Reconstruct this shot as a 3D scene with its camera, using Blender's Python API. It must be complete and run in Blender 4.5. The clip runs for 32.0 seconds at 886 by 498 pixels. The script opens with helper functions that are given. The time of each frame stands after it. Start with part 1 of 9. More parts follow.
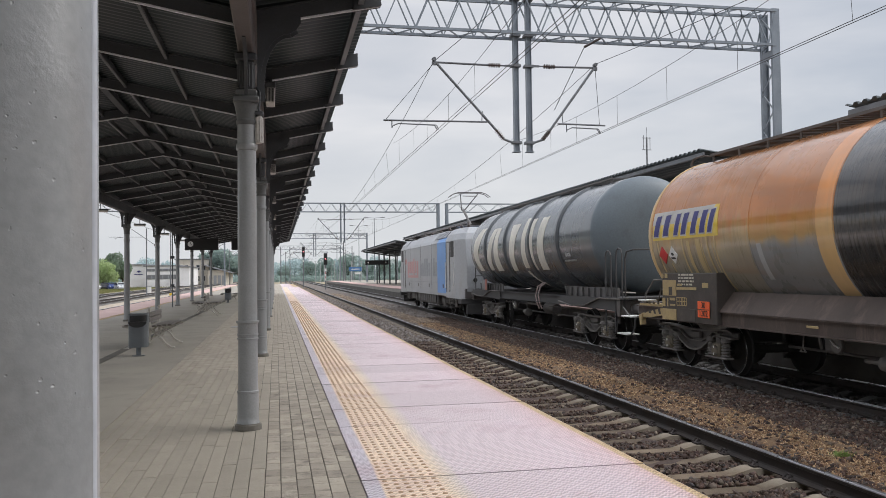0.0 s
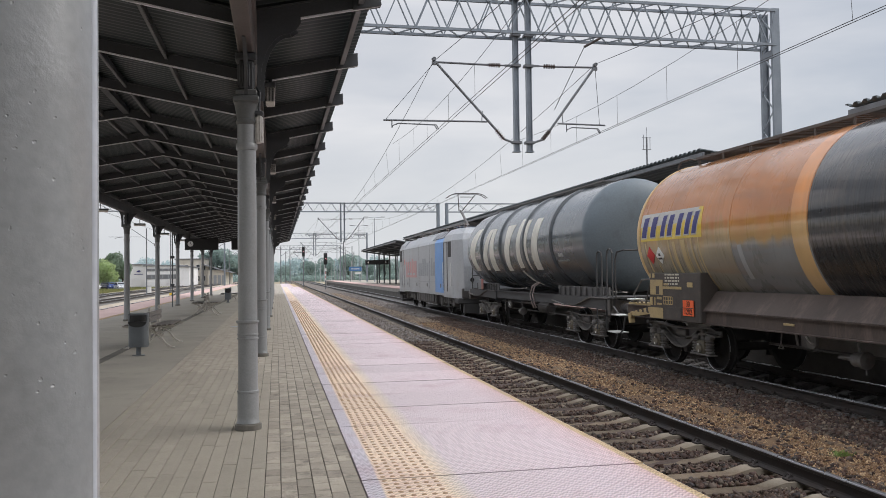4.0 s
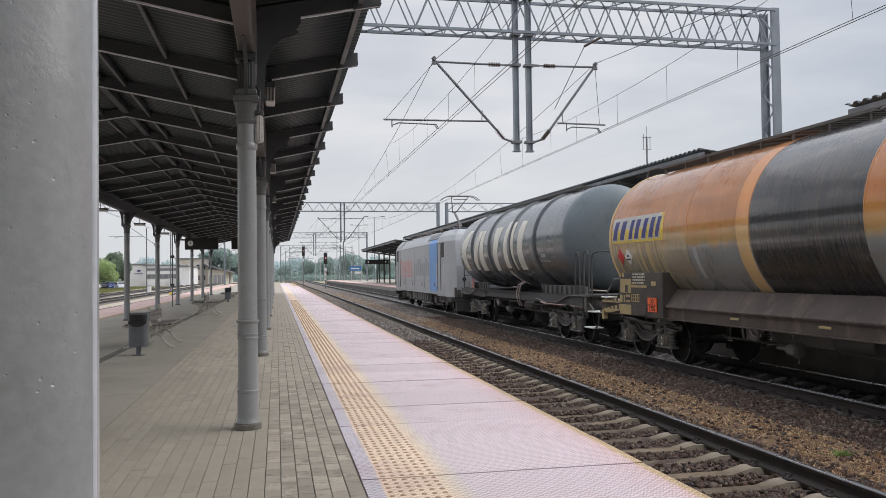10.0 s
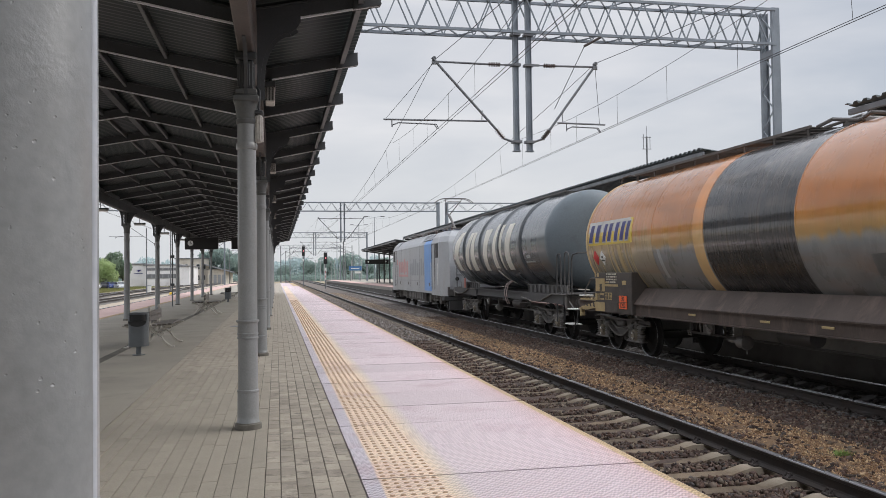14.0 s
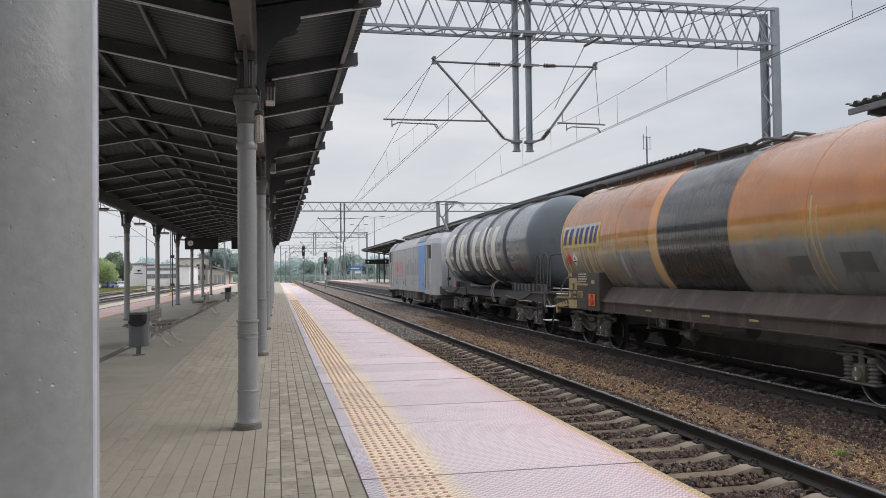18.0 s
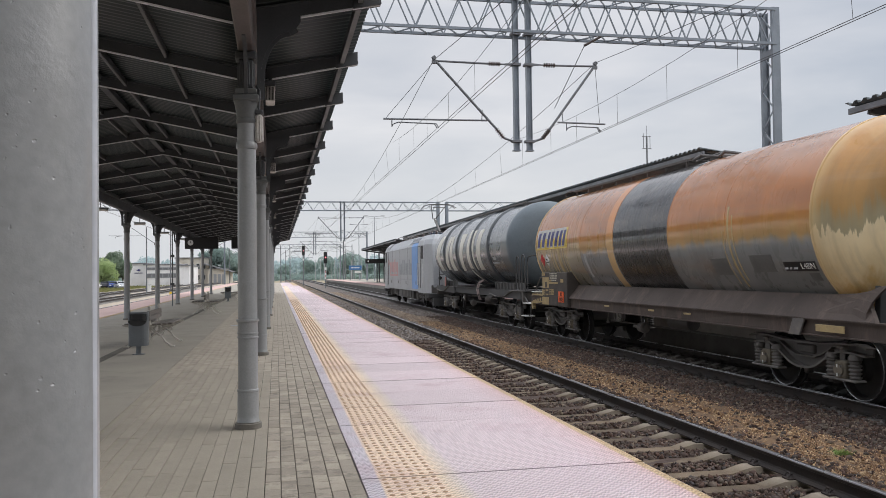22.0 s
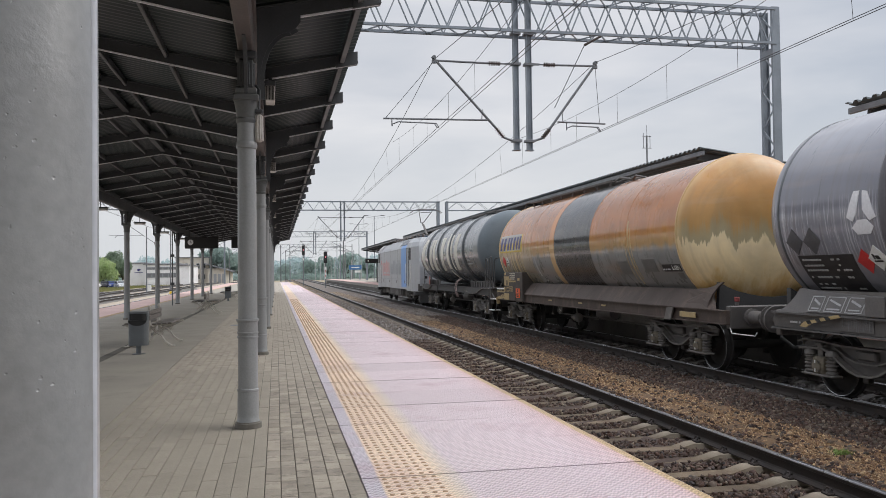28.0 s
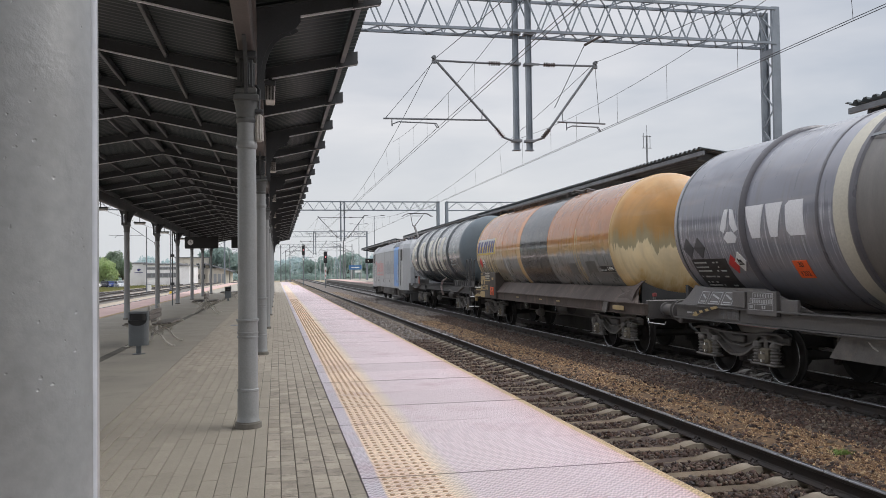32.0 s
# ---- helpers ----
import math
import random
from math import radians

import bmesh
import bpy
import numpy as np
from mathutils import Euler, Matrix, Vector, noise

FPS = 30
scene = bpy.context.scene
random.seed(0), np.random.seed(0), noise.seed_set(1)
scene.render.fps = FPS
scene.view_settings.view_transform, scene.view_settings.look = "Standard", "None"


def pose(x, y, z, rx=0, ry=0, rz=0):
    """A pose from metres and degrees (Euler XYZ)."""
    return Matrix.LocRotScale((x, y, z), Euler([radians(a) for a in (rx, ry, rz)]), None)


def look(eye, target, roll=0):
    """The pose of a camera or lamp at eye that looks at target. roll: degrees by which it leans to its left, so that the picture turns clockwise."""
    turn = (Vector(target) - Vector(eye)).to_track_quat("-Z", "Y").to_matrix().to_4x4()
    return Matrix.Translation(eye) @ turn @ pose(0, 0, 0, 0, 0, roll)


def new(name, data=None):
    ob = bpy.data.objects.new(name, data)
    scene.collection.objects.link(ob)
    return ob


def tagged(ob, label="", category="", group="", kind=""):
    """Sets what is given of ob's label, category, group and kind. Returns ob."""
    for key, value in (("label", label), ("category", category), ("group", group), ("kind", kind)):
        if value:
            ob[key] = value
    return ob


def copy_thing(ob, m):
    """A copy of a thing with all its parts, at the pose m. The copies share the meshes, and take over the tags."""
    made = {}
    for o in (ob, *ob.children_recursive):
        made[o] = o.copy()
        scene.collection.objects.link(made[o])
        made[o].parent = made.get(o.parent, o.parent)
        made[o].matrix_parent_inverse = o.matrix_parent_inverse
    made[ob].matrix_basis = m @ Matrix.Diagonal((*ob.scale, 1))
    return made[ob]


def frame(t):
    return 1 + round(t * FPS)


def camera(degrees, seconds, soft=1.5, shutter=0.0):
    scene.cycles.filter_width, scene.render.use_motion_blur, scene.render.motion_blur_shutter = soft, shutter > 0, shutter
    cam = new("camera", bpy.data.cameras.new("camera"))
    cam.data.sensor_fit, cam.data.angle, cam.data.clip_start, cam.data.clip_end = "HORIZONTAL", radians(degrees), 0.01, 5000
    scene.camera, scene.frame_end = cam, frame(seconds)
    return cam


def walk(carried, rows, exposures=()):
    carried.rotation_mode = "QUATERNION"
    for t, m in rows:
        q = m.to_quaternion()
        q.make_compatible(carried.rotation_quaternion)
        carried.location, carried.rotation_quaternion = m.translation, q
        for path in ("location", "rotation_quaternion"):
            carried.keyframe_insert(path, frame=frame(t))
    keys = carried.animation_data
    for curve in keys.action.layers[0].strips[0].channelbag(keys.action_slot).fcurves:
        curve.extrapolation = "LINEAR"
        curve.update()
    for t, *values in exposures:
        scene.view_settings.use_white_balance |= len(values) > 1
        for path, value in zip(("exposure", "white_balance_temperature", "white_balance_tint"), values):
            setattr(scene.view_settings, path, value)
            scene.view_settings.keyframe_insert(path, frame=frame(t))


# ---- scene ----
# ---- camera ----
EYE_Z = 1.40


def view(pitch):
    yaw, roll = 0.2006, -0.0127
    fwd = Vector((math.sin(yaw) * math.cos(pitch), math.cos(yaw) * math.cos(pitch), math.sin(pitch)))
    eye = Vector((0, 0, EYE_Z))
    return look(eye, eye + fwd, math.degrees(roll))


cam = camera(56.80, 32.0, soft=0.85, shutter=0.5)
walk(cam, [(0.0, view(0.0298)), (6.0, view(0.0294)), (12.0, view(0.0289)), (20.0, view(0.0286)), (23.0, view(0.0280)), (32.0, view(0.0277))])

# ---- world and sun: a bright overcast sky ----
world = bpy.data.worlds.new("overcast_sky")
scene.world = world
world.use_nodes = True
wn, wl = world.node_tree.nodes, world.node_tree.links
wn.clear()
SUN_EL, SUN_AZ = radians(42), radians(96)
w_out = wn.new("ShaderNodeOutputWorld")
w_bg = wn.new("ShaderNodeBackground")
w_sky = wn.new("ShaderNodeTexSky")
w_sky.sky_type = "NISHITA"
w_sky.sun_disc = False
w_sky.sun_elevation, w_sky.sun_rotation = SUN_EL, SUN_AZ
w_dim = wn.new("ShaderNodeVectorMath")
w_dim.operation = "SCALE"
w_dim.inputs["Scale"].default_value = 0.10
w_co = wn.new("ShaderNodeTexCoord")
w_map = wn.new("ShaderNodeMapping")
w_map.inputs["Scale"].default_value = (1.0, 1.0, 4.2)
w_n1 = wn.new("ShaderNodeTexNoise")
w_n1.inputs["Scale"].default_value, w_n1.inputs["Detail"].default_value = 2.3, 5.0
w_n1.inputs["Roughness"].default_value, w_n1.inputs["Distortion"].default_value = 0.5, 0.3
w_ramp = wn.new("ShaderNodeValToRGB")
w_ramp.color_ramp.elements[0].position, w_ramp.color_ramp.elements[0].color = 0.33, (0.50, 0.535, 0.60, 1)
w_ramp.color_ramp.elements[1].position, w_ramp.color_ramp.elements[1].color = 0.70, (0.825, 0.815, 0.83, 1)
w_mix = wn.new("ShaderNodeMixRGB")
w_mix.inputs[0].default_value = 0.88
wl.new(w_co.outputs["Generated"], w_map.inputs["Vector"])
wl.new(w_map.outputs[0], w_n1.inputs["Vector"])
wl.new(w_n1.outputs["Fac"], w_ramp.inputs[0])
wl.new(w_sky.outputs[0], w_dim.inputs[0])
wl.new(w_dim.outputs[0], w_mix.inputs[1])
wl.new(w_ramp.outputs[0], w_mix.inputs[2])
# an overcast sky grows brighter towards the zenith
w_sep = wn.new("ShaderNodeSeparateXYZ")
wl.new(w_co.outputs["Generated"], w_sep.inputs[0])
w_up = wn.new("ShaderNodeMapRange")
w_up.interpolation_type = "SMOOTHSTEP"
w_up.inputs["From Min"].default_value, w_up.inputs["From Max"].default_value = 0.26, 1.0
w_up.inputs["To Min"].default_value, w_up.inputs["To Max"].default_value = 1.0, 2.75
wl.new(w_sep.outputs["Z"], w_up.inputs["Value"])
# and pales in the haze along the horizon
w_haze = wn.new("ShaderNodeMapRange")
w_haze.interpolation_type = "SMOOTHSTEP"
w_haze.inputs["From Min"].default_value, w_haze.inputs["From Max"].default_value = 0.0, 0.24
w_haze.inputs["To Min"].default_value, w_haze.inputs["To Max"].default_value = 0.72, 0.0
wl.new(w_sep.outputs["Z"], w_haze.inputs["Value"])
w_pale = wn.new("ShaderNodeMixRGB")
w_pale.inputs[2].default_value = (0.70, 0.715, 0.735, 1)
wl.new(w_haze.outputs[0], w_pale.inputs[0])
wl.new(w_mix.outputs[0], w_pale.inputs[1])
w_grad = wn.new("ShaderNodeVectorMath")
w_grad.operation = "SCALE"
wl.new(w_pale.outputs[0], w_grad.inputs[0])
wl.new(w_up.outputs[0], w_grad.inputs["Scale"])
wl.new(w_grad.outputs[0], w_bg.inputs[0])
w_bg.inputs[1].default_value = 1.06
wl.new(w_bg.outputs[0], w_out.inputs[0])

sun = new("sun", bpy.data.lights.new("sun", "SUN"))
sun.data.energy, sun.data.angle, sun.data.color = 1.9, radians(50), (1.0, 0.965, 0.92)
sun_dir = Vector((math.sin(SUN_AZ) * math.cos(SUN_EL), math.cos(SUN_AZ) * math.cos(SUN_EL), math.sin(SUN_EL)))
sun.matrix_world = look(sun_dir * 60, (0, 0, 0))
scene.view_settings.exposure = 0.0


# ---- materials ----
def set_ramp(node, stops):
    e = node.color_ramp.elements
    while len(e) > 1:
        e.remove(e[-1])
    e[0].position, e[0].color = stops[0][0], (*stops[0][1], 1.0)
    for p, c in stops[1:]:
        e.new(p).color = (*c, 1.0)


def rgba(c):
    return (c[0], c[1], c[2], 1.0)


def mat(name, col, col2=None, rough=0.6, metal=0.0, scale=3.0, fine=60.0, bump=0.15, rand=0.0, stretch=(1, 1, 1), dirt=None, dirt_amount=0.35, spec=0.5):
    """Two scales of noise between two colours, fine relief, and a little wear in a third colour."""
    m = bpy.data.materials.new(name)
    m.use_nodes = True
    n, l = m.node_tree.nodes, m.node_tree.links
    b = n["Principled BSDF"]
    co = n.new("ShaderNodeTexCoord")
    mp = n.new("ShaderNodeMapping")
    mp.inputs["Scale"].default_value = stretch
    l.new(co.outputs["Object"], mp.inputs["Vector"])
    info = n.new("ShaderNodeObjectInfo")
    if rand:
        add = n.new("ShaderNodeVectorMath")
        add.operation = "MULTIPLY_ADD"
        add.inputs[1].default_value = (37.0, 91.0, 53.0)
        l.new(info.outputs["Random"], add.inputs[0])
        l.new(mp.outputs[0], add.inputs[2])
        src = add.outputs[0]
    else:
        src = mp.outputs[0]
    big = n.new("ShaderNodeTexNoise")
    big.inputs["Scale"].default_value, big.inputs["Detail"].default_value = scale, 5.0
    l.new(src, big.inputs["Vector"])
    small = n.new("ShaderNodeTexNoise")
    small.inputs["Scale"].default_value, small.inputs["Detail"].default_value = fine, 3.0
    l.new(src, small.inputs["Vector"])
    ramp = n.new("ShaderNodeValToRGB")
    ramp.color_ramp.elements[0].position, ramp.color_ramp.elements[1].position = 0.32, 0.68
    ramp.color_ramp.elements[0].color = rgba(col)
    ramp.color_ramp.elements[1].color = rgba(col2 or [c * 0.8 for c in col])
    l.new(big.outputs["Fac"], ramp.inputs[0])
    hue = n.new("ShaderNodeHueSaturation")
    l.new(ramp.outputs[0], hue.inputs["Color"])
    val = n.new("ShaderNodeMapRange")
    val.inputs["To Min"].default_value, val.inputs["To Max"].default_value = 0.80, 1.20
    l.new(small.outputs["Fac"], val.inputs["Value"])
    out_val = val.outputs[0]
    if rand:
        mr = n.new("ShaderNodeMapRange")
        mr.inputs["To Min"].default_value, mr.inputs["To Max"].default_value = 1 - rand, 1 + rand
        l.new(info.outputs["Random"], mr.inputs["Value"])
        mul = n.new("ShaderNodeMath")
        mul.operation = "MULTIPLY"
        l.new(out_val, mul.inputs[0])
        l.new(mr.outputs[0], mul.inputs[1])
        out_val = mul.outputs[0]
    l.new(out_val, hue.inputs["Value"])
    col_out = hue.outputs[0]
    if dirt:
        dn = n.new("ShaderNodeTexNoise")
        dn.inputs["Scale"].default_value, dn.inputs["Detail"].default_value, dn.inputs["Roughness"].default_value = scale * 2.3, 8.0, 0.7
        l.new(src, dn.inputs["Vector"])
        dr = n.new("ShaderNodeMapRange")
        dr.inputs["From Min"].default_value, dr.inputs["From Max"].default_value = 0.52, 0.72
        dr.inputs["To Max"].default_value = dirt_amount
        l.new(dn.outputs["Fac"], dr.inputs["Value"])
        mx = n.new("ShaderNodeMixRGB")
        l.new(dr.outputs[0], mx.inputs[0])
        l.new(col_out, mx.inputs[1])
        mx.inputs[2].default_value = rgba(dirt)
        col_out = mx.outputs[0]
    l.new(col_out, b.inputs["Base Color"])
    rr = n.new("ShaderNodeMapRange")
    rr.inputs["To Min"].default_value, rr.inputs["To Max"].default_value = max(0.03, rough - 0.12), min(1.0, rough + 0.12)
    l.new(big.outputs["Fac"], rr.inputs["Value"])
    l.new(rr.outputs[0], b.inputs["Roughness"])
    b.inputs["Metallic"].default_value = metal
    b.inputs["Specular IOR Level"].default_value = spec
    if bump:
        bp = n.new("ShaderNodeBump")
        bp.inputs["Strength"].default_value, bp.inputs["Distance"].default_value = bump, 0.01
        l.new(small.outputs["Fac"], bp.inputs["Height"])
        l.new(bp.outputs[0], b.inputs["Normal"])
    return m


def zoned(name, stops, axis, scale_len, streak=0.22, rough=0.4, offset=0.0, streak_scale=(3.0, 3.0, 0.35), bump=0.05, blotch=0.18, smear=(0.50, 0.42, 0.34), smear_amount=0.12, grime_shade=0.30, detail=6.0, scratch=None, rim=None):
    """Weathered paint in horizontal zones: colour stops along one object axis, with run-down streaks at the borders."""
    m = bpy.data.materials.new(name)
    m.use_nodes = True
    n, l = m.node_tree.nodes, m.node_tree.links
    b = n["Principled BSDF"]
    co = n.new("ShaderNodeTexCoord")
    sep = n.new("ShaderNodeSeparateXYZ")
    l.new(co.outputs["Object"], sep.inputs[0])
    mp = n.new("ShaderNodeMapping")
    mp.inputs["Scale"].default_value = streak_scale
    l.new(co.outputs["Object"], mp.inputs["Vector"])
    ns = n.new("ShaderNodeTexNoise")
    ns.inputs["Scale"].default_value, ns.inputs["Detail"].default_value, ns.inputs["Roughness"].default_value = 2.2, detail, 0.65
    l.new(mp.outputs[0], ns.inputs["Vector"])
    nf = n.new("ShaderNodeMath")
    nf.operation = "MULTIPLY_ADD"
    nf.inputs[1].default_value, nf.inputs[2].default_value = streak * 2, -streak
    l.new(ns.outputs["Fac"], nf.inputs[0])
    ad = n.new("ShaderNodeMath")
    ad.operation = "MULTIPLY_ADD"
    ad.inputs[1].default_value, ad.inputs[2].default_value = 1.0 / scale_len, -offset / scale_len
    l.new(sep.outputs[axis], ad.inputs[0])
    sm = n.new("ShaderNodeMath")
    sm.operation = "ADD"
    l.new(ad.outputs[0], sm.inputs[0])
    l.new(nf.outputs[0], sm.inputs[1])
    ramp = n.new("ShaderNodeValToRGB")
    set_ramp(ramp, stops)
    l.new(sm.outputs[0], ramp.inputs[0])
    bn = n.new("ShaderNodeTexNoise")
    bn.inputs["Scale"].default_value, bn.inputs["Detail"].default_value = 1.3, 7.0
    l.new(co.outputs["Object"], bn.inputs["Vector"])
    mr = n.new("ShaderNodeMapRange")
    mr.inputs["From Min"].default_value, mr.inputs["From Max"].default_value = 0.3, 0.7
    mr.inputs["To Min"].default_value, mr.inputs["To Max"].default_value = 1 - blotch, 1 + blotch
    l.new(bn.outputs["Fac"], mr.inputs["Value"])
    hue = n.new("ShaderNodeHueSaturation")
    l.new(ramp.outputs[0], hue.inputs["Color"])
    l.new(mr.outputs[0], hue.inputs["Value"])
    # thin run-down grime and long smears
    gm = n.new("ShaderNodeMapping")
    gm.inputs["Scale"].default_value = (0.5, 5.0, 0.30)
    l.new(co.outputs["Object"], gm.inputs["Vector"])
    gn = n.new("ShaderNodeTexNoise")
    gn.inputs["Scale"].default_value, gn.inputs["Detail"].default_value, gn.inputs["Roughness"].default_value = 1.6, 7.0, 0.6
    l.new(gm.outputs[0], gn.inputs["Vector"])
    gr = n.new("ShaderNodeMapRange")
    gr.inputs["From Min"].default_value, gr.inputs["From Max"].default_value, gr.inputs["To Max"].default_value = 0.50, 0.74, grime_shade
    l.new(gn.outputs["Fac"], gr.inputs["Value"])
    gx = n.new("ShaderNodeMixRGB")
    l.new(gr.outputs[0], gx.inputs[0])
    l.new(hue.outputs[0], gx.inputs[1])
    gx.inputs[2].default_value = (0.16, 0.12, 0.085, 1)
    sm_map = n.new("ShaderNodeMapping")
    sm_map.inputs["Scale"].default_value = (0.6, 0.35, 2.2)
    l.new(co.outputs["Object"], sm_map.inputs["Vector"])
    sn = n.new("ShaderNodeTexNoise")
    sn.inputs["Scale"].default_value, sn.inputs["Detail"].default_value, sn.inputs["Distortion"].default_value = 1.4, 5.0, 0.6
    l.new(sm_map.outputs[0], sn.inputs["Vector"])
    sr = n.new("ShaderNodeMapRange")
    sr.inputs["From Min"].default_value, sr.inputs["From Max"].default_value, sr.inputs["To Max"].default_value = 0.52, 0.68, smear_amount
    l.new(sn.outputs["Fac"], sr.inputs["Value"])
    sx = n.new("ShaderNodeMixRGB")
    l.new(sr.outputs[0], sx.inputs[0])
    l.new(gx.outputs[0], sx.inputs[1])
    sx.inputs[2].default_value = rgba(smear)
    last = sx
    if scratch:
        # fine upright scuffs between two heights
        z0, z1, z2, z3, tone, most = scratch
        zr = n.new("ShaderNodeValToRGB")
        span = z3 - z0
        set_ramp(zr, [(0.0, (0, 0, 0)), ((z1 - z0) / span, (1, 1, 1)), ((z2 - z0) / span, (1, 1, 1)), (1.0, (0, 0, 0))])
        zn = n.new("ShaderNodeMath")
        zn.operation = "MULTIPLY_ADD"
        zn.inputs[1].default_value, zn.inputs[2].default_value = 1.0 / span, -z0 / span - 0.10
        l.new(sep.outputs["Z"], zn.inputs[0])
        cm = n.new("ShaderNodeMapping")
        cm.inputs["Scale"].default_value = (0.4, 13.0, 0.42)
        l.new(co.outputs["Object"], cm.inputs["Vector"])
        cn = n.new("ShaderNodeTexNoise")
        cn.inputs["Scale"].default_value, cn.inputs["Detail"].default_value, cn.inputs["Roughness"].default_value = 2.4, 5.0, 0.7
        l.new(cm.outputs[0], cn.inputs["Vector"])
        zw = n.new("ShaderNodeMath")
        zw.operation = "MULTIPLY_ADD"
        zw.inputs[1].default_value = 0.2
        l.new(bn.outputs["Fac"], zw.inputs[0])
        l.new(zn.outputs[0], zw.inputs[2])
        l.new(zw.outputs[0], zr.inputs[0])
        cr = n.new("ShaderNodeMapRange")
        cr.inputs["From Min"].default_value, cr.inputs["From Max"].default_value, cr.inputs["To Max"].default_value = 0.53, 0.66, most
        l.new(cn.outputs["Fac"], cr.inputs["Value"])
        cf = n.new("ShaderNodeMath")
        cf.operation = "MULTIPLY"
        l.new(cr.outputs[0], cf.inputs[0])
        l.new(zr.outputs[0], cf.inputs[1])
        cx = n.new("ShaderNodeMixRGB")
        l.new(cf.outputs[0], cx.inputs[0])
        l.new(last.outputs[0], cx.inputs[1])
        cx.inputs[2].default_value = rgba(tone)
        last = cx
    if rim:
        # paint worn to another tone towards the seam
        y0, y1, tone, most = rim
        yr = n.new("ShaderNodeMapRange")
        yr.inputs["From Min"].default_value, yr.inputs["From Max"].default_value = y0, y1
        yr.inputs["To Max"].default_value = most
        ya = n.new("ShaderNodeMath")
        ya.operation = "MULTIPLY_ADD"
        ya.inputs[1].default_value = 0.16
        l.new(bn.outputs["Fac"], ya.inputs[0])
        l.new(sep.outputs["Y"], ya.inputs[2])
        l.new(ya.outputs[0], yr.inputs["Value"])
        rx = n.new("ShaderNodeMixRGB")
        l.new(yr.outputs[0], rx.inputs[0])
        l.new(last.outputs[0], rx.inputs[1])
        rx.inputs[2].default_value = rgba(tone)
        last = rx
    l.new(last.outputs[0], b.inputs["Base Color"])
    b.inputs["Specular IOR Level"].default_value = 0.25
    b.inputs["Coat Weight"].default_value, b.inputs["Coat Roughness"].default_value = 0.5, 0.10
    rr = n.new("ShaderNodeMapRange")
    rr.inputs["To Min"].default_value, rr.inputs["To Max"].default_value = rough - 0.1, rough + 0.2
    l.new(ns.outputs["Fac"], rr.inputs["Value"])
    l.new(rr.outputs[0], b.inputs["Roughness"])
    bp = n.new("ShaderNodeBump")
    bp.inputs["Strength"].default_value, bp.inputs["Distance"].default_value = bump, 0.02
    l.new(bn.outputs["Fac"], bp.inputs["Height"])
    l.new(bp.outputs[0], b.inputs["Normal"])
    return m


def glow(name, col, strength):
    m = bpy.data.materials.new(name)
    m.use_nodes = True
    b = m.node_tree.nodes["Principled BSDF"]
    b.inputs["Base Color"].default_value = rgba(col)
    b.inputs["Emission Color"].default_value = rgba(col)
    b.inputs["Emission Strength"].default_value = strength
    return m


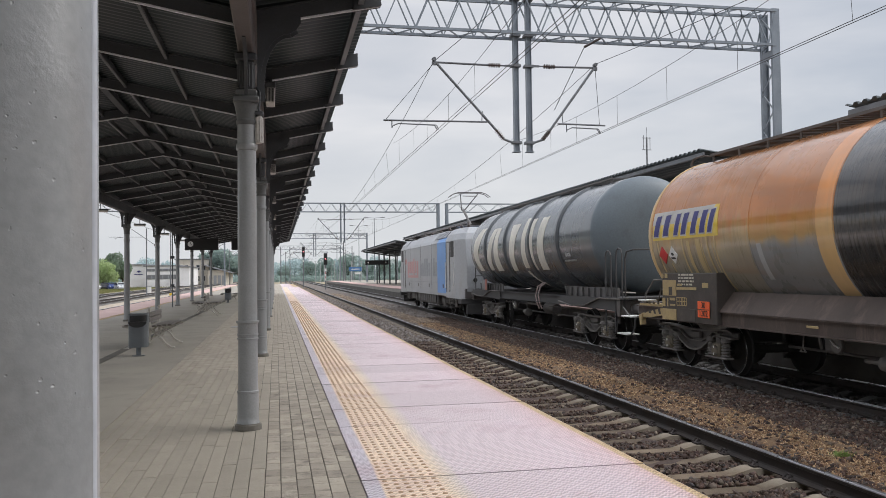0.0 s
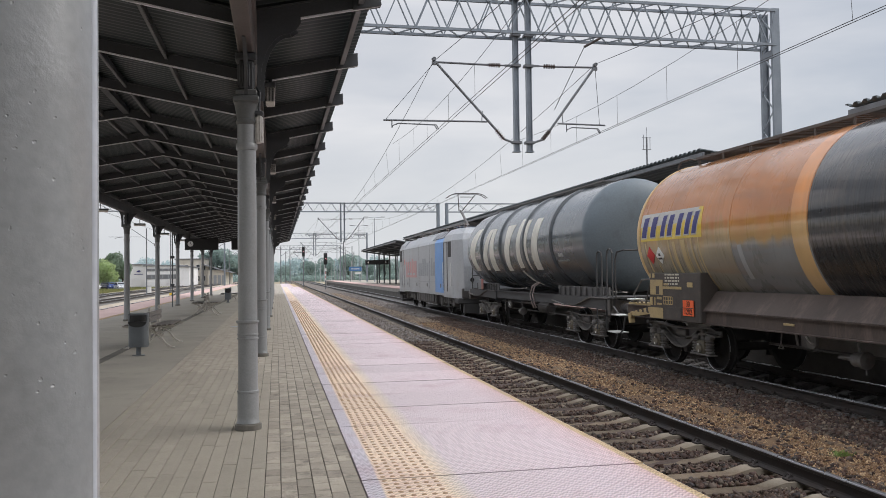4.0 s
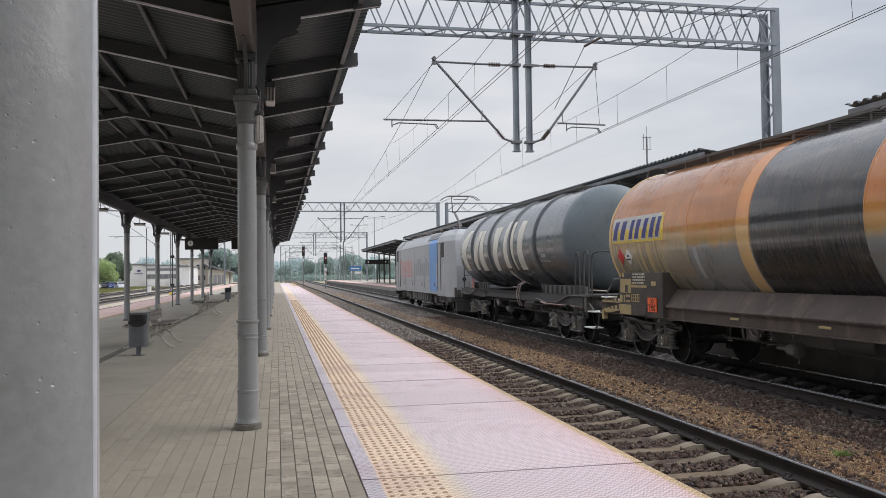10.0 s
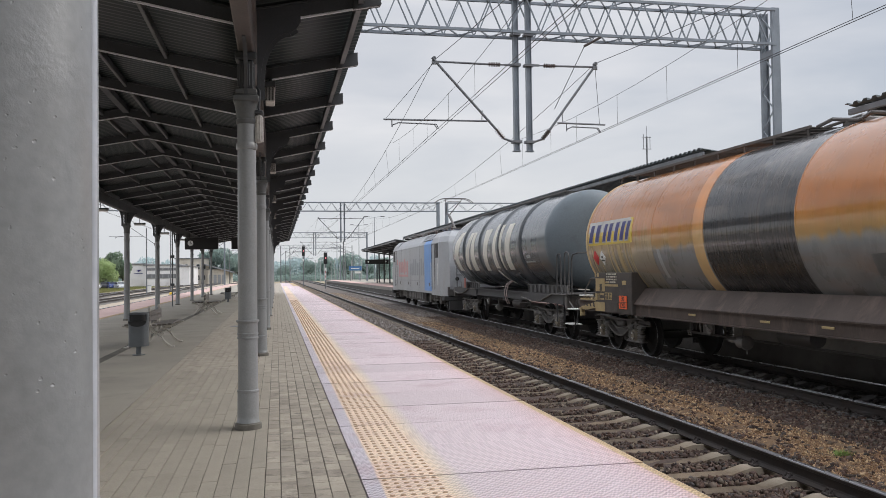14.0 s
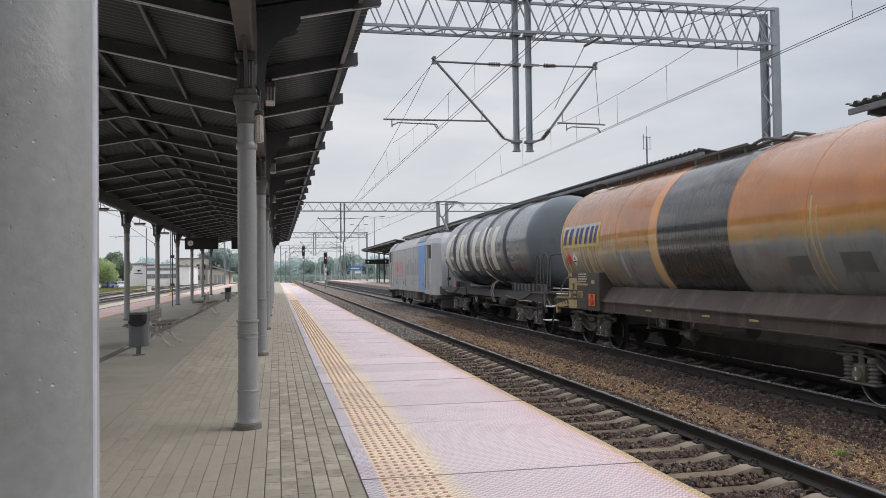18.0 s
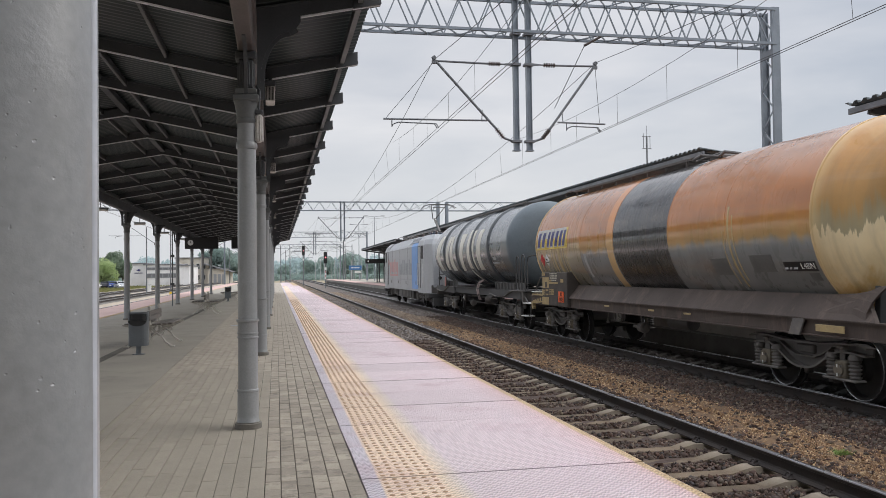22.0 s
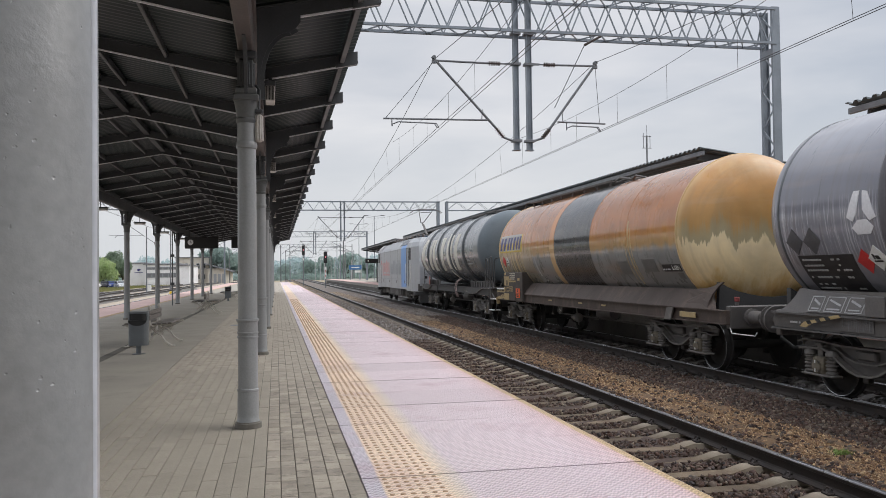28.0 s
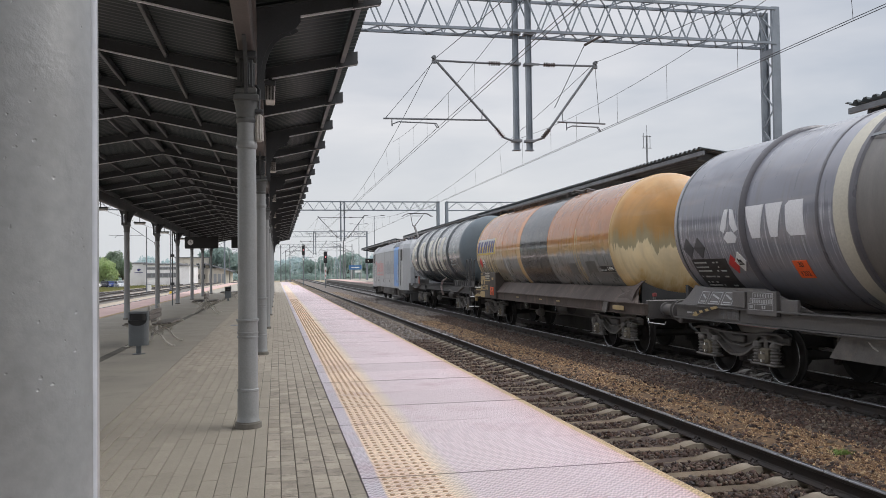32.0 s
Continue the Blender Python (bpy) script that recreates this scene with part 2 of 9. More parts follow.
def slab_material():
    """The warning strip's slabs: painted bands across the slab, worn, with a fine chevron relief."""
    m = bpy.data.materials.new("platform_edge_slab")
    m.use_nodes = True
    n, l = m.node_tree.nodes, m.node_tree.links
    b = n["Principled BSDF"]
    co = n.new("ShaderNodeTexCoord")
    sep = n.new("ShaderNodeSeparateXYZ")
    l.new(co.outputs["Object"], sep.inputs[0])
    big = n.new("ShaderNodeTexNoise")
    big.inputs["Scale"].default_value, big.inputs["Detail"].default_value = 2.0, 6.0
    info = n.new("ShaderNodeObjectInfo")
    add = n.new("ShaderNodeVectorMath")
    add.operation = "MULTIPLY_ADD"
    add.inputs[1].default_value = (31.0, 77.0, 5.0)
    l.new(info.outputs["Random"], add.inputs[0])
    l.new(co.outputs["Object"], add.inputs[2])
    l.new(add.outputs[0], big.inputs["Vector"])
    wob = n.new("ShaderNodeMath")
    wob.operation = "MULTIPLY_ADD"
    wob.inputs[1].default_value, wob.inputs[2].default_value = 0.02, -0.01
    l.new(big.outputs["Fac"], wob.inputs[0])
    pos = n.new("ShaderNodeMath")
    pos.operation = "ADD"
    l.new(sep.outputs["X"], pos.inputs[0])
    l.new(wob.outputs[0], pos.inputs[1])
    nrm = n.new("ShaderNodeMath")
    nrm.operation = "DIVIDE"
    nrm.inputs[1].default_value = 2.06
    l.new(pos.outputs[0], nrm.inputs[0])
    ramp = n.new("ShaderNodeValToRGB")
    stops = [(0.0, (0.58, 0.53, 0.58)), (0.052, (0.58, 0.53, 0.58)), (0.06, (0.80, 0.63, 0.485)), (0.245, (0.81, 0.64, 0.495)), (0.262, (0.77, 0.63, 0.485)),
             (0.31, (0.69, 0.60, 0.55)), (0.335, (0.675, 0.575, 0.598)), (0.80, (0.66, 0.545, 0.572)), (0.93, (0.65, 0.495, 0.51)), (0.962, (0.64, 0.45, 0.44)), (0.972, (0.55, 0.40, 0.23)), (1.0, (0.50, 0.36, 0.20))]
    set_ramp(ramp, stops)
    l.new(nrm.outputs[0], ramp.inputs[0])
    stain = n.new("ShaderNodeTexNoise")
    stain.inputs["Scale"].default_value, stain.inputs["Detail"].default_value, stain.inputs["Roughness"].default_value = 1.1, 8.0, 0.62
    l.new(add.outputs[0], stain.inputs["Vector"])
    sr = n.new("ShaderNodeMapRange")
    sr.inputs["From Min"].default_value, sr.inputs["From Max"].default_value, sr.inputs["To Max"].default_value = 0.54, 0.74, 0.50
    l.new(stain.outputs["Fac"], sr.inputs["Value"])
    mx = n.new("ShaderNodeMixRGB")
    l.new(sr.outputs[0], mx.inputs[0])
    l.new(ramp.outputs[0], mx.inputs[1])
    mx.inputs[2].default_value = (0.42, 0.24, 0.28, 1)
    hue = n.new("ShaderNodeHueSaturation")
    mr = n.new("ShaderNodeMapRange")
    mr.inputs["To Min"].default_value, mr.inputs["To Max"].default_value = 0.93, 1.06
    l.new(info.outputs["Random"], mr.inputs["Value"])
    l.new(mr.outputs[0], hue.inputs["Value"])
    l.new(mx.outputs[0], hue.inputs["Color"])
    b.inputs["Roughness"].default_value = 0.62
    # chevron relief; groove shade and ridge light are also put into the colour
    wv = n.new("ShaderNodeMath")
    wv.operation = "PINGPONG"
    wv.inputs[1].default_value = 0.022
    l.new(sep.outputs["X"], wv.inputs[0])
    s2 = n.new("ShaderNodeMath")
    s2.operation = "ADD"
    l.new(sep.outputs["Y"], s2.inputs[0])
    l.new(wv.outputs[0], s2.inputs[1])
    pp = n.new("ShaderNodeMath")
    pp.operation = "PINGPONG"
    pp.inputs[1].default_value = 0.021
    l.new(s2.outputs[0], pp.inputs[0])
    grime_shade = n.new("ShaderNodeMapRange")
    grime_shade.inputs["From Max"].default_value = 0.021
    grime_shade.inputs["To Min"].default_value, grime_shade.inputs["To Max"].default_value = 0.75, 1.20
    l.new(pp.outputs[0], grime_shade.inputs["Value"])
    hue2 = n.new("ShaderNodeHueSaturation")
    l.new(hue.outputs[0], hue2.inputs["Color"])
    # grimy edges below the walked surface
    top = n.new("ShaderNodeMapRange")
    top.inputs["From Min"].default_value, top.inputs["From Max"].default_value = -0.0035, -0.0005
    l.new(sep.outputs["Z"], top.inputs["Value"])
    lev = n.new("ShaderNodeMixRGB")
    l.new(top.outputs[0], lev.inputs[0])
    lev.inputs[1].default_value = (0.70, 0.70, 0.70, 1)
    l.new(grime_shade.outputs[0], lev.inputs[2])
    l.new(lev.outputs[0], hue2.inputs["Value"])
    rel = n.new("ShaderNodeMath")
    rel.operation = "MULTIPLY"
    l.new(pp.outputs[0], rel.inputs[0])
    l.new(top.outputs[0], rel.inputs[1])
    l.new(hue2.outputs[0], b.inputs["Base Color"])
    bp = n.new("ShaderNodeBump")
    bp.inputs["Strength"].default_value, bp.inputs["Distance"].default_value = 0.9, 0.5
    l.new(rel.outputs[0], bp.inputs["Height"])
    l.new(bp.outputs[0], b.inputs["Normal"])
    return m


def vivid(name, cols, rough=0.8, bump=0.3, scale=20):
    """Stones or leaves joined in one mesh: a colour for each island."""
    m = bpy.data.materials.new(name)
    m.use_nodes = True
    n, l = m.node_tree.nodes, m.node_tree.links
    b = n["Principled BSDF"]
    g = n.new("ShaderNodeNewGeometry")
    ramp = n.new("ShaderNodeValToRGB")
    set_ramp(ramp, [(i / (len(cols) - 1), c) for i, c in enumerate(cols)])
    l.new(g.outputs["Random Per Island"], ramp.inputs[0])
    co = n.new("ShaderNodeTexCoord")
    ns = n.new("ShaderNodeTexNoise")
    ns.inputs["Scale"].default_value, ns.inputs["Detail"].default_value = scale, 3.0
    l.new(co.outputs["Object"], ns.inputs["Vector"])
    hue = n.new("ShaderNodeHueSaturation")
    mr = n.new("ShaderNodeMapRange")
    mr.inputs["To Min"].default_value, mr.inputs["To Max"].default_value = 0.6, 1.4
    l.new(ns.outputs["Fac"], mr.inputs["Value"])
    l.new(mr.outputs[0], hue.inputs["Value"])
    l.new(ramp.outputs[0], hue.inputs["Color"])
    l.new(hue.outputs[0], b.inputs["Base Color"])
    b.inputs["Roughness"].default_value = rough
    return m


def leafy(m, share=0.5):
    """Lets light through the leaves."""
    n, l = m.node_tree.nodes, m.node_tree.links
    b, out = n["Principled BSDF"], n["Material Output"]
    tr = n.new("ShaderNodeBsdfTranslucent")
    mx = n.new("ShaderNodeMixShader")
    mx.inputs[0].default_value = share
    l.new(b.inputs["Base Color"].links[0].from_socket, tr.inputs["Color"])
    l.new(b.outputs[0], mx.inputs[1])
    l.new(tr.outputs[0], mx.inputs[2])
    l.new(mx.outputs[0], out.inputs["Surface"])
    return m


M_COLUMN = mat("grey_column_paint", (0.245, 0.254, 0.258), (0.22, 0.228, 0.232), 0.42, 0, 1.2, 70, 0.05, dirt=(0.125, 0.12, 0.115), dirt_amount=0.3)


def pitted(m):
    """Thick gloss paint over old cast iron: a coat, brush ripple and scattered pits."""
    n, l = m.node_tree.nodes, m.node_tree.links
    b = n["Principled BSDF"]
    co = n.new("ShaderNodeTexCoord")
    vo = n.new("ShaderNodeTexVoronoi")
    vo.inputs["Scale"].default_value = 105.0
    wob = n.new("ShaderNodeTexNoise")
    wob.inputs["Scale"].default_value, wob.inputs["Detail"].default_value = 90.0, 2.0
    l.new(co.outputs["Object"], wob.inputs["Vector"])
    push = n.new("ShaderNodeVectorMath")
    push.operation = "MULTIPLY_ADD"
    push.inputs[1].default_value = (0.008, 0.008, 0.008)
    l.new(wob.outputs["Color"], push.inputs[0])
    l.new(co.outputs["Object"], push.inputs[2])
    l.new(push.outputs[0], vo.inputs["Vector"])
    pit = n.new("ShaderNodeMapRange")
    pit.interpolation_type = "SMOOTHSTEP"
    pit.inputs["From Min"].default_value, pit.inputs["From Max"].default_value = 0.03, 0.24
    l.new(vo.outputs["Distance"], pit.inputs["Value"])
    few = n.new("ShaderNodeMath")
    few.operation = "GREATER_THAN"
    few.inputs[1].default_value = 0.74
    l.new(vo.outputs["Color"], few.inputs[0])
    inv = n.new("ShaderNodeMath")
    inv.operation = "SUBTRACT"
    inv.inputs[0].default_value = 1.0
    l.new(pit.outputs[0], inv.inputs[1])
    deep = n.new("ShaderNodeMath")
    deep.operation = "MULTIPLY"
    l.new(inv.outputs[0], deep.inputs[0])
    l.new(few.outputs[0], deep.inputs[1])
    # crinkled old paint, in patches
    rip = n.new("ShaderNodeTexNoise")
    rip.inputs["Scale"].default_value, rip.inputs["Detail"].default_value, rip.inputs["Roughness"].default_value = 135.0, 3.0, 0.6
    l.new(co.outputs["Object"], rip.inputs["Vector"])
    area = n.new("ShaderNodeTexNoise")
    area.inputs["Scale"].default_value, area.inputs["Detail"].default_value = 16.0, 3.0
    l.new(co.outputs["Object"], area.inputs["Vector"])
    amt = n.new("ShaderNodeMapRange")
    amt.inputs["From Min"].default_value, amt.inputs["From Max"].default_value = 0.44, 0.66
    amt.inputs["To Min"].default_value, amt.inputs["To Max"].default_value = 0.16, 0.60
    l.new(area.outputs["Fac"], amt.inputs["Value"])
    crk = n.new("ShaderNodeMath")
    crk.operation = "MULTIPLY"
    l.new(rip.outputs["Fac"], crk.inputs[0])
    l.new(amt.outputs[0], crk.inputs[1])
    low = n.new("ShaderNodeMath")
    low.operation = "MULTIPLY"
    low.inputs[1].default_value = 0.55
    l.new(deep.outputs[0], low.inputs[0])
    hgt = n.new("ShaderNodeMath")
    hgt.operation = "SUBTRACT"
    l.new(crk.outputs[0], hgt.inputs[0])
    l.new(low.outputs[0], hgt.inputs[1])
    bp = n.new("ShaderNodeBump")
    bp.inputs["Strength"].default_value, bp.inputs["Distance"].default_value = 0.55, 0.0022
    l.new(hgt.outputs[0], bp.inputs["Height"])
    l.new(bp.outputs[0], b.inputs["Normal"])
    l.new(bp.outputs[0], b.inputs["Coat Normal"])
    b.inputs["Coat Weight"].default_value, b.inputs["Coat Roughness"].default_value = 0.7, 0.22


pitted(M_COLUMN)
# paler than the shaft: the sky light on the conduit is in its colour
M_CONDUIT = mat("sky_lit_conduit_grey", (0.46, 0.48, 0.52), (0.40, 0.42, 0.46), 0.25, 0, 1.2, 40, 0.03)
M_STEEL_DARK = mat("dark_canopy_steel", (0.058, 0.062, 0.067), (0.048, 0.051, 0.056), 0.55, 0, 2.0, 50, 0.12)
# flange colours: paler than the webs, to carry the light they catch
M_PURLIN_LIT = mat("lit_purlin_flange", (0.14, 0.143, 0.15), (0.10, 0.103, 0.11), 0.5, 0, 1.5, 40, 0.1)
M_FLANGE_LIT = mat("lit_rafter_flange", (0.76, 0.78, 0.80), (0.60, 0.61, 0.63), 0.35, 0, 1.5, 40, 0.1)
M_ROOF_UNDER = mat("green_black_roof_sheet", (0.033, 0.048, 0.050), (0.040, 0.048, 0.052), 0.5, 0, 0.6, 30, 0.1, dirt=(0.04, 0.04, 0.04))
M_CAPITAL = mat("dark_grey_capital_paint", (0.12, 0.125, 0.126), (0.095, 0.10, 0.10), 0.42, 0, 2.0, 60, 0.1)
M_GUTTER = mat("brown_gutter_paint", (0.125, 0.104, 0.096), (0.098, 0.082, 0.077), 0.6, 0, 2.0, 40, 0.15)
M_GALV = mat("galvanised_steel", (0.25, 0.28, 0.315), (0.20, 0.225, 0.255), 0.45, 0.35, 1.8, 50, 0.08)
M_GALV_DARK = mat("weathered_grey_steel", (0.19, 0.20, 0.215), (0.14, 0.145, 0.155), 0.5, 0.3, 2.5, 50, 0.1)
M_WIRE = mat("dark_wire", (0.06, 0.06, 0.065), (0.05, 0.05, 0.05), 0.5, 0.6, 3, 20, 0)
M_INSUL = mat("brown_insulator", (0.07, 0.045, 0.04), (0.05, 0.035, 0.03), 0.3, 0, 3, 20, 0)
M_PAVER = mat("grey_paver", (0.328, 0.294, 0.241), (0.298, 0.268, 0.22), 0.85, 0, 2.0, 90, 0.3, rand=0.05, dirt=(0.20, 0.18, 0.15), dirt_amount=0.4)
M_PAVER_SMALL = mat("stained_small_paver", (0.37, 0.327, 0.27), (0.29, 0.257, 0.21), 0.8, 0, 3.0, 90, 0.35, rand=0.17, dirt=(0.11, 0.10, 0.085), dirt_amount=0.85)
M_PAVE_FAR = mat("trodden_paving", (0.318, 0.292, 0.246), (0.278, 0.256, 0.218), 0.85, 0, 0.7, 60, 0.25, dirt=(0.17, 0.16, 0.14), dirt_amount=0.5)
M_JOINT = mat("dark_joint_sand", (0.13, 0.12, 0.10), (0.10, 0.092, 0.08), 0.95, 0, 6, 120, 0.3)
M_SLAB = slab_material()
# ochre darkened to include the shadow side of each dome
M_DOME = mat("ochre_dome_with_shade", (0.43, 0.28, 0.165), (0.37, 0.235, 0.135), 0.6, 0, 8, 90, 0.1, rand=0.06)
M_CONC = mat("platform_concrete", (0.33, 0.31, 0.28), (0.25, 0.24, 0.22), 0.9, 0, 1.2, 50, 0.3, dirt=(0.13, 0.12, 0.10), dirt_amount=0.6)
# dark base colour carries the shade behind the train; blotches are dirt
M_CONC_SHADE = mat("shaded_platform_wall", (0.125, 0.115, 0.105), (0.09, 0.082, 0.075), 0.9, 0, 1.2, 50, 0.3, dirt=(0.05, 0.045, 0.04), dirt_amount=0.6)
M_SLEEPER = mat("stained_concrete_sleeper", (0.18, 0.135, 0.09), (0.12, 0.088, 0.057), 0.9, 0, 3.5, 70, 0.35, rand=0.28, dirt=(0.07, 0.046, 0.034), dirt_amount=0.6)


def scoured(m, tone, x0, x1, most):
    """Paler, washed concrete on the raised rail seats."""
    n, l = m.node_tree.nodes, m.node_tree.links
    b = n["Principled BSDF"]
    old = b.inputs["Base Color"].links[0].from_socket
    co = n.new("ShaderNodeTexCoord")
    sep = n.new("ShaderNodeSeparateXYZ")
    l.new(co.outputs["Object"], sep.inputs[0])
    ab = n.new("ShaderNodeMath")
    ab.operation = "ABSOLUTE"
    l.new(sep.outputs["X"], ab.inputs[0])
    ns = n.new("ShaderNodeTexNoise")
    ns.inputs["Scale"].default_value, ns.inputs["Detail"].default_value = 9.0, 5.0
    l.new(co.outputs["Object"], ns.inputs["Vector"])
    wob = n.new("ShaderNodeMath")
    wob.operation = "MULTIPLY_ADD"
    wob.inputs[1].default_value = 0.3
    l.new(ns.outputs["Fac"], wob.inputs[0])
    l.new(ab.outputs[0], wob.inputs[2])
    mr = n.new("ShaderNodeMapRange")
    mr.inputs["From Min"].default_value, mr.inputs["From Max"].default_value, mr.inputs["To Max"].default_value = x0 + 0.15, x1 + 0.15, most
    l.new(wob.outputs[0], mr.inputs["Value"])
    mx = n.new("ShaderNodeMixRGB")
    l.new(mr.outputs[0], mx.inputs[0])
    l.new(old, mx.inputs[1])
    mx.inputs[2].default_value = rgba(tone)
    l.new(mx.outputs[0], b.inputs["Base Color"])


scoured(M_SLEEPER, (0.34, 0.295, 0.23), 0.36, 0.62, 0.72)
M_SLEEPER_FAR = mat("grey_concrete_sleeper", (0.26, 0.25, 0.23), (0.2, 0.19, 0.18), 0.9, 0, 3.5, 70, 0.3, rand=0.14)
M_RAIL = mat("dark_rail_side", (0.035, 0.03, 0.028), (0.05, 0.038, 0.032), 0.7, 0.2, 3, 60, 0.2)
M_RAIL_TOP = mat("polished_rail_head", (0.42, 0.42, 0.44), (0.30, 0.30, 0.31), 0.28, 0.9, 2.0, 40, 0.03)
M_CLIP = mat("rusty_clip", (0.045, 0.04, 0.04), (0.06, 0.045, 0.038), 0.7, 0.3, 12, 60, 0.2)
M_BALLAST = mat("ballast_bed", (0.0828, 0.0541, 0.042), (0.057, 0.0388, 0.031), 0.95, 0, 2.5, 22, 0.8)
M_YARD = mat("pale_yard_ballast", (0.42, 0.355, 0.285), (0.31, 0.26, 0.205), 0.95, 0, 0.6, 12, 0.6, dirt=(0.24, 0.20, 0.13), dirt_amount=0.5)
M_STONE = vivid("ballast_stones", [(0.0259, 0.013, 0.0104), (0.0647, 0.0359, 0.0274), (0.111, 0.0609, 0.0423), (0.0457, 0.0404, 0.0407), (0.236, 0.184, 0.133), (0.0434, 0.0242, 0.0182), (0.0877, 0.0421, 0.0257), (0.0206, 0.0153, 0.0141), (0.134, 0.0935, 0.0673), (0.0541, 0.0295, 0.0216)])
# stones and bed under the train: own greys set for the shade there
M_STONE_UNDER = vivid("under_train_stones", [(0.07, 0.065, 0.064), (0.105, 0.095, 0.09), (0.15, 0.13, 0.12), (0.09, 0.083, 0.082)])
M_BALLAST_UNDER = mat("under_train_ballast_bed", (0.115, 0.106, 0.10), (0.09, 0.082, 0.078), 0.95, 0, 2.5, 22, 0.8)
M_STENCIL_DIM = mat("dim_grey_stencil_paint", (0.17, 0.17, 0.175), (0.12, 0.12, 0.125), 0.6, 0, 5, 40, 0)
M_STENCIL = mat("grey_stencil_paint", (0.40, 0.40, 0.40), (0.33, 0.33, 0.33), 0.6, 0, 5, 40, 0)
M_GRAVEL = vivid("tan_gravel_stones", [(0.195, 0.107, 0.053), (0.317, 0.183, 0.0918), (0.61, 0.441, 0.255), (0.11, 0.0626, 0.0367), (0.268, 0.151, 0.0755), (0.159, 0.0928, 0.053), (0.403, 0.255, 0.133)])
M_SAND = mat("tan_gravel_bed", (0.194, 0.116, 0.0592), (0.125, 0.0779, 0.0439), 0.95, 0, 3.0, 30, 0.9, dirt=(0.075, 0.0496, 0.0347), dirt_amount=0.8)
# the same ballast and gravel, greyed and paled with distance
M_BALLAST_FAR = mat("pale_far_ballast", (0.165, 0.138, 0.118), (0.115, 0.096, 0.082), 0.95, 0, 0.8, 14, 0.6, dirt=(0.24, 0.21, 0.19), dirt_amount=0.5)
M_STONE_FAR = vivid("pale_far_stones", [(0.10, 0.082, 0.07), (0.19, 0.165, 0.15), (0.30, 0.275, 0.26), (0.14, 0.115, 0.10), (0.24, 0.20, 0.17), (0.075, 0.06, 0.052)])
M_GRAVEL_FAR = vivid("pale_far_gravel", [(0.20, 0.145, 0.10), (0.32, 0.24, 0.17), (0.42, 0.34, 0.26), (0.15, 0.11, 0.08), (0.26, 0.20, 0.15)])
M_GROUND = mat("yard_ground", (0.34, 0.28, 0.20), (0.24, 0.21, 0.14), 0.95, 0, 0.05, 2.5, 0.3, dirt=(0.10, 0.12, 0.05), dirt_amount=0.6)
M_GRASS = vivid("dry_grass", [(0.10, 0.13, 0.04), (0.20, 0.19, 0.07), (0.13, 0.16, 0.05), (0.26, 0.22, 0.10)])
# leaf colours are lifted and greyed to carry the haze of distance
M_LEAF = vivid("tree_leaves", [(0.19, 0.255, 0.19), (0.23, 0.30, 0.21), (0.26, 0.33, 0.235), (0.20, 0.265, 0.20)], 0.7)
M_LEAF_LIGHT = vivid("willow_leaves", [(0.36, 0.46, 0.22), (0.43, 0.53, 0.27), (0.50, 0.58, 0.33)], 0.7)
M_LEAF_FAR = vivid("haze_tinted_leaves", [(0.31, 0.40, 0.375), (0.35, 0.44, 0.405), (0.28, 0.365, 0.35)], 0.9)
for _m in (M_LEAF, M_LEAF_LIGHT, M_LEAF_FAR):
    leafy(_m)
M_BARK = mat("bark", (0.10, 0.085, 0.07), (0.07, 0.06, 0.05), 0.9, 0, 6, 40, 0.5)
M_WHITE_WALL = mat("white_rendered_wall", (0.78, 0.78, 0.79), (0.70, 0.70, 0.70), 0.85, 0, 0.3, 12, 0.1, dirt=(0.45, 0.43, 0.40), dirt_amount=0.4)
M_GREY_BAND = mat("grey_cladding", (0.31, 0.32, 0.335), (0.26, 0.27, 0.28), 0.6, 0, 0.5, 12, 0.05)
# the tan wall and grey panes are paled in colour for distance haze
M_TAN_WALL = mat("old_tan_plaster", (0.58, 0.54, 0.47), (0.48, 0.45, 0.39), 0.9, 0, 0.3, 8, 0.2, dirt=(0.22, 0.19, 0.15), dirt_amount=0.7)
M_GLASS_HAZY = mat("haze_grey_glass", (0.20, 0.21, 0.225), (0.15, 0.158, 0.17), 0.3, 0, 1, 4, 0)
M_ROOF_GREY = mat("grey_roofing", (0.20, 0.205, 0.22), (0.15, 0.155, 0.16), 0.7, 0, 0.4, 12, 0.1)
M_GLASS_DARK = mat("dark_glass", (0.02, 0.024, 0.028), (0.03, 0.035, 0.04), 0.12, 0, 1, 4, 0)
M_BIN = mat("grey_bin_metal", (0.14, 0.155, 0.165), (0.12, 0.13, 0.14), 0.5, 0.2, 4, 60, 0.1)
M_BIN_DARK = mat("dark_bin_opening", (0.015, 0.015, 0.016), (0.02, 0.02, 0.02), 0.6, 0, 4, 40, 0.05)
M_IRON = mat("cast_iron_bench_paint", (0.52, 0.49, 0.44), (0.42, 0.39, 0.35), 0.55, 0.1, 6, 60, 0.2)
M_WOOD = mat("weathered_bench_slat", (0.17, 0.15, 0.135), (0.12, 0.108, 0.098), 0.42, 0, 6, 60, 0.2, stretch=(6, 0.6, 6))
M_BLACK = mat("black_sign_case", (0.012, 0.012, 0.013), (0.018, 0.018, 0.018), 0.45, 0, 3, 30, 0.05)
M_CLOCK = mat("white_clock_face", (0.8, 0.8, 0.78), (0.75, 0.75, 0.74), 0.5, 0, 3, 20, 0)
M_WHITE = mat("white_paint", (0.75, 0.75, 0.73), (0.66, 0.66, 0.64), 0.55, 0, 5, 50, 0.05, dirt=(0.4, 0.38, 0.35), dirt_amount=0.4)
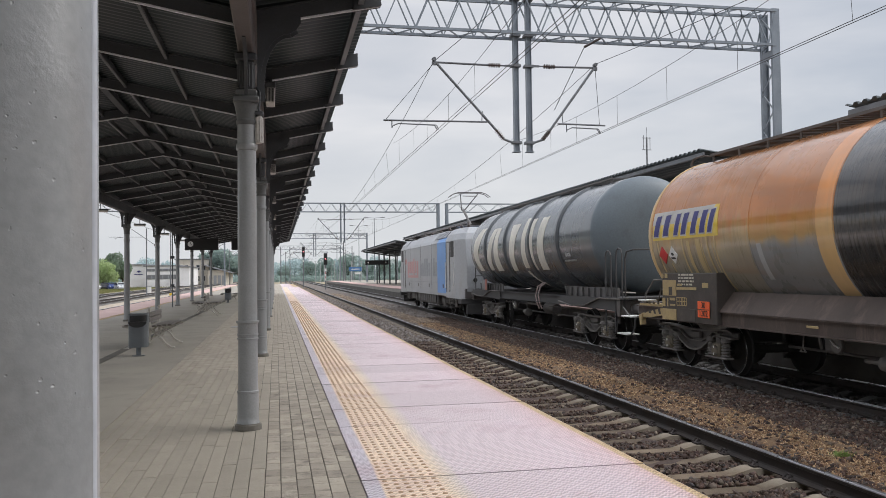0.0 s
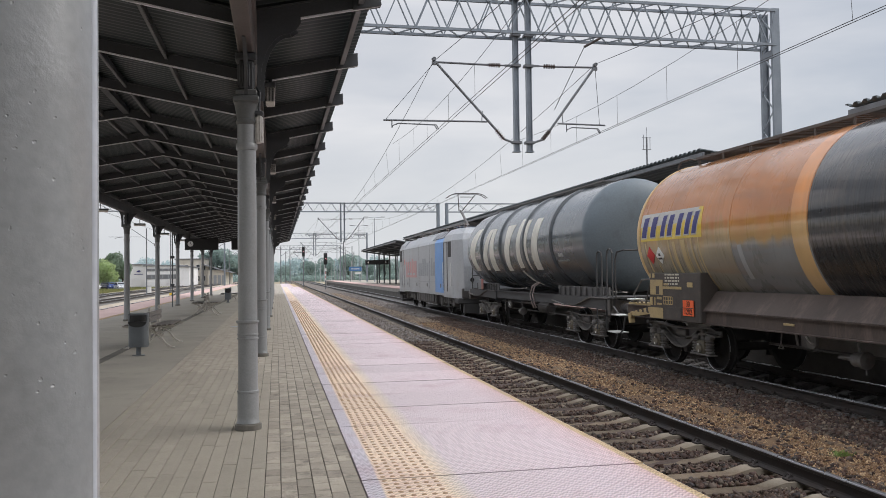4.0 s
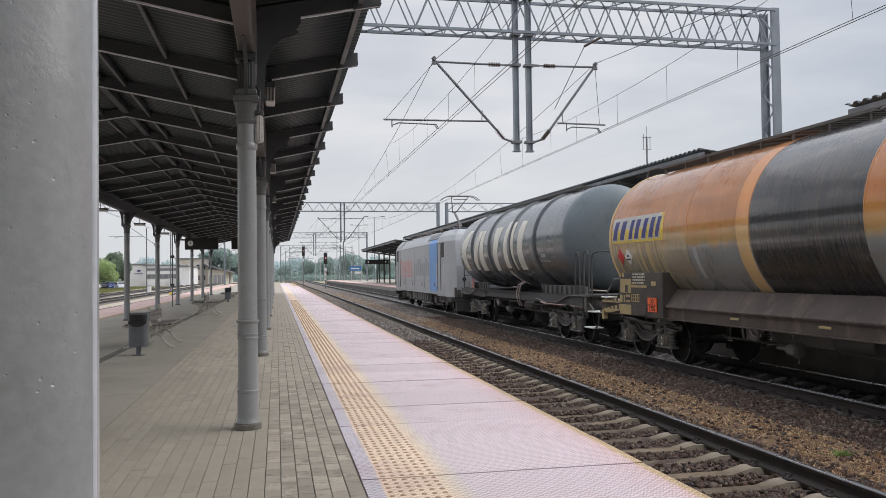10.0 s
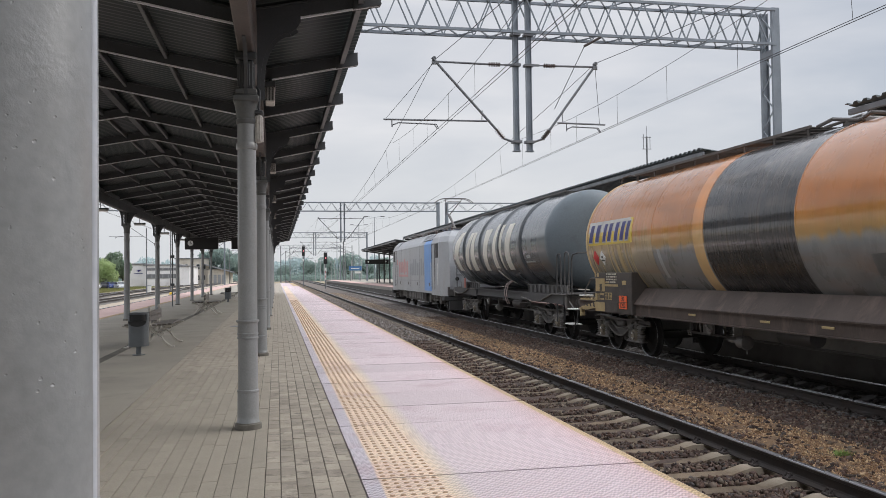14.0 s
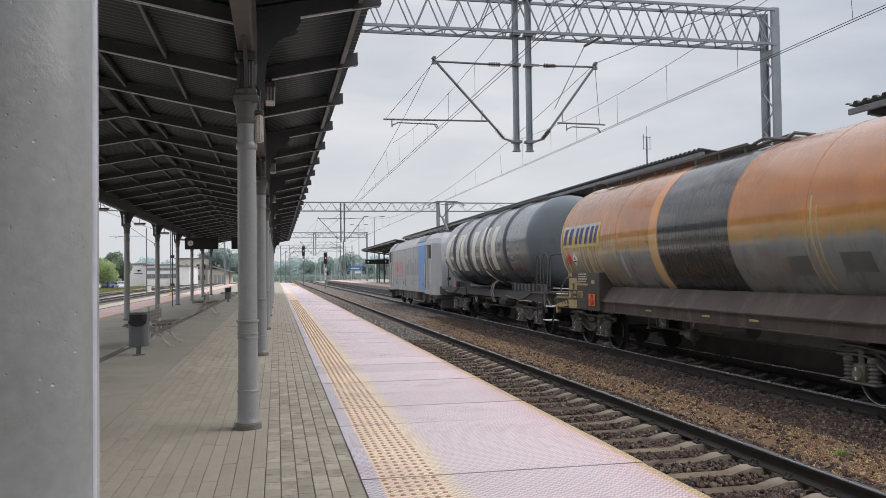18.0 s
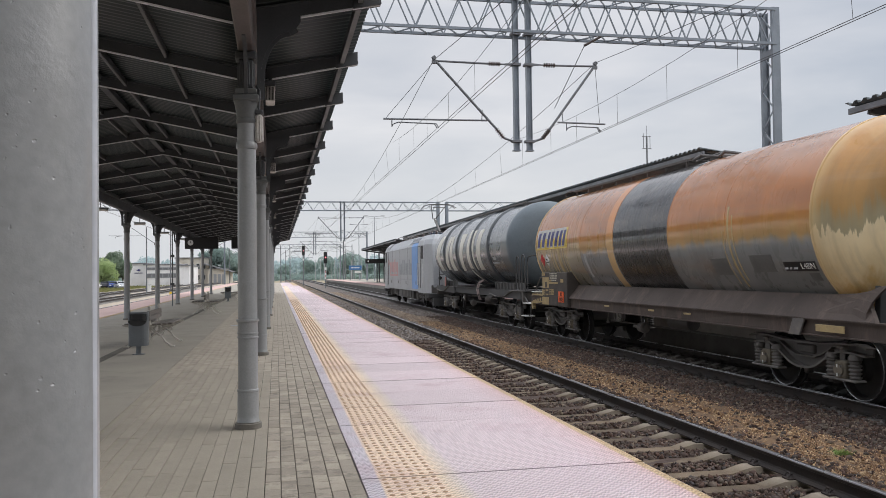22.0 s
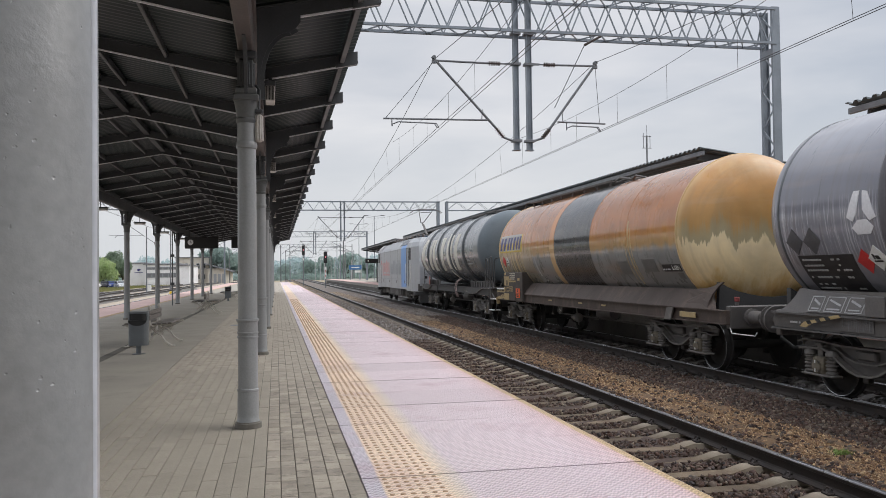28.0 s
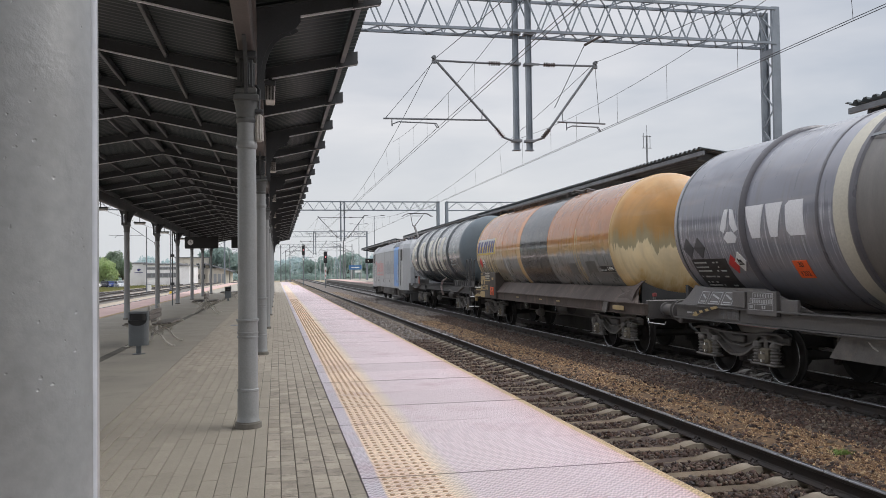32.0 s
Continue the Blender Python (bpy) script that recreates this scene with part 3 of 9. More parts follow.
# blue softened in the colour for the haze before the far sign
M_BLUE_SIGN = mat("blue_station_sign", (0.06, 0.17, 0.36), (0.06, 0.15, 0.32), 0.5, 0, 2, 20, 0)
M_YELLOW = mat("yellow_paint", (0.72, 0.48, 0.04), (0.62, 0.41, 0.04), 0.55, 0, 4, 40, 0.05)
M_RED_GLOW = glow("red_signal_light", (1.0, 0.22, 0.26), 1.3)
M_LAMP_DIFF = mat("ribbed_lamp_cover", (0.62, 0.60, 0.57), (0.50, 0.48, 0.45), 0.45, 0, 8, 60, 0.1, dirt=(0.25, 0.2, 0.15), dirt_amount=0.5)
M_GREEN_ROOF = mat("grey_green_corrugated_roof", (0.12, 0.14, 0.145), (0.09, 0.105, 0.11), 0.55, 0.2, 0.8, 30, 0.1)
M_CAR = [mat("silver_car_paint", (0.42, 0.44, 0.46), (0.38, 0.40, 0.42), 0.25, 0.3, 1, 10, 0), mat("blue_car_paint", (0.03, 0.06, 0.20), (0.03, 0.05, 0.17), 0.25, 0.2, 1, 10, 0),
         mat("white_car_paint", (0.7, 0.7, 0.7), (0.66, 0.66, 0.66), 0.25, 0, 1, 10, 0), mat("dark_car_paint", (0.035, 0.037, 0.04), (0.03, 0.03, 0.035), 0.25, 0.2, 1, 10, 0)]
M_RUBBER = mat("black_rubber", (0.02, 0.02, 0.02), (0.03, 0.03, 0.03), 0.8, 0, 6, 40, 0.1)
# the train
M_LOCO = mat("silver_grey_loco_paint", (0.40, 0.412, 0.43), (0.36, 0.37, 0.385), 0.38, 0.15, 0.7, 25, 0.04, stretch=(1, 1, 0.4), dirt=(0.312, 0.286, 0.260), dirt_amount=0.4)
M_LOCO_BLUE = mat("blue_loco_band", (0.115, 0.310, 0.690), (0.103, 0.276, 0.598), 0.38, 0, 0.7, 25, 0.04, dirt=(0.230, 0.287, 0.402), dirt_amount=0.35)
M_LOCO_RED = mat("faded_red_lettering", (0.56, 0.26, 0.25), (0.50, 0.28, 0.27), 0.45, 0, 2, 25, 0)
M_LOCO_TEXT = mat("grey_lettering", (0.26, 0.275, 0.30), (0.30, 0.31, 0.33), 0.45, 0, 2, 25, 0)
M_UNDER = mat("brown_black_underframe", (0.105, 0.099, 0.098), (0.13, 0.121, 0.115), 0.55, 0.1, 2.5, 40, 0.3, dirt=(0.17, 0.145, 0.12), dirt_amount=0.4)
M_BOGIE = mat("dusty_bogie_steel", (0.18, 0.168, 0.158), (0.125, 0.117, 0.11), 0.6, 0.1, 4, 45, 0.3, dirt=(0.26, 0.215, 0.17), dirt_amount=0.5)
M_AXLE = mat("tan_dusty_axle_box", (0.20, 0.17, 0.125), (0.145, 0.125, 0.095), 0.75, 0, 6, 45, 0.3, dirt=(0.07, 0.06, 0.05), dirt_amount=0.5)
M_DARK_GEAR = mat("black_greasy_gear", (0.088, 0.082, 0.08), (0.112, 0.102, 0.095), 0.5, 0.1, 3, 45, 0.2)
M_SOOT = mat("soot_black_steel", (0.058, 0.057, 0.058), (0.072, 0.07, 0.069), 0.75, 0, 3, 45, 0.2)
M_CRADLE = mat("black_tank_cradle", (0.042, 0.042, 0.043), (0.052, 0.051, 0.051), 0.8, 0, 3, 45, 0.15)
M_WHEEL = mat("worn_wheel_steel", (0.038, 0.036, 0.035), (0.048, 0.045, 0.043), 0.8, 0, 4, 45, 0.15, spec=0.08)
M_TREAD = mat("worn_wheel_rim", (0.045, 0.043, 0.042), (0.038, 0.036, 0.035), 0.7, 0, 4, 45, 0.05, spec=0.15)
M_TANK_DARK = mat("dark_blue_grey_tank_paint", (0.054, 0.068, 0.082), (0.068, 0.084, 0.098), 0.27, 0.0, 0.8, 25, 0.06, stretch=(1, 1.5, 0.35), dirt=(0.062, 0.066, 0.072), dirt_amount=0.5)
M_RING = mat("tank_stiffening_ring", (0.055, 0.064, 0.072), (0.07, 0.08, 0.088), 0.42, 0, 2, 30, 0.1)
for _m in (M_TANK_DARK, M_RING):
    _m.node_tree.nodes["Principled BSDF"].inputs["Coat Weight"].default_value = 0.85
    _m.node_tree.nodes["Principled BSDF"].inputs["Coat Roughness"].default_value = 0.17
    _m.node_tree.nodes["Principled BSDF"].inputs["Coat IOR"].default_value = 1.45
M_TANK_DARK_END = mat("dark_teal_tank_end", (0.108, 0.135, 0.155), (0.122, 0.15, 0.17), 0.5, 0.0, 0.8, 25, 0.05, dirt=(0.05, 0.055, 0.06), dirt_amount=0.4)
M_CREAM = mat("dirty_cream_lettering", (0.72, 0.695, 0.62), (0.62, 0.60, 0.535), 0.55, 0, 2.5, 30, 0.1, stretch=(1, 1, 0.3), dirt=(0.322, 0.310, 0.287), dirt_amount=0.5)
M_TANK_BLACK = zoned("scuffed_black_tank_band", [(0.0, (0.020, 0.021, 0.023)), (0.33, (0.024, 0.025, 0.027)), (0.395, (0.075, 0.076, 0.078)), (0.42, (0.026, 0.027, 0.029)), (0.47, (0.065, 0.066, 0.07)), (0.49, (0.028, 0.029, 0.031)), (0.56, (0.034, 0.035, 0.038)), (1.0, (0.044, 0.045, 0.05))],
                     "Z", 2.94, 0.11, 0.24, 1.21, (0.6, 12.0, 0.15), 0.04, 0.15)
GREYP = (0.235, 0.242, 0.238)
M_TANK_ORANGE = zoned("weathered_orange_tank_paint", [(0.0, (0.185, 0.188, 0.186)), (0.355, GREYP), (0.38, (0.25, 0.235, 0.19)), (0.41, (0.40, 0.245, 0.09)), (0.50, (0.47, 0.215, 0.06)), (0.56, (0.45, 0.160, 0.036)), (0.78, (0.38, 0.138, 0.032)), (1.0, (0.29, 0.112, 0.034))],
                      "Z", 2.94, 0.07, 0.24, 1.21, (1.5, 1.5, 0.25), 0.04, 0.14, (0.24, 0.11, 0.05), 0.30, 0.10)
M_TANK_FRONT = zoned("ochre_streaked_tank_paint", [(0.0, (0.20, 0.19, 0.155)), (0.28, (0.27, 0.245, 0.19)), (0.38, (0.38, 0.31, 0.20)), (0.45, (0.45, 0.30, 0.14)), (0.54, (0.46, 0.180, 0.052)), (0.78, (0.37, 0.136, 0.031)), (1.0, (0.28, 0.11, 0.034))],
                     "Z", 2.94, 0.16, 0.24, 1.21, (1.0, 3.5, 0.2), 0.04, 0.16, (0.24, 0.11, 0.05), 0.30, 0.16)
M_TANK_HEAD = zoned("ochre_tank_end_with_runs", [(0.0, (0.50, 0.27, 0.09)), (0.10, (0.62, 0.41, 0.17)), (0.19, (0.72, 0.565, 0.32)), (0.40, (0.74, 0.61, 0.38)), (0.412, (0.35, 0.30, 0.185)), (0.47, (0.37, 0.295, 0.165)), (0.54, (0.45, 0.26, 0.09)), (0.78, (0.46, 0.235, 0.075)), (1.0, (0.50, 0.31, 0.14))],
                    "Z", 2.94, 0.27, 0.28, 1.21, (1.7, 1.7, 0.07), detail=5.0, rim=(-10.62, -10.40, (0.62, 0.43, 0.20), 0.7))
M_ORANGE_BAND = zoned("bright_orange_band", [(0.0, (0.56, 0.40, 0.21)), (0.45, (0.62, 0.38, 0.15)), (0.55, (0.64, 0.255, 0.065)), (1.0, (0.52, 0.205, 0.065))], "Z", 2.94, 0.05, 0.4, 1.21)
M_MIL_YELLOW = mat("yellow_sign_panel", (0.66, 0.47, 0.03), (0.58, 0.41, 0.04), 0.45, 0, 3, 30, 0.03)
M_MIL_GREY = mat("pale_sign_panel", (0.45, 0.43, 0.40), (0.40, 0.38, 0.36), 0.45, 0, 3, 30, 0.03)
for _m in (M_TANK_BLACK, M_MIL_YELLOW, M_MIL_GREY):
    _m.node_tree.nodes["Principled BSDF"].inputs["Coat Weight"].default_value = 0.7
    _m.node_tree.nodes["Principled BSDF"].inputs["Coat Roughness"].default_value = 0.09
for _m in (M_TANK_ORANGE, M_TANK_FRONT, M_ORANGE_BAND):
    _m.node_tree.nodes["Principled BSDF"].inputs["Coat Weight"].default_value = 0.75
M_TANK_HEAD.node_tree.nodes["Principled BSDF"].inputs["Coat Weight"].default_value = 0.3
M_TANK_HEAD.node_tree.nodes["Principled BSDF"].inputs["Coat Roughness"].default_value = 0.3
M_NAVY = mat("navy_lettering", (0.03, 0.03, 0.15), (0.035, 0.035, 0.17), 0.45, 0, 3, 30, 0.03)
M_SKIRT = mat("rust_brown_skirt", (0.094, 0.072, 0.062), (0.068, 0.054, 0.048), 0.62, 0, 1.0, 35, 0.2, stretch=(1, 1.5, 0.5), dirt=(0.20, 0.145, 0.12), dirt_amount=0.6, spec=0.25)
M_HAZ = mat("orange_hazard_plate", (0.85, 0.13, 0.03), (0.78, 0.12, 0.03), 0.5, 0, 5, 40, 0)
M_RED = mat("red_paint", (0.55, 0.03, 0.03), (0.5, 0.03, 0.03), 0.5, 0, 5, 40, 0)
M_BOX_DARK = mat("dark_brown_equipment_box", (0.07, 0.058, 0.05), (0.055, 0.047, 0.042), 0.65, 0, 3, 40, 0.15, dirt=(0.13, 0.10, 0.07), dirt_amount=0.4)
M_BOX_OCHRE = mat("faded_ochre_paint", (0.43, 0.32, 0.15), (0.36, 0.27, 0.14), 0.65, 0, 5, 40, 0.1, dirt=(0.22, 0.18, 0.12), dirt_amount=0.5)
M_VTG = zoned("scuffed_slate_tank_paint", [(0.0, (0.203, 0.207, 0.238)), (0.30, (0.203, 0.207, 0.24)), (0.56, (0.198, 0.202, 0.236)), (1.0, (0.218, 0.222, 0.26))],
              "Z", 3.0, 0.05, 0.26, 1.20, (0.6, 3.0, 0.3), 0.04, 0.1, scratch=(1.82, 2.22, 2.70, 2.92, (0.58, 0.58, 0.62), 0.85))
M_VTG.node_tree.nodes["Principled BSDF"].inputs["Coat Weight"].default_value = 0.8
M_VTG_WHITE = mat("white_lettering", (0.72, 0.72, 0.74), (0.66, 0.66, 0.68), 0.5, 0, 2, 30, 0.03)
M_VTG_BAND = mat("cream_tank_band", (0.52, 0.49, 0.40), (0.46, 0.43, 0.36), 0.5, 0, 1.5, 30, 0.05, dirt=(0.3, 0.28, 0.23), dirt_amount=0.4)
M_VTG_JACKET = mat("brown_grey_tank_jacket", (0.210, 0.196, 0.182), (0.154, 0.147, 0.140), 0.45, 0.2, 1.2, 30, 0.08, stretch=(1, 3, 0.3))
M_SADDLE = mat("dusty_grey_saddle_steel", (0.125, 0.121, 0.118), (0.095, 0.092, 0.09), 0.6, 0.1, 1.2, 40, 0.15, stretch=(1, 3, 0.4))
M_WALKWAY = mat("weathered_walkway_grating", (0.125, 0.110, 0.10), (0.095, 0.085, 0.078), 0.8, 0.1, 5, 50, 0.3)


# ---- mesh helpers ----
class Form:
    """Collects vertices and faces of one part."""

    def __init__(self):
        self.v, self.f, self.smooth = [], [], []

    def add(self, verts, faces, smooth=False):
        k = len(self.v)
        self.v.extend(tuple(p) for p in verts)
        self.f.extend(tuple(i + k for i in q) for q in faces)
        self.smooth.extend([smooth] * len(faces))
        return self

    def box(self, x0, x1, y0, y1, z0, z1, c=0.0):
        """A box with chamfered edges of width c."""
        if c <= 0:
            v = [(x, y, z) for x in (x0, x1) for y in (y0, y1) for z in (z0, z1)]
            return self.add(v, [(0, 1, 3, 2), (4, 6, 7, 5), (0, 4, 5, 1), (2, 3, 7, 6), (0, 2, 6, 4), (1, 5, 7, 3)])
        c = min(c, (x1 - x0) * 0.45, (y1 - y0) * 0.45, (z1 - z0) * 0.45)
        lo, hi, v, idx = (x0, y0, z0), (x1, y1, z1), [], {}
        for sx in (0, 1):
            for sy in (0, 1):
                for sz in (0, 1):
                    s = (sx, sy, sz)
                    for ax in range(3):
                        p = [(hi[i] if s[i] else lo[i]) if i == ax else (hi[i] - c if s[i] else lo[i] + c) for i in range(3)]
                        idx[s, ax] = len(v)
                        v.append(p)
        f = []
        for ax in range(3):
            a, b = (ax + 1) % 3, (ax + 2) % 3
            for side in (0, 1):
                q = []
                for sa, sb in ((0, 0), (1, 0), (1, 1), (0, 1)):
                    s = [0, 0, 0]
                    s[ax], s[a], s[b] = side, sa, sb
                    q.append(idx[tuple(s), ax])
                f.append(q if side else q[::-1])
            for sa in (0, 1):
                for sb in (0, 1):
                    s0, s1 = [0, 0, 0], [0, 0, 0]
                    s0[ax], s1[ax] = 0, 1
                    s0[a] = s1[a] = sa
                    s0[b] = s1[b] = sb
                    s0, s1 = tuple(s0), tuple(s1)
                    q = [idx[s0, a], idx[s1, a], idx[s1, b], idx[s0, b]]
                    f.append(q if (sa + sb) % 2 else q[::-1])
        for s in [(i, j, k) for i in (0, 1) for j in (0, 1) for k in (0, 1)]:
            q = [idx[s, 0], idx[s, 1], idx[s, 2]]
            f.append(q if sum(s) % 2 else q[::-1])
        return self.add(v, f)

    def tube(self, p0, p1, r0, r1=None, n=10, caps=True, smooth=True):
        p0, p1, r1 = Vector(p0), Vector(p1), r0 if r1 is None else r1
        d = (p1 - p0).normalized()
        a = d.orthogonal().normalized()
        b = d.cross(a)
        v = [p + (a * math.cos(t) + b * math.sin(t)) * r for p, r in ((p0, r0), (p1, r1)) for t in (2 * math.pi * i / n for i in range(n))]
        self.add(v, [(i, (i + 1) % n, n + (i + 1) % n, n + i) for i in range(n)], smooth)
        if caps:
            self.add(v, [tuple(range(n))[::-1], tuple(range(n, 2 * n))])
        return self

    def path(self, pts, r, n=6, smooth=True):
        for a, b in zip(pts[:-1], pts[1:]):
            self.tube(a, b, r, r, n, True, smooth)
        return self

    def bar(self, p0, p1, w, h, up=(0, 0, 1)):
        """A straight bar of rectangular section between two points."""
        p0, p1 = Vector(p0), Vector(p1)
        d = (p1 - p0).normalized()
        u = Vector(up)
        s = d.cross(u)
        s = s.normalized() if s.length > 1e-6 else d.orthogonal().normalized()
        u = s.cross(d).normalized()
        v = [p + s * i * w / 2 + u * j * h / 2 for p in (p0, p1) for i, j in ((-1, -1), (1, -1), (1, 1), (-1, 1))]
        return self.add(v, [(0, 1, 2, 3), (7, 6, 5, 4), (0, 4, 5, 1), (1, 5, 6, 2), (2, 6, 7, 3), (3, 7, 4, 0)])

    def lathe(self, prof, n=24, axis="z", centre=(0, 0, 0), smooth=True, caps=True):
        """Turns (position along the axis, radius) round the axis."""
        k, cx = len(prof), Vector(centre)
        v = []
        for h, r in prof:
            for i in range(n):
                t = 2 * math.pi * i / n
                c, s = r * math.cos(t), r * math.sin(t)
                v.append(cx + Vector((c, s, h) if axis == "z" else (c, h, s) if axis == "y" else (h, c, s)))
        f = []
        for j in range(k - 1):
            for i in range(n):
                q = (j * n + i, j * n + (i + 1) % n, (j + 1) * n + (i + 1) % n, (j + 1) * n + i)
                f.append(q if axis != "y" else q[::-1])
        self.add(v, f, smooth)
        if caps and prof[0][1] > 1e-4:
            self.add(v[:n], [tuple(range(n))[::-1]])
        if caps and prof[-1][1] > 1e-4:
            self.add(v[-n:], [tuple(range(n))])
        return self

    def prism(self, poly, x0, x1, axis="x"):
        """A polygon in the other two axes, drawn out along one axis."""
        n = len(poly)
        mk = {"x": lambda t, p: (t, p[0], p[1]), "y": lambda t, p: (p[0], t, p[1]), "z": lambda t, p: (p[0], p[1], t)}[axis]
        v = [mk(x0, p) for p in poly] + [mk(x1, p) for p in poly]
        return self.add(v, [tuple(range(n))[::-1], tuple(range(n, 2 * n))] + [(i, (i + 1) % n, n + (i + 1) % n, n + i) for i in range(n)])

    def mesh(self, name, material):
        me = bpy.data.meshes.new(name)
        me.from_pydata(self.v, [], self.f)
        me.polygons.foreach_set("use_smooth", self.smooth)
        me.materials.append(material)
        bm = bmesh.new()
        bm.from_mesh(me)
        bmesh.ops.recalc_face_normals(bm, faces=bm.faces)
        bm.to_mesh(me)
        bm.free()
        if any(self.smooth):
            me.set_sharp_from_angle(angle=radians(38))
        return me


def part(name, form, material, parent, label=""):
    ob = new(name, form.mesh(name, material) if isinstance(form, Form) else form)
    ob.parent = parent
    return tagged(ob, label, kind="stuff" if name in ("stencilled_lines", "table_lines", "board_mark") else "")


def thing(name, m, label, category, group="", kind=""):
    ob = new(name)
    ob.matrix_basis = m
    ob.empty_display_size = 0.2
    return tagged(ob, label, category, group, kind)


def solid(name, form, material, label, category, kind="structure", group=""):
    return tagged(new(name, form.mesh(name, material)), label, category, group, kind)


def quick_mesh(name, verts, faces, material, smooth=False):
    """A large joined mesh out of arrays; all faces have one number of corners."""
    me = bpy.data.meshes.new(name)
    verts, faces = np.asarray(verts, dtype=np.float32), np.asarray(faces, dtype=np.int32)
    me.vertices.add(len(verts))
    me.vertices.foreach_set("co", verts.ravel())
    k = faces.shape[1]
    me.loops.add(faces.size)
    me.loops.foreach_set("vertex_index", faces.ravel())
    me.polygons.add(len(faces))
    me.polygons.foreach_set("loop_start", np.arange(0, faces.size, k, dtype=np.int32))
    me.polygons.foreach_set("loop_total", np.full(len(faces), k, dtype=np.int32))
    me.materials.append(material)
    me.update(calc_edges=True)
    me.validate()
    return me


# ---- plan ----
ZR = -0.513            # top of rail; the platform is at 0
TRACK_1, TRACK_2 = 4.29, 8.91
EDGE_0, EDGE_1 = -7.45, 2.61   # the island platform's two edges
SLAB_L, SLAB_R = 0.555, 2.615
COLS_X = (-0.2635, -4.70)
BAY, COL_Y0 = 6.87, 0.88
# the roof is carried on unseen behind the camera to cut light from there
ROOF_Y0, ROOF_Y1 = -48.0, 64.0
GANTRY_Y = 20.94

# ---- ground ----
g = Form()
g.add([(-900, -300, -1.0), (900, -300, -1.0), (900, 1500, -1.0), (-900, 1500, -1.0)], [(0, 1, 2, 3)])
solid("ground", g, M_GROUND, "flat dry yard ground with patchy grass", "ground")


def curve_x(y):
    """The lines bend gently to the far side beyond the platform."""
    return 0.0 if y < 150 else 0.00001 * (y - 150) ** 2


def bed(name, prof, y0, y1, step, material, label):
    """A long bed of ballast with an uneven top; prof: (x, z)."""
    ys = np.arange(y0, y1 + step, step)
    xs = np.array([p[0] for p in prof])
    zs = np.array([p[1] for p in prof])
    rng = np.random.RandomState(5)
    v = []
    for y in ys:
        for x, z in zip(xs, zs):
            v.append((x + curve_x(y), y, z + rng.uniform(-0.02, 0.02)))
    n = len(xs)
    f = [(j * n + i, j * n + i + 1, (j + 1) * n + i + 1, (j + 1) * n + i) for j in range(len(ys) - 1) for i in range(n - 1)]
    ob = tagged(new(name, quick_mesh(name, v, f, material, True)), label, "ballast", kind="structure")
    return ob


BT = ZR - 0.235        # top of the ballast between the sleepers
mid = (TRACK_1 + TRACK_2) / 2
bed("ballast", [(2.45, BT - 0.02), (2.9, BT), (3.4, BT), (4.3, BT), (5.1, BT), (5.35, BT + 0.03), (5.5, BT + 0.05), (5.6, BT + 0.06)], -15, 26.6, 0.4, M_BALLAST, "dark brown-grey crushed stone ballast of the near line")
bed("ballast", [(2.45, BT - 0.02), (2.9, BT), (3.4, BT), (4.3, BT), (5.1, BT), (5.35, BT + 0.03), (5.5, BT + 0.05), (5.6, BT + 0.06)], 26.6, 300, 0.4, M_BALLAST_FAR, "paler grey-brown ballast farther along the near line")
bed("gravel_strip", [(5.6, BT + 0.062), (5.9, BT + 0.08), (6.15, BT + 0.085), (6.4, BT + 0.08), (6.65, BT + 0.062)], 40.2, 300, 0.4, M_BALLAST_FAR, "paler gravel strip farther along between the lines")
bed("gravel_strip", [(5.6, BT + 0.062), (5.9, BT + 0.08), (6.15, BT + 0.085), (6.4, BT + 0.08), (6.65, BT + 0.062)], -15, 40.2, 0.4, M_SAND, "tan sandy gravel strip between the two lines")
bed("ballast", [(6.65, BT + 0.06), (7.2, BT + 0.06), (7.75, BT + 0.048)], -15, 46.2, 0.4, M_BALLAST, "brown stone ballast beside the train")
bed("ballast", [(6.65, BT + 0.06), (7.2, BT + 0.06), (7.75, BT + 0.048)], 46.2, 300, 0.4, M_BALLAST_FAR, "paler ballast farther along beside the train")
bed("ballast", [(7.75, BT + 0.046), (8.05, BT + 0.032), (8.3, BT), (8.9, BT), (9.9, BT), (10.62, BT - 0.02)], -15, 300, 0.4, M_BALLAST_UNDER, "grey stone ballast under the train")
bed("ballast", [(-24.5, -0.95), (-23.5, BT), (-19.0, BT), (-14.4, BT), (-9.7, BT), (-7.75, BT)], -5, 300, 1.0, M_YARD, "pale brown ballast of the yard lines")


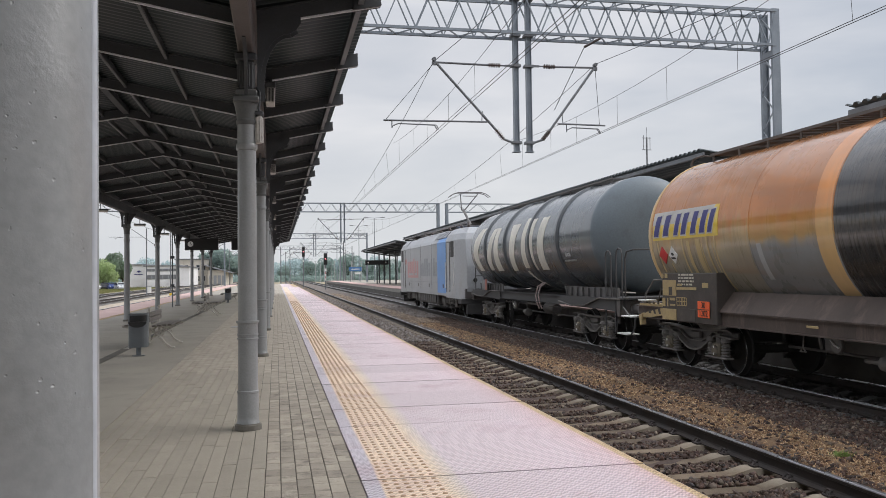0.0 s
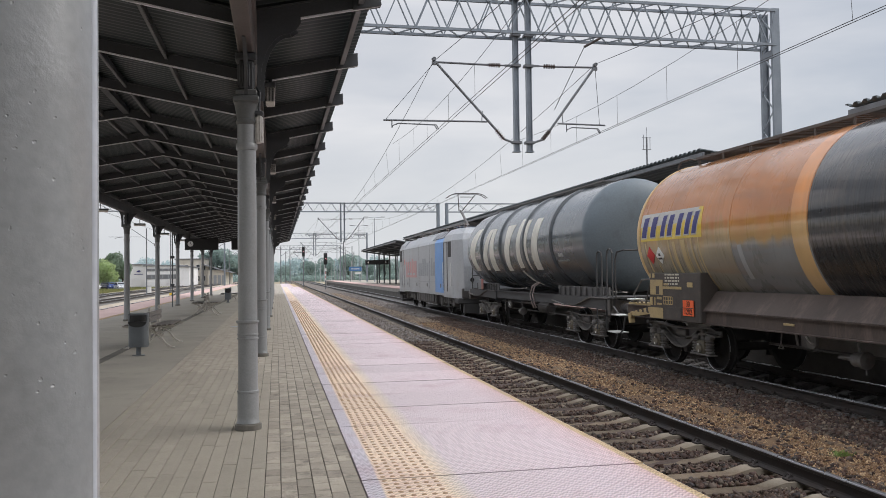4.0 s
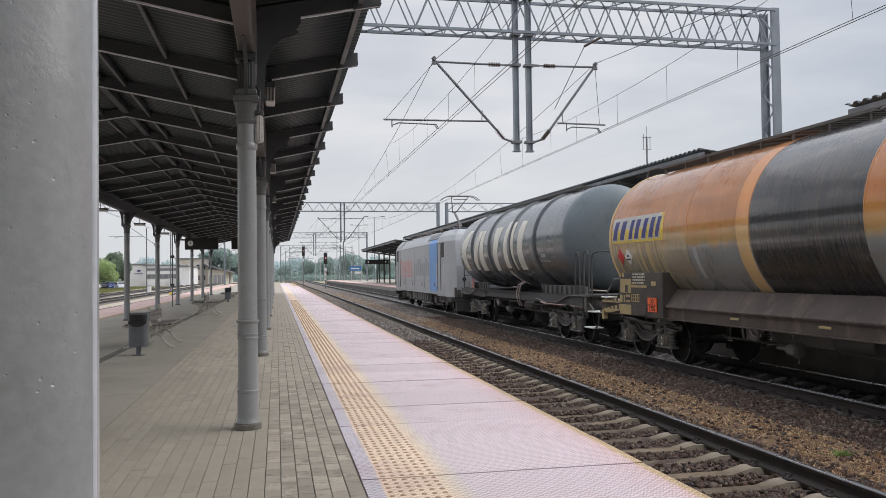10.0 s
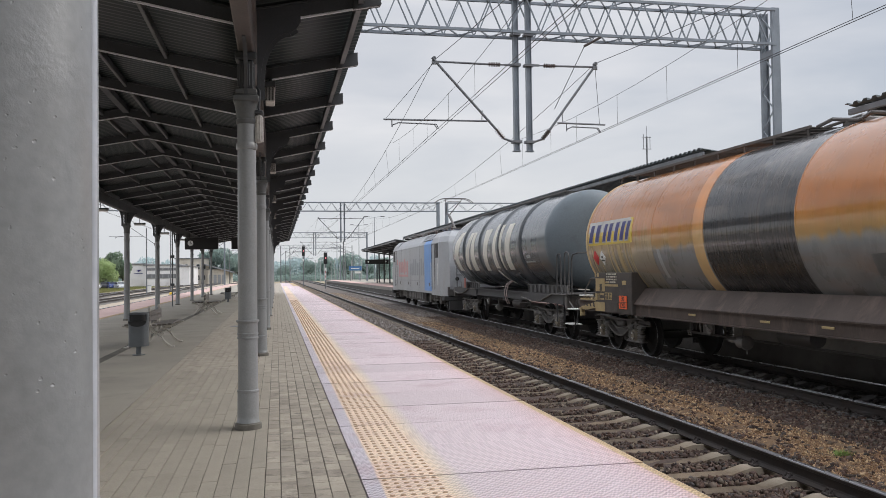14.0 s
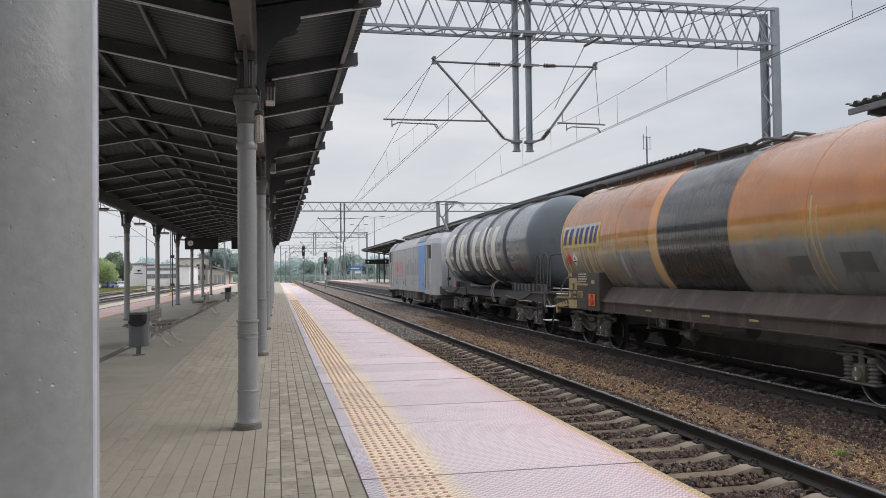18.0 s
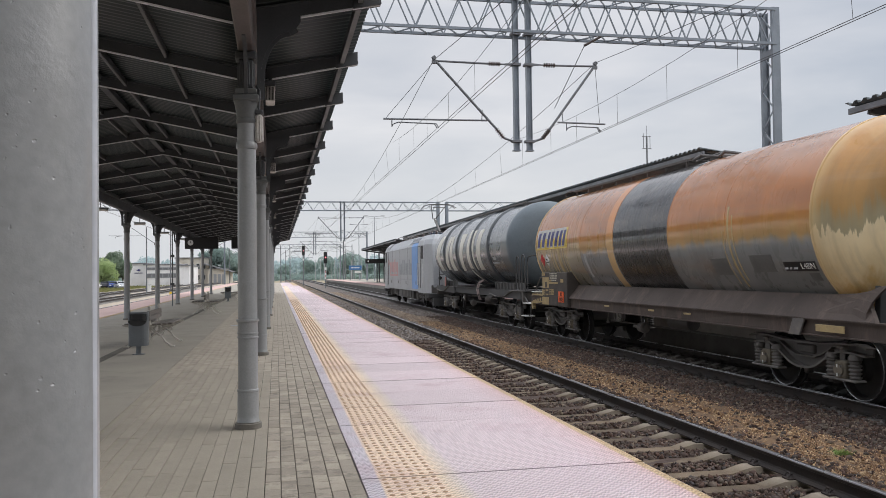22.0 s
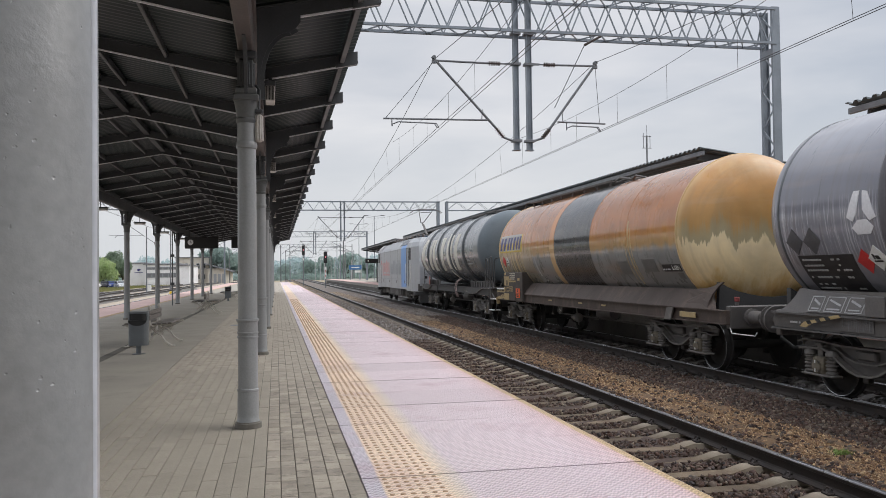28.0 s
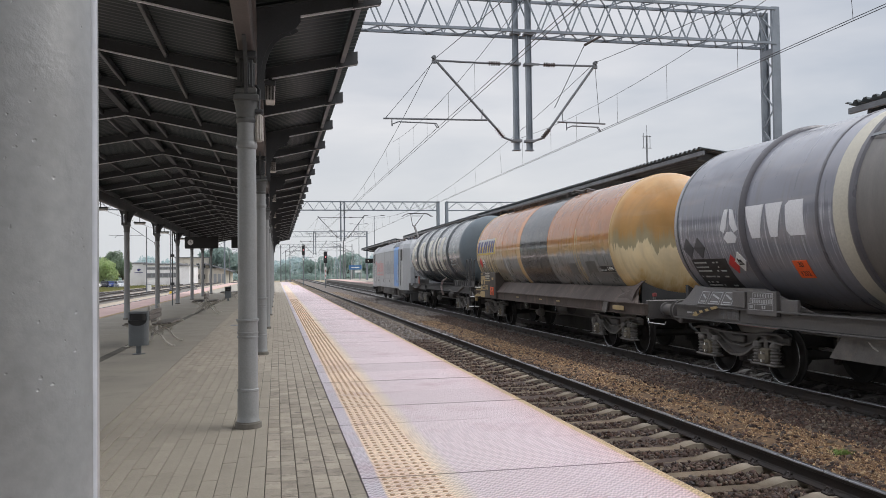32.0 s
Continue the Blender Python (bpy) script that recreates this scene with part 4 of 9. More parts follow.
def rail_form(y0, y1, bend):
    """A flat-bottomed rail; the head is a mesh of its own."""
    foot = [(-0.07, 0), (0.07, 0), (0.07, 0.012), (0.02, 0.03), (0.009, 0.045), (0.009, 0.12), (0.034, 0.132), (0.036, 0.158), (-0.036, 0.158), (-0.034, 0.132), (-0.009, 0.12), (-0.009, 0.045), (-0.02, 0.03), (-0.07, 0.012)]
    head = [(-0.033, 0.158), (0.033, 0.158), (0.03, 0.169), (0.02, 0.1725), (-0.02, 0.1725), (-0.03, 0.169)]
    ys = [y0] + [y for y in range(60, 300, 8) if y0 < y < y1] + [y1] if bend else [y0, y1]
    out = []
    for poly in (foot, head):
        fo, n = Form(), len(poly)
        v = [(p[0] + (curve_x(y) if bend else 0), y, p[1]) for y in ys for p in poly]
        fo.add(v, [(j * n + i, j * n + (i + 1) % n, (j + 1) * n + (i + 1) % n, (j + 1) * n + i) for j in range(len(ys) - 1) for i in range(n)])
        fo.add(v[:n], [tuple(range(n))]).add(v[-n:], [tuple(range(n))[::-1]])
        out.append(fo)
    return out


def sleeper_form():
    """A concrete sleeper with sloped shoulders and raised rail seats; lies along x."""
    prof = [(-1.3, 0.02), (-1.28, 0.10), (-0.98, 0.15), (-0.55, 0.15), (-0.34, 0.095), (0.34, 0.095), (0.55, 0.15), (0.98, 0.15), (1.28, 0.10), (1.3, 0.02)]
    fo = Form()
    v, f = [], []
    for x, z in prof:
        w = 0.105 if abs(x) > 0.6 else 0.095
        v += [(x, -0.145, -0.08), (x, -w, z), (x, w, z), (x, 0.145, -0.08)]
    for i in range(len(prof) - 1):
        a, b = 4 * i, 4 * i + 4
        f += [(a, b, b + 1, a + 1), (a + 1, b + 1, b + 2, a + 2), (a + 2, b + 2, b + 3, a + 3)]
    f += [(0, 1, 2, 3), tuple(4 * (len(prof) - 1) + k for k in (3, 2, 1, 0))]
    return fo.add(v, f)


SLEEPER_ME = sleeper_form().mesh("sleeper", M_SLEEPER)
SLEEPER_FAR_ME = sleeper_form().mesh("sleeper", M_SLEEPER_FAR)


def clip_form(x):
    """Spring clips of one rail seat, both sides of the foot."""
    fo = Form()
    for s in (-1, 1):
        fo.box(x + s * 0.105 - 0.035, x + s * 0.105 + 0.035, -0.06, 0.06, 0.15, 0.175, 0.008)
        fo.path([(x + s * 0.13, -0.035, 0.165), (x + s * 0.10, -0.03, 0.21), (x + s * 0.06, 0.0, 0.19), (x + s * 0.10, 0.03, 0.21), (x + s * 0.13, 0.035, 0.165)], 0.011, 5)
    return fo


def track(xc, y0, y1, near0, near1, label, bend=True, me=None, shift=0.0):
    t = thing("railway_track", pose(xc, 0, 0), label, "railway track", kind="structure")
    for s in (-1, 1):
        body, head = rail_form(y0, y1, bend)
        r = part("rail", body, M_RAIL, t)
        r.location = (s * 0.753, 0, ZR - 0.1725)
        h = part("rail_head", head, M_RAIL_TOP, r, "polished running surface")
    zs = ZR - 0.1725 - 0.15
    k0, k1 = math.ceil((y0 + 0.1) / 0.6), math.floor((y1 - 0.1) / 0.6)
    far = Form()
    clips = Form()
    base = sleeper_form()
    cf = clip_form(0.753)
    cf2 = clip_form(-0.753)
    for k in range(k0, k1 + 1):
        y = k * 0.6 + shift
        if near0 <= y <= near1:
            o = part("sleeper", me or SLEEPER_ME, None, t)
            o.location = (curve_x(y) if bend else 0, y, zs)
            if y < 32:
                for c in (cf, cf2):
                    clips.add([(p[0], p[1] + y, p[2] + zs) for p in c.v], c.f)
        else:
            far.add([(p[0] + (curve_x(y) if bend else 0), p[1] + y, p[2] + zs) for p in base.v], base.f)
    if far.v:
        tagged(part("distant_sleepers", far, M_SLEEPER_FAR if me else M_SLEEPER, t), kind="stuff")
    if clips.v:
        tagged(part("rail_clips", clips, M_CLIP, t), kind="stuff")
    return t


# ---- platform ----
pf = Form()
pf.box(EDGE_0 + 0.06, EDGE_1 - 0.06, -52, 138, -1.0, -0.055)
solid("platform_body", pf, M_CONC, "stained concrete platform body", "platform")
pv = Form()
pv.box(-5.70, -1.575, -52, 138, -0.054, 0.0)
solid("pavement", pv, M_PAVE_FAR, "worn grey-brown trodden paving under the canopy", "pavement")
jb = Form()
jb.box(-1.575, SLAB_L - 0.004, -52, 138, -0.053, -0.012)
paver_floor = solid("pavement", jb, M_JOINT, "rows of narrow grey concrete pavers", "pavement")
# the drain between the paving fields
dr = Form()
dr.box(-2.98, -2.82, 4, 80, -0.004, 0.004)
solid("floor_drain", dr, M_JOINT, "dark narrow drain strip in the paving", "drain")

# ---- the canopy over the platform ----
Z_VAL, Z_EAVE, Z_RIDGE = 3.70, 3.965, 4.11
X_EAVE_R, X_EAVE_L, X_RIDGE = 0.99, -5.955, -2.48
SECTION = [(X_EAVE_L, Z_EAVE), (COLS_X[1], Z_VAL), (X_RIDGE, Z_RIDGE), (COLS_X[0], Z_VAL), (X_EAVE_R, Z_EAVE)]


def corrugated(x0, z0, x1, z1, y0, y1, pitch=0.125, depth=0.014, thick=0.012):
    """A trapezoid sheet whose ribs run down the slope."""
    prof, y = [], y0
    while y < y1:
        prof += [(y, 0), (y + pitch * 0.36, 0), (y + pitch * 0.5, depth), (y + pitch * 0.86, depth)]
        y += pitch
    d = Vector((x1 - x0, 0, z1 - z0)).normalized()
    nrm = Vector((-d.z, 0, d.x))
    if nrm.z < 0:
        nrm = -nrm
    v, n = [], len(prof)
    for lay in (0, thick):
        for (xx, zz) in ((x0, z0), (x1, z1)):
            for y, h in prof:
                v.append((xx + nrm.x * (h + lay), y, zz + nrm.z * (h + lay)))
    f = []
    for i in range(n - 1):
        f += [(i, i + 1, n + i + 1, n + i), (2 * n + i, 3 * n + i, 3 * n + i + 1, 2 * n + i + 1), (i, 2 * n + i, 2 * n + i + 1, i + 1), (n + i, n + i + 1, 3 * n + i + 1, 3 * n + i)]
    return v, f


canopy = thing("platform_canopy", pose(0, 0, 0), "dark steel platform canopy with corrugated sheeting on rafters", "canopy", kind="structure")
for a, b in zip(SECTION[:-1], SECTION[1:]):
    ext = -0.04
    d = Vector((b[0] - a[0], 0, b[1] - a[1])).normalized()
    a2 = (a[0] - (d.x * ext if a[0] == X_EAVE_L else 0), a[1] - (d.z * ext if a[0] == X_EAVE_L else 0) + 0.168)
    b2 = (b[0] + (d.x * ext if b[0] == X_EAVE_R else 0), b[1] + (d.z * ext if b[0] == X_EAVE_R else 0) + 0.168)
    v, f = corrugated(a2[0], a2[1], b2[0], b2[1], ROOF_Y0, ROOF_Y1)
    o = new("roof_sheet", quick_mesh("roof_sheet", v, f, M_ROOF_UNDER))
    o.parent = canopy


def rafter_form():
    """One rafter across the whole section: steel I-beams end to end, with cut tails at the eaves."""
    fo = Form()
    for a, b in zip(SECTION[:-1], SECTION[1:]):
        for (za, h, w) in ((0.079, 0.125, 0.03), (0.148, 0.014, 0.075)):
            fo.bar((a[0], 0, a[1] + za), (b[0], 0, b[1] + za), w, h)
    for x in (X_EAVE_R, X_EAVE_L):
        s = 1 if x > 0 else -1
        fo.prism([(x - s * 0.26, Z_EAVE - 0.054), (x + s * 0.004, Z_EAVE + 0.001), (x + s * 0.004, Z_EAVE + 0.153), (x - s * 0.26, Z_EAVE + 0.098)], -0.042, 0.042, "y")
    return fo


def flange_form():
    fo = Form()
    for a, b in zip(SECTION[:-1], SECTION[1:]):
        fo.bar((a[0], 0, a[1] + 0.008), (b[0], 0, b[1] + 0.008), 0.030, 0.016)
    return fo


rafter_me = rafter_form().mesh("rafter", M_STEEL_DARK)
# a separate pale strip paints the light along each rafter's lower flange
flange_me = flange_form().mesh("flange", M_FLANGE_LIT)
# rafters below k = 0 are unseen, added under the lengthened roof
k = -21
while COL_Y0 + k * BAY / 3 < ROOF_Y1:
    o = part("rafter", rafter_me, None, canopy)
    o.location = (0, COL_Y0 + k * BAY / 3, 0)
    part("flange", flange_me, None, o, "lower flange, coloured pale for the light it catches")
    k += 1


def on_section(x):
    for a, b in zip(SECTION[:-1], SECTION[1:]):
        if a[0] <= x <= b[0]:
            return a[1] + (b[1] - a[1]) * (x - a[0]) / (b[0] - a[0])
    return Z_EAVE


for x in (-5.77, -3.70, -2.86, -2.10, -1.26, 0.80):
    z = on_section(x) + 0.105
    fo = Form()
    deep = 0.05 if abs(x + 2.5) > 3 else 0.015
    fo.box(x - 0.022, x + 0.022, ROOF_Y0, ROOF_Y1, z - deep, z + 0.055)
    pu = part("purlin", fo, M_STEEL_DARK, canopy)
    wide = 0.026 if abs(x + 2.5) > 3 else 0.016
    part("flange", Form().box(x - wide, x + wide, ROOF_Y0, ROOF_Y1, z - deep - 0.016, z - deep - 0.001), M_PURLIN_LIT, pu)
fo = Form()
fo.box(X_RIDGE - 0.05, X_RIDGE + 0.05, ROOF_Y0, ROOF_Y1, Z_RIDGE + 0.06, Z_RIDGE + 0.155)
part("ridge_beam", fo, M_STEEL_DARK, canopy)
for x in COLS_X:
    fo = Form()
    fo.box(x - 0.072, x + 0.072, ROOF_Y0, ROOF_Y1, 3.45, 3.70, 0.012)
    fo.box(x - 0.10, x + 0.10, ROOF_Y0, ROOF_Y1, 3.70, 3.80, 0.01)
    # one paint on both; the left beam's shade is put in as darker steel
    part("gutter_beam", fo, M_GUTTER if x > -2 else M_STEEL_DARK, canopy, "brown box gutter beam over the columns" if x > -2 else "box gutter beam, coloured darker for the shade it stands in")


# ---- canopy columns ----
def column_forms():
    shaft = Form().lathe([(0.0, 0.120), (0.045, 0.120), (0.05, 0.104), (0.068, 0.103), (0.075, 0.098), (0.12, 0.0965), (0.33, 0.0945), (0.335, 0.0985), (0.352, 0.0985), (0.357, 0.0905), (0.818, 0.088), (0.820, 0.0965), (0.832, 0.0965), (0.834, 0.0905), (0.856, 0.0905), (0.858, 0.0965), (0.870, 0.0965), (0.872, 0.0915), (0.955, 0.0895),
                          (0.968, 0.0955), (0.974, 0.104), (0.990, 0.104), (0.992, 0.0875), (2.555, 0.0835), (2.557, 0.093), (2.575, 0.097), (2.60, 0.097), (2.618, 0.093), (2.62, 0.0845), (2.80, 0.084)], 48)
    cap = Form().lathe([(2.79, 0.086), (2.805, 0.096), (2.83, 0.096), (2.84, 0.088), (2.90, 0.094), (2.95, 0.103), (2.985, 0.110), (2.99, 0.112)], 32)
    cap.box(-0.116, 0.116, -0.116, 0.116, 2.99, 3.05, 0.012)
    cap.box(-0.098, 0.098, -0.098, 0.098, 3.05, 3.11, 0.01)
    ped = Form()
    ped.box(-0.066, 0.066, -0.066, 0.066, 3.11, 3.38, 0.010)
    for s in (-1, 1):
        ped.box(s * 0.070 - 0.010, s * 0.070 + 0.010, -0.034, 0.034, 3.14, 3.35, 0.006)
        ped.box(-0.034, 0.034, s * 0.070 - 0.010, s * 0.070 + 0.010, 3.14, 3.35, 0.006)
    ped.box(-0.098, 0.098, -0.098, 0.098, 3.38, 3.45, 0.012)
    return shaft, cap, ped


def bracket_form(sign):
    """A cast bracket plate that curves from the column out to the rafter."""
    pts = [(0.10, 3.05), (0.13, 3.02)]
    for i in range(9):
        t = i / 8 * math.pi / 2
        pts.append((0.13 + 0.27 * (1 - math.cos(t)), 3.20 + 0.46 * math.sin(t)))
    pts += [(0.46, 3.70), (0.50, 3.76), (0.50, 3.86), (0.10, 3.74)]
    fo = Form()
    v0 = [(sign * p[0], p[1]) for p in pts]
    fo.prism(v0, -0.018, 0.018, "y")
    for a, b in zip(v0[1:11], v0[2:12]):
        fo.bar((a[0], 0, a[1]), (b[0], 0, b[1]), 0.07, 0.018, (0, 1, 0))
    return fo


sh, cp, pd = column_forms()
M_FOOT = mat("dirty_column_foot", (0.19, 0.178, 0.155), (0.13, 0.12, 0.105), 0.75, 0, 6, 60, 0.3)
col_meshes = [("foot", Form().lathe([(0.0, 0.121), (0.046, 0.121), (0.051, 0.1085), (0.058, 0.1085)], 48).mesh("foot", M_FOOT)), ("shaft", sh.mesh("shaft", M_COLUMN)), ("capital", cp.mesh("capital", M_CAPITAL)), ("pedestal", pd.mesh("pedestal", M_STEEL_DARK))]
br = {s: bracket_form(s).mesh("bracket", M_STEEL_DARK) for s in (-1, 1)}
inner_br = Form().prism([(0.06, 3.0), (0.10, 3.0), (0.115, 3.12), (0.16, 3.25), (0.23, 3.36), (0.33, 3.45), (0.06, 3.45)], -0.03, 0.03, "y").mesh("bracket", M_STEEL_DARK)
lg = Form()
for s in (-1, 1):
    pts = [(0.06, 3.02), (0.10, 3.00)] + [(0.10 + 0.52 * (1 - math.cos(i / 7 * 1.57)), 3.04 + 0.40 * math.sin(i / 7 * 1.57)) for i in range(8)] + [(0.62, 3.52), (0.06, 3.52)]
    lg.prism([(s * p[0], p[1]) for p in pts], -0.015, 0.015, "x")
long_br = lg.mesh("bracket", M_STEEL_DARK)
for x in COLS_X:
    # negative k: unseen columns added behind the camera to carry the roof
    for k in range(-7, 10):
        y = COL_Y0 + k * BAY - (0.62 if x < -2 else 0.0)
        c = thing("canopy_column", pose(x, y, 0), "grey-painted cast-iron canopy column with moulded rings", "column", "canopy columns")
        for nm, me in col_meshes:
            part(nm, me, None, c)
        for s in (-1, 1):
            if (s > 0) == (x > -2):
                part("bracket", br[s], None, c)
            elif x < -2:
                part("bracket", inner_br, None, c)
        part("bracket", long_br, None, c)
        if k == 0 and x > -2:
            part("conduit", Form().tube((0.0818, -0.0101, 0.0), (0.0818, -0.0101, 2.80), 0.0065, n=14), M_CONDUIT, c, "slim painted conduit on the shaft")

# ribbed lamp and cable box on the second column
lamp = thing("wall_lamp", pose(COLS_X[0], COL_Y0 + BAY, 0), "ribbed off-white lamp on a canopy column", "lamp")
fo = Form()
fo.lathe([(2.62, 0.02), (2.63, 0.034), (2.86, 0.036), (2.88, 0.02)], 12, "z", (0.112, -0.02, 0))
for i in range(10):
    t = 2 * math.pi * i / 10
    fo.tube((0.112 + 0.036 * math.cos(t), -0.02 + 0.036 * math.sin(t), 2.63), (0.112 + 0.036 * math.cos(t), -0.02 + 0.036 * math.sin(t), 2.86), 0.006, n=5)
part("cover", fo, M_LAMP_DIFF, lamp)
fo = Form()
fo.box(0.07, 0.155, -0.06, 0.02, 2.88, 2.92, 0.01).path([(0.112, -0.02, 2.92), (0.12, -0.02, 3.1), (0.09, 0, 3.15)], 0.012)
part("bracket", fo, M_STEEL_DARK, lamp)

# platform lamps hung below the outer wing
wing_lamp = thing("hanging_lamp", pose(-0.06, 10.04, 3.36), "ribbed pale strip lamp hung under the canopy wing", "lamp", "hanging lamps")
fo = Form()
fo.box(-0.055, 0.055, -0.15, 0.15, 0.10, 0.28, 0.012)
wing_cover = part("cover", fo, M_LAMP_DIFF, wing_lamp)
for i in range(6):
    x = -0.042 + i * 0.0168
    part("louvre", Form().box(x - 0.004, x + 0.004, -0.156, -0.148, 0.11, 0.27), M_BLACK, wing_cover)
fo = Form()
fo.box(-0.065, 0.065, -0.17, 0.17, 0.28, 0.34, 0.01).box(-0.02, 0.02, -0.03, 0.03, 0.34, 0.46)
part("housing", fo, M_STEEL_DARK, wing_lamp)
for k in (1, 2, 3, 4):
    copy_thing(wing_lamp, pose(-0.06, 10.04 + k * BAY, 3.36))
# lamps under the far wing
tube_lamp = thing("strip_lamp", pose(-5.4, 27.3, 3.46), "slim white strip lamp under the canopy", "lamp", "strip lamps")
fo = Form()
fo.box(-0.21, 0.21, -0.10, 0.10, 0.0, 0.06, 0.015)
part("cover", fo, M_LAMP_DIFF, tube_lamp)
fo = Form()
fo.box(-0.22, 0.22, -0.11, 0.11, 0.06, 0.10, 0.01).tube((0, 0, 0.10), (0, 0, 0.52), 0.014, n=6)
part("housing", fo, M_STEEL_DARK, tube_lamp)
for k in (1, 2, 3):
    copy_thing(tube_lamp, pose(-5.4, 27.3 + k * 7.5, 3.46))

# hanging timetable displays with a clock
disp = thing("departure_display", pose(-3.96, 46.0, 2.82), "black hanging platform display with a round clock", "display")
fo = Form()
fo.box(-0.87, 0.87, -0.14, 0.14, 0.0, 0.62, 0.02)
part("case", fo, M_BLACK, disp)
for x in (-0.65, 0.65):
    part("hanger", Form().tube((x, 0, 0.62), (x, 0, 1.05 if x < 0 else 1.27), 0.025, n=8), M_STEEL_DARK, disp)
fo = Form().lathe([(-0.155, 0.0), (-0.155, 0.14), (-0.138, 0.15)], 24, "y", (-0.57, 0, 0.33))
ck = part("clock", fo, M_CLOCK, disp, "white round clock face")
fo = Form().bar((-0.57, -0.16, 0.33), (-0.57, -0.16, 0.44), 0.014, 0.006, (0, 1, 0)).bar((-0.57, -0.16, 0.33), (-0.50, -0.16, 0.30), 0.014, 0.006, (0, 1, 0))
part("clock_pointers", fo, M_BLACK, ck)
d2 = thing("departure_display", pose(-1.95, 46.0, 2.82), "black hanging platform display beside the clock", "display")
fo = Form()
fo.box(-0.45, 0.45, -0.14, 0.14, 0.0, 0.62, 0.02)
part("case", fo, M_BLACK, d2)
fo = Form().tube((0, 0, 0.62), (0, 0, 1.37), 0.025, n=8)
part("hanger", fo, M_STEEL_DARK, d2)


# ---- benches and bins ----
def bench(m):
    b = thing("platform_bench", m, "double-sided bench with weathered slats on pale cast-iron legs", "bench", "platform benches")
    for s in (-1, 1):
        for i in range(4):
            fo = Form()
            x = s * (0.105 + i * 0.098)
            fo.box(x - 0.039, x + 0.039, -0.85, 0.85, 0.435 + 0.006 * i, 0.465 + 0.006 * i, 0.008)
            part("seat_slat", fo, M_WOOD, b)
    for z in (0.57, 0.67):
        fo = Form()
        fo.box(-0.03, 0.03, -0.85, 0.85, z - 0.045, z + 0.045, 0.01)
        part("back_slat", fo, M_WOOD, b)
    for y in (-0.68, 0.68):
        fo = Form()
        for s in (-1, 1):
            fo.path([(0, y, 0.42), (s * 0.10, y, 0.30), (s * 0.22, y, 0.22), (s * 0.30, y, 0.10), (s * 0.42, y, 0.015)], 0.02, 8)
            fo.path([(s * 0.50, y, 0.44), (s * 0.30, y, 0.40), (s * 0.14, y, 0.31), (s * 0.05, y, 0.20), (0, y, 0.12)], 0.016, 8)
            fo.path([(s * 0.22, y, 0.22), (s * 0.27, y, 0.28), (s * 0.23, y, 0.33), (s * 0.17, y, 0.30)], 0.012, 6)
            fo.box(s * 0.43 - 0.05, s * 0.43 + 0.05, y - 0.03, y + 0.03, 0.0, 0.03, 0.008)
            fo.bar((0, y, 0.425), (s * 0.5, y, 0.44), 0.03, 0.02)
        fo.tube((0, y, 0.12), (0, y, 0.73), 0.022, n=8)
        fo.lathe([(0.73, 0.022), (0.75, 0.034), (0.78, 0.034), (0.81, 0.012), (0.815, 0.0)], 10, "z", (0, y, 0))
        part("leg_frame", fo, M_IRON, b, "pale cast-iron scroll leg")
    return b


bench(pose(-2.45, 17.6, 0))
bench(pose(-2.5, 31.0, 0))
bench(pose(-2.5, 46.2, 0))


def bin_at(m):
    b = thing("litter_bin", m, "grey metal litter bin on a short post", "litter bin", "litter bins")
    prof = []
    for i in range(24):
        t = 2 * math.pi * i / 24
        prof.append((0.165 * math.copysign(abs(math.cos(t)) ** 0.6, math.cos(t)), 0.15 * math.copysign(abs(math.sin(t)) ** 0.6, math.sin(t))))
    part("body", Form().prism(prof, 0.16, 0.61, "z"), M_BIN, b)
    fo = Form().prism([(p[0] * 1.04, p[1] * 1.04) for p in prof], 0.725, 0.755, "z")
    for i in range(0, 24):
        if prof[i][1] > 0.02 or abs(prof[i][0]) > 0.15:
            p, q = prof[i], prof[(i + 1) % 24]
            fo.bar((p[0], p[1], 0.668), (q[0], q[1], 0.668), 0.02, 0.12)
    part("hood", fo, M_BIN, b)
    # black fill and arc stand in for the shade inside the bin's mouth
    part("opening", Form().prism([(p[0] * 0.95, p[1] * 0.95) for p in prof], 0.612, 0.725, "z"), M_BIN_DARK, b, "black inside under the hood")
    fo = Form()
    arc = [(-0.158, 0.61), (0.158, 0.61)] + [(0.158 * math.cos(t), 0.61 - 0.10 * math.sin(t)) for t in (i / 10 * math.pi for i in range(1, 10))]
    fo.prism(arc, -0.157, -0.151, "y")
    part("scoop", fo, M_BIN_DARK, b, "dark curved mouth")
    part("post", Form().tube((0, 0, 0), (0, 0, 0.17), 0.045, n=12).lathe([(0, 0.11), (0.012, 0.11), (0.014, 0.05)], 16), M_BIN, b)


bin_at(pose(-2.42, 15.45, 0))
bin_at(pose(-2.52, 44.7, 0))
bin_at(pose(-2.52, 29.2 + 30, 0))

hatch = Form().lathe([(0.0, 0.19), (0.006, 0.19), (0.008, 0.175), (0.006, 0.0)], 24, "z", (-1.07, 23.26, 0.0))
solid("drain_cover", hatch, M_GALV, "round pale metal cover in the paving", "drain cover", kind="")


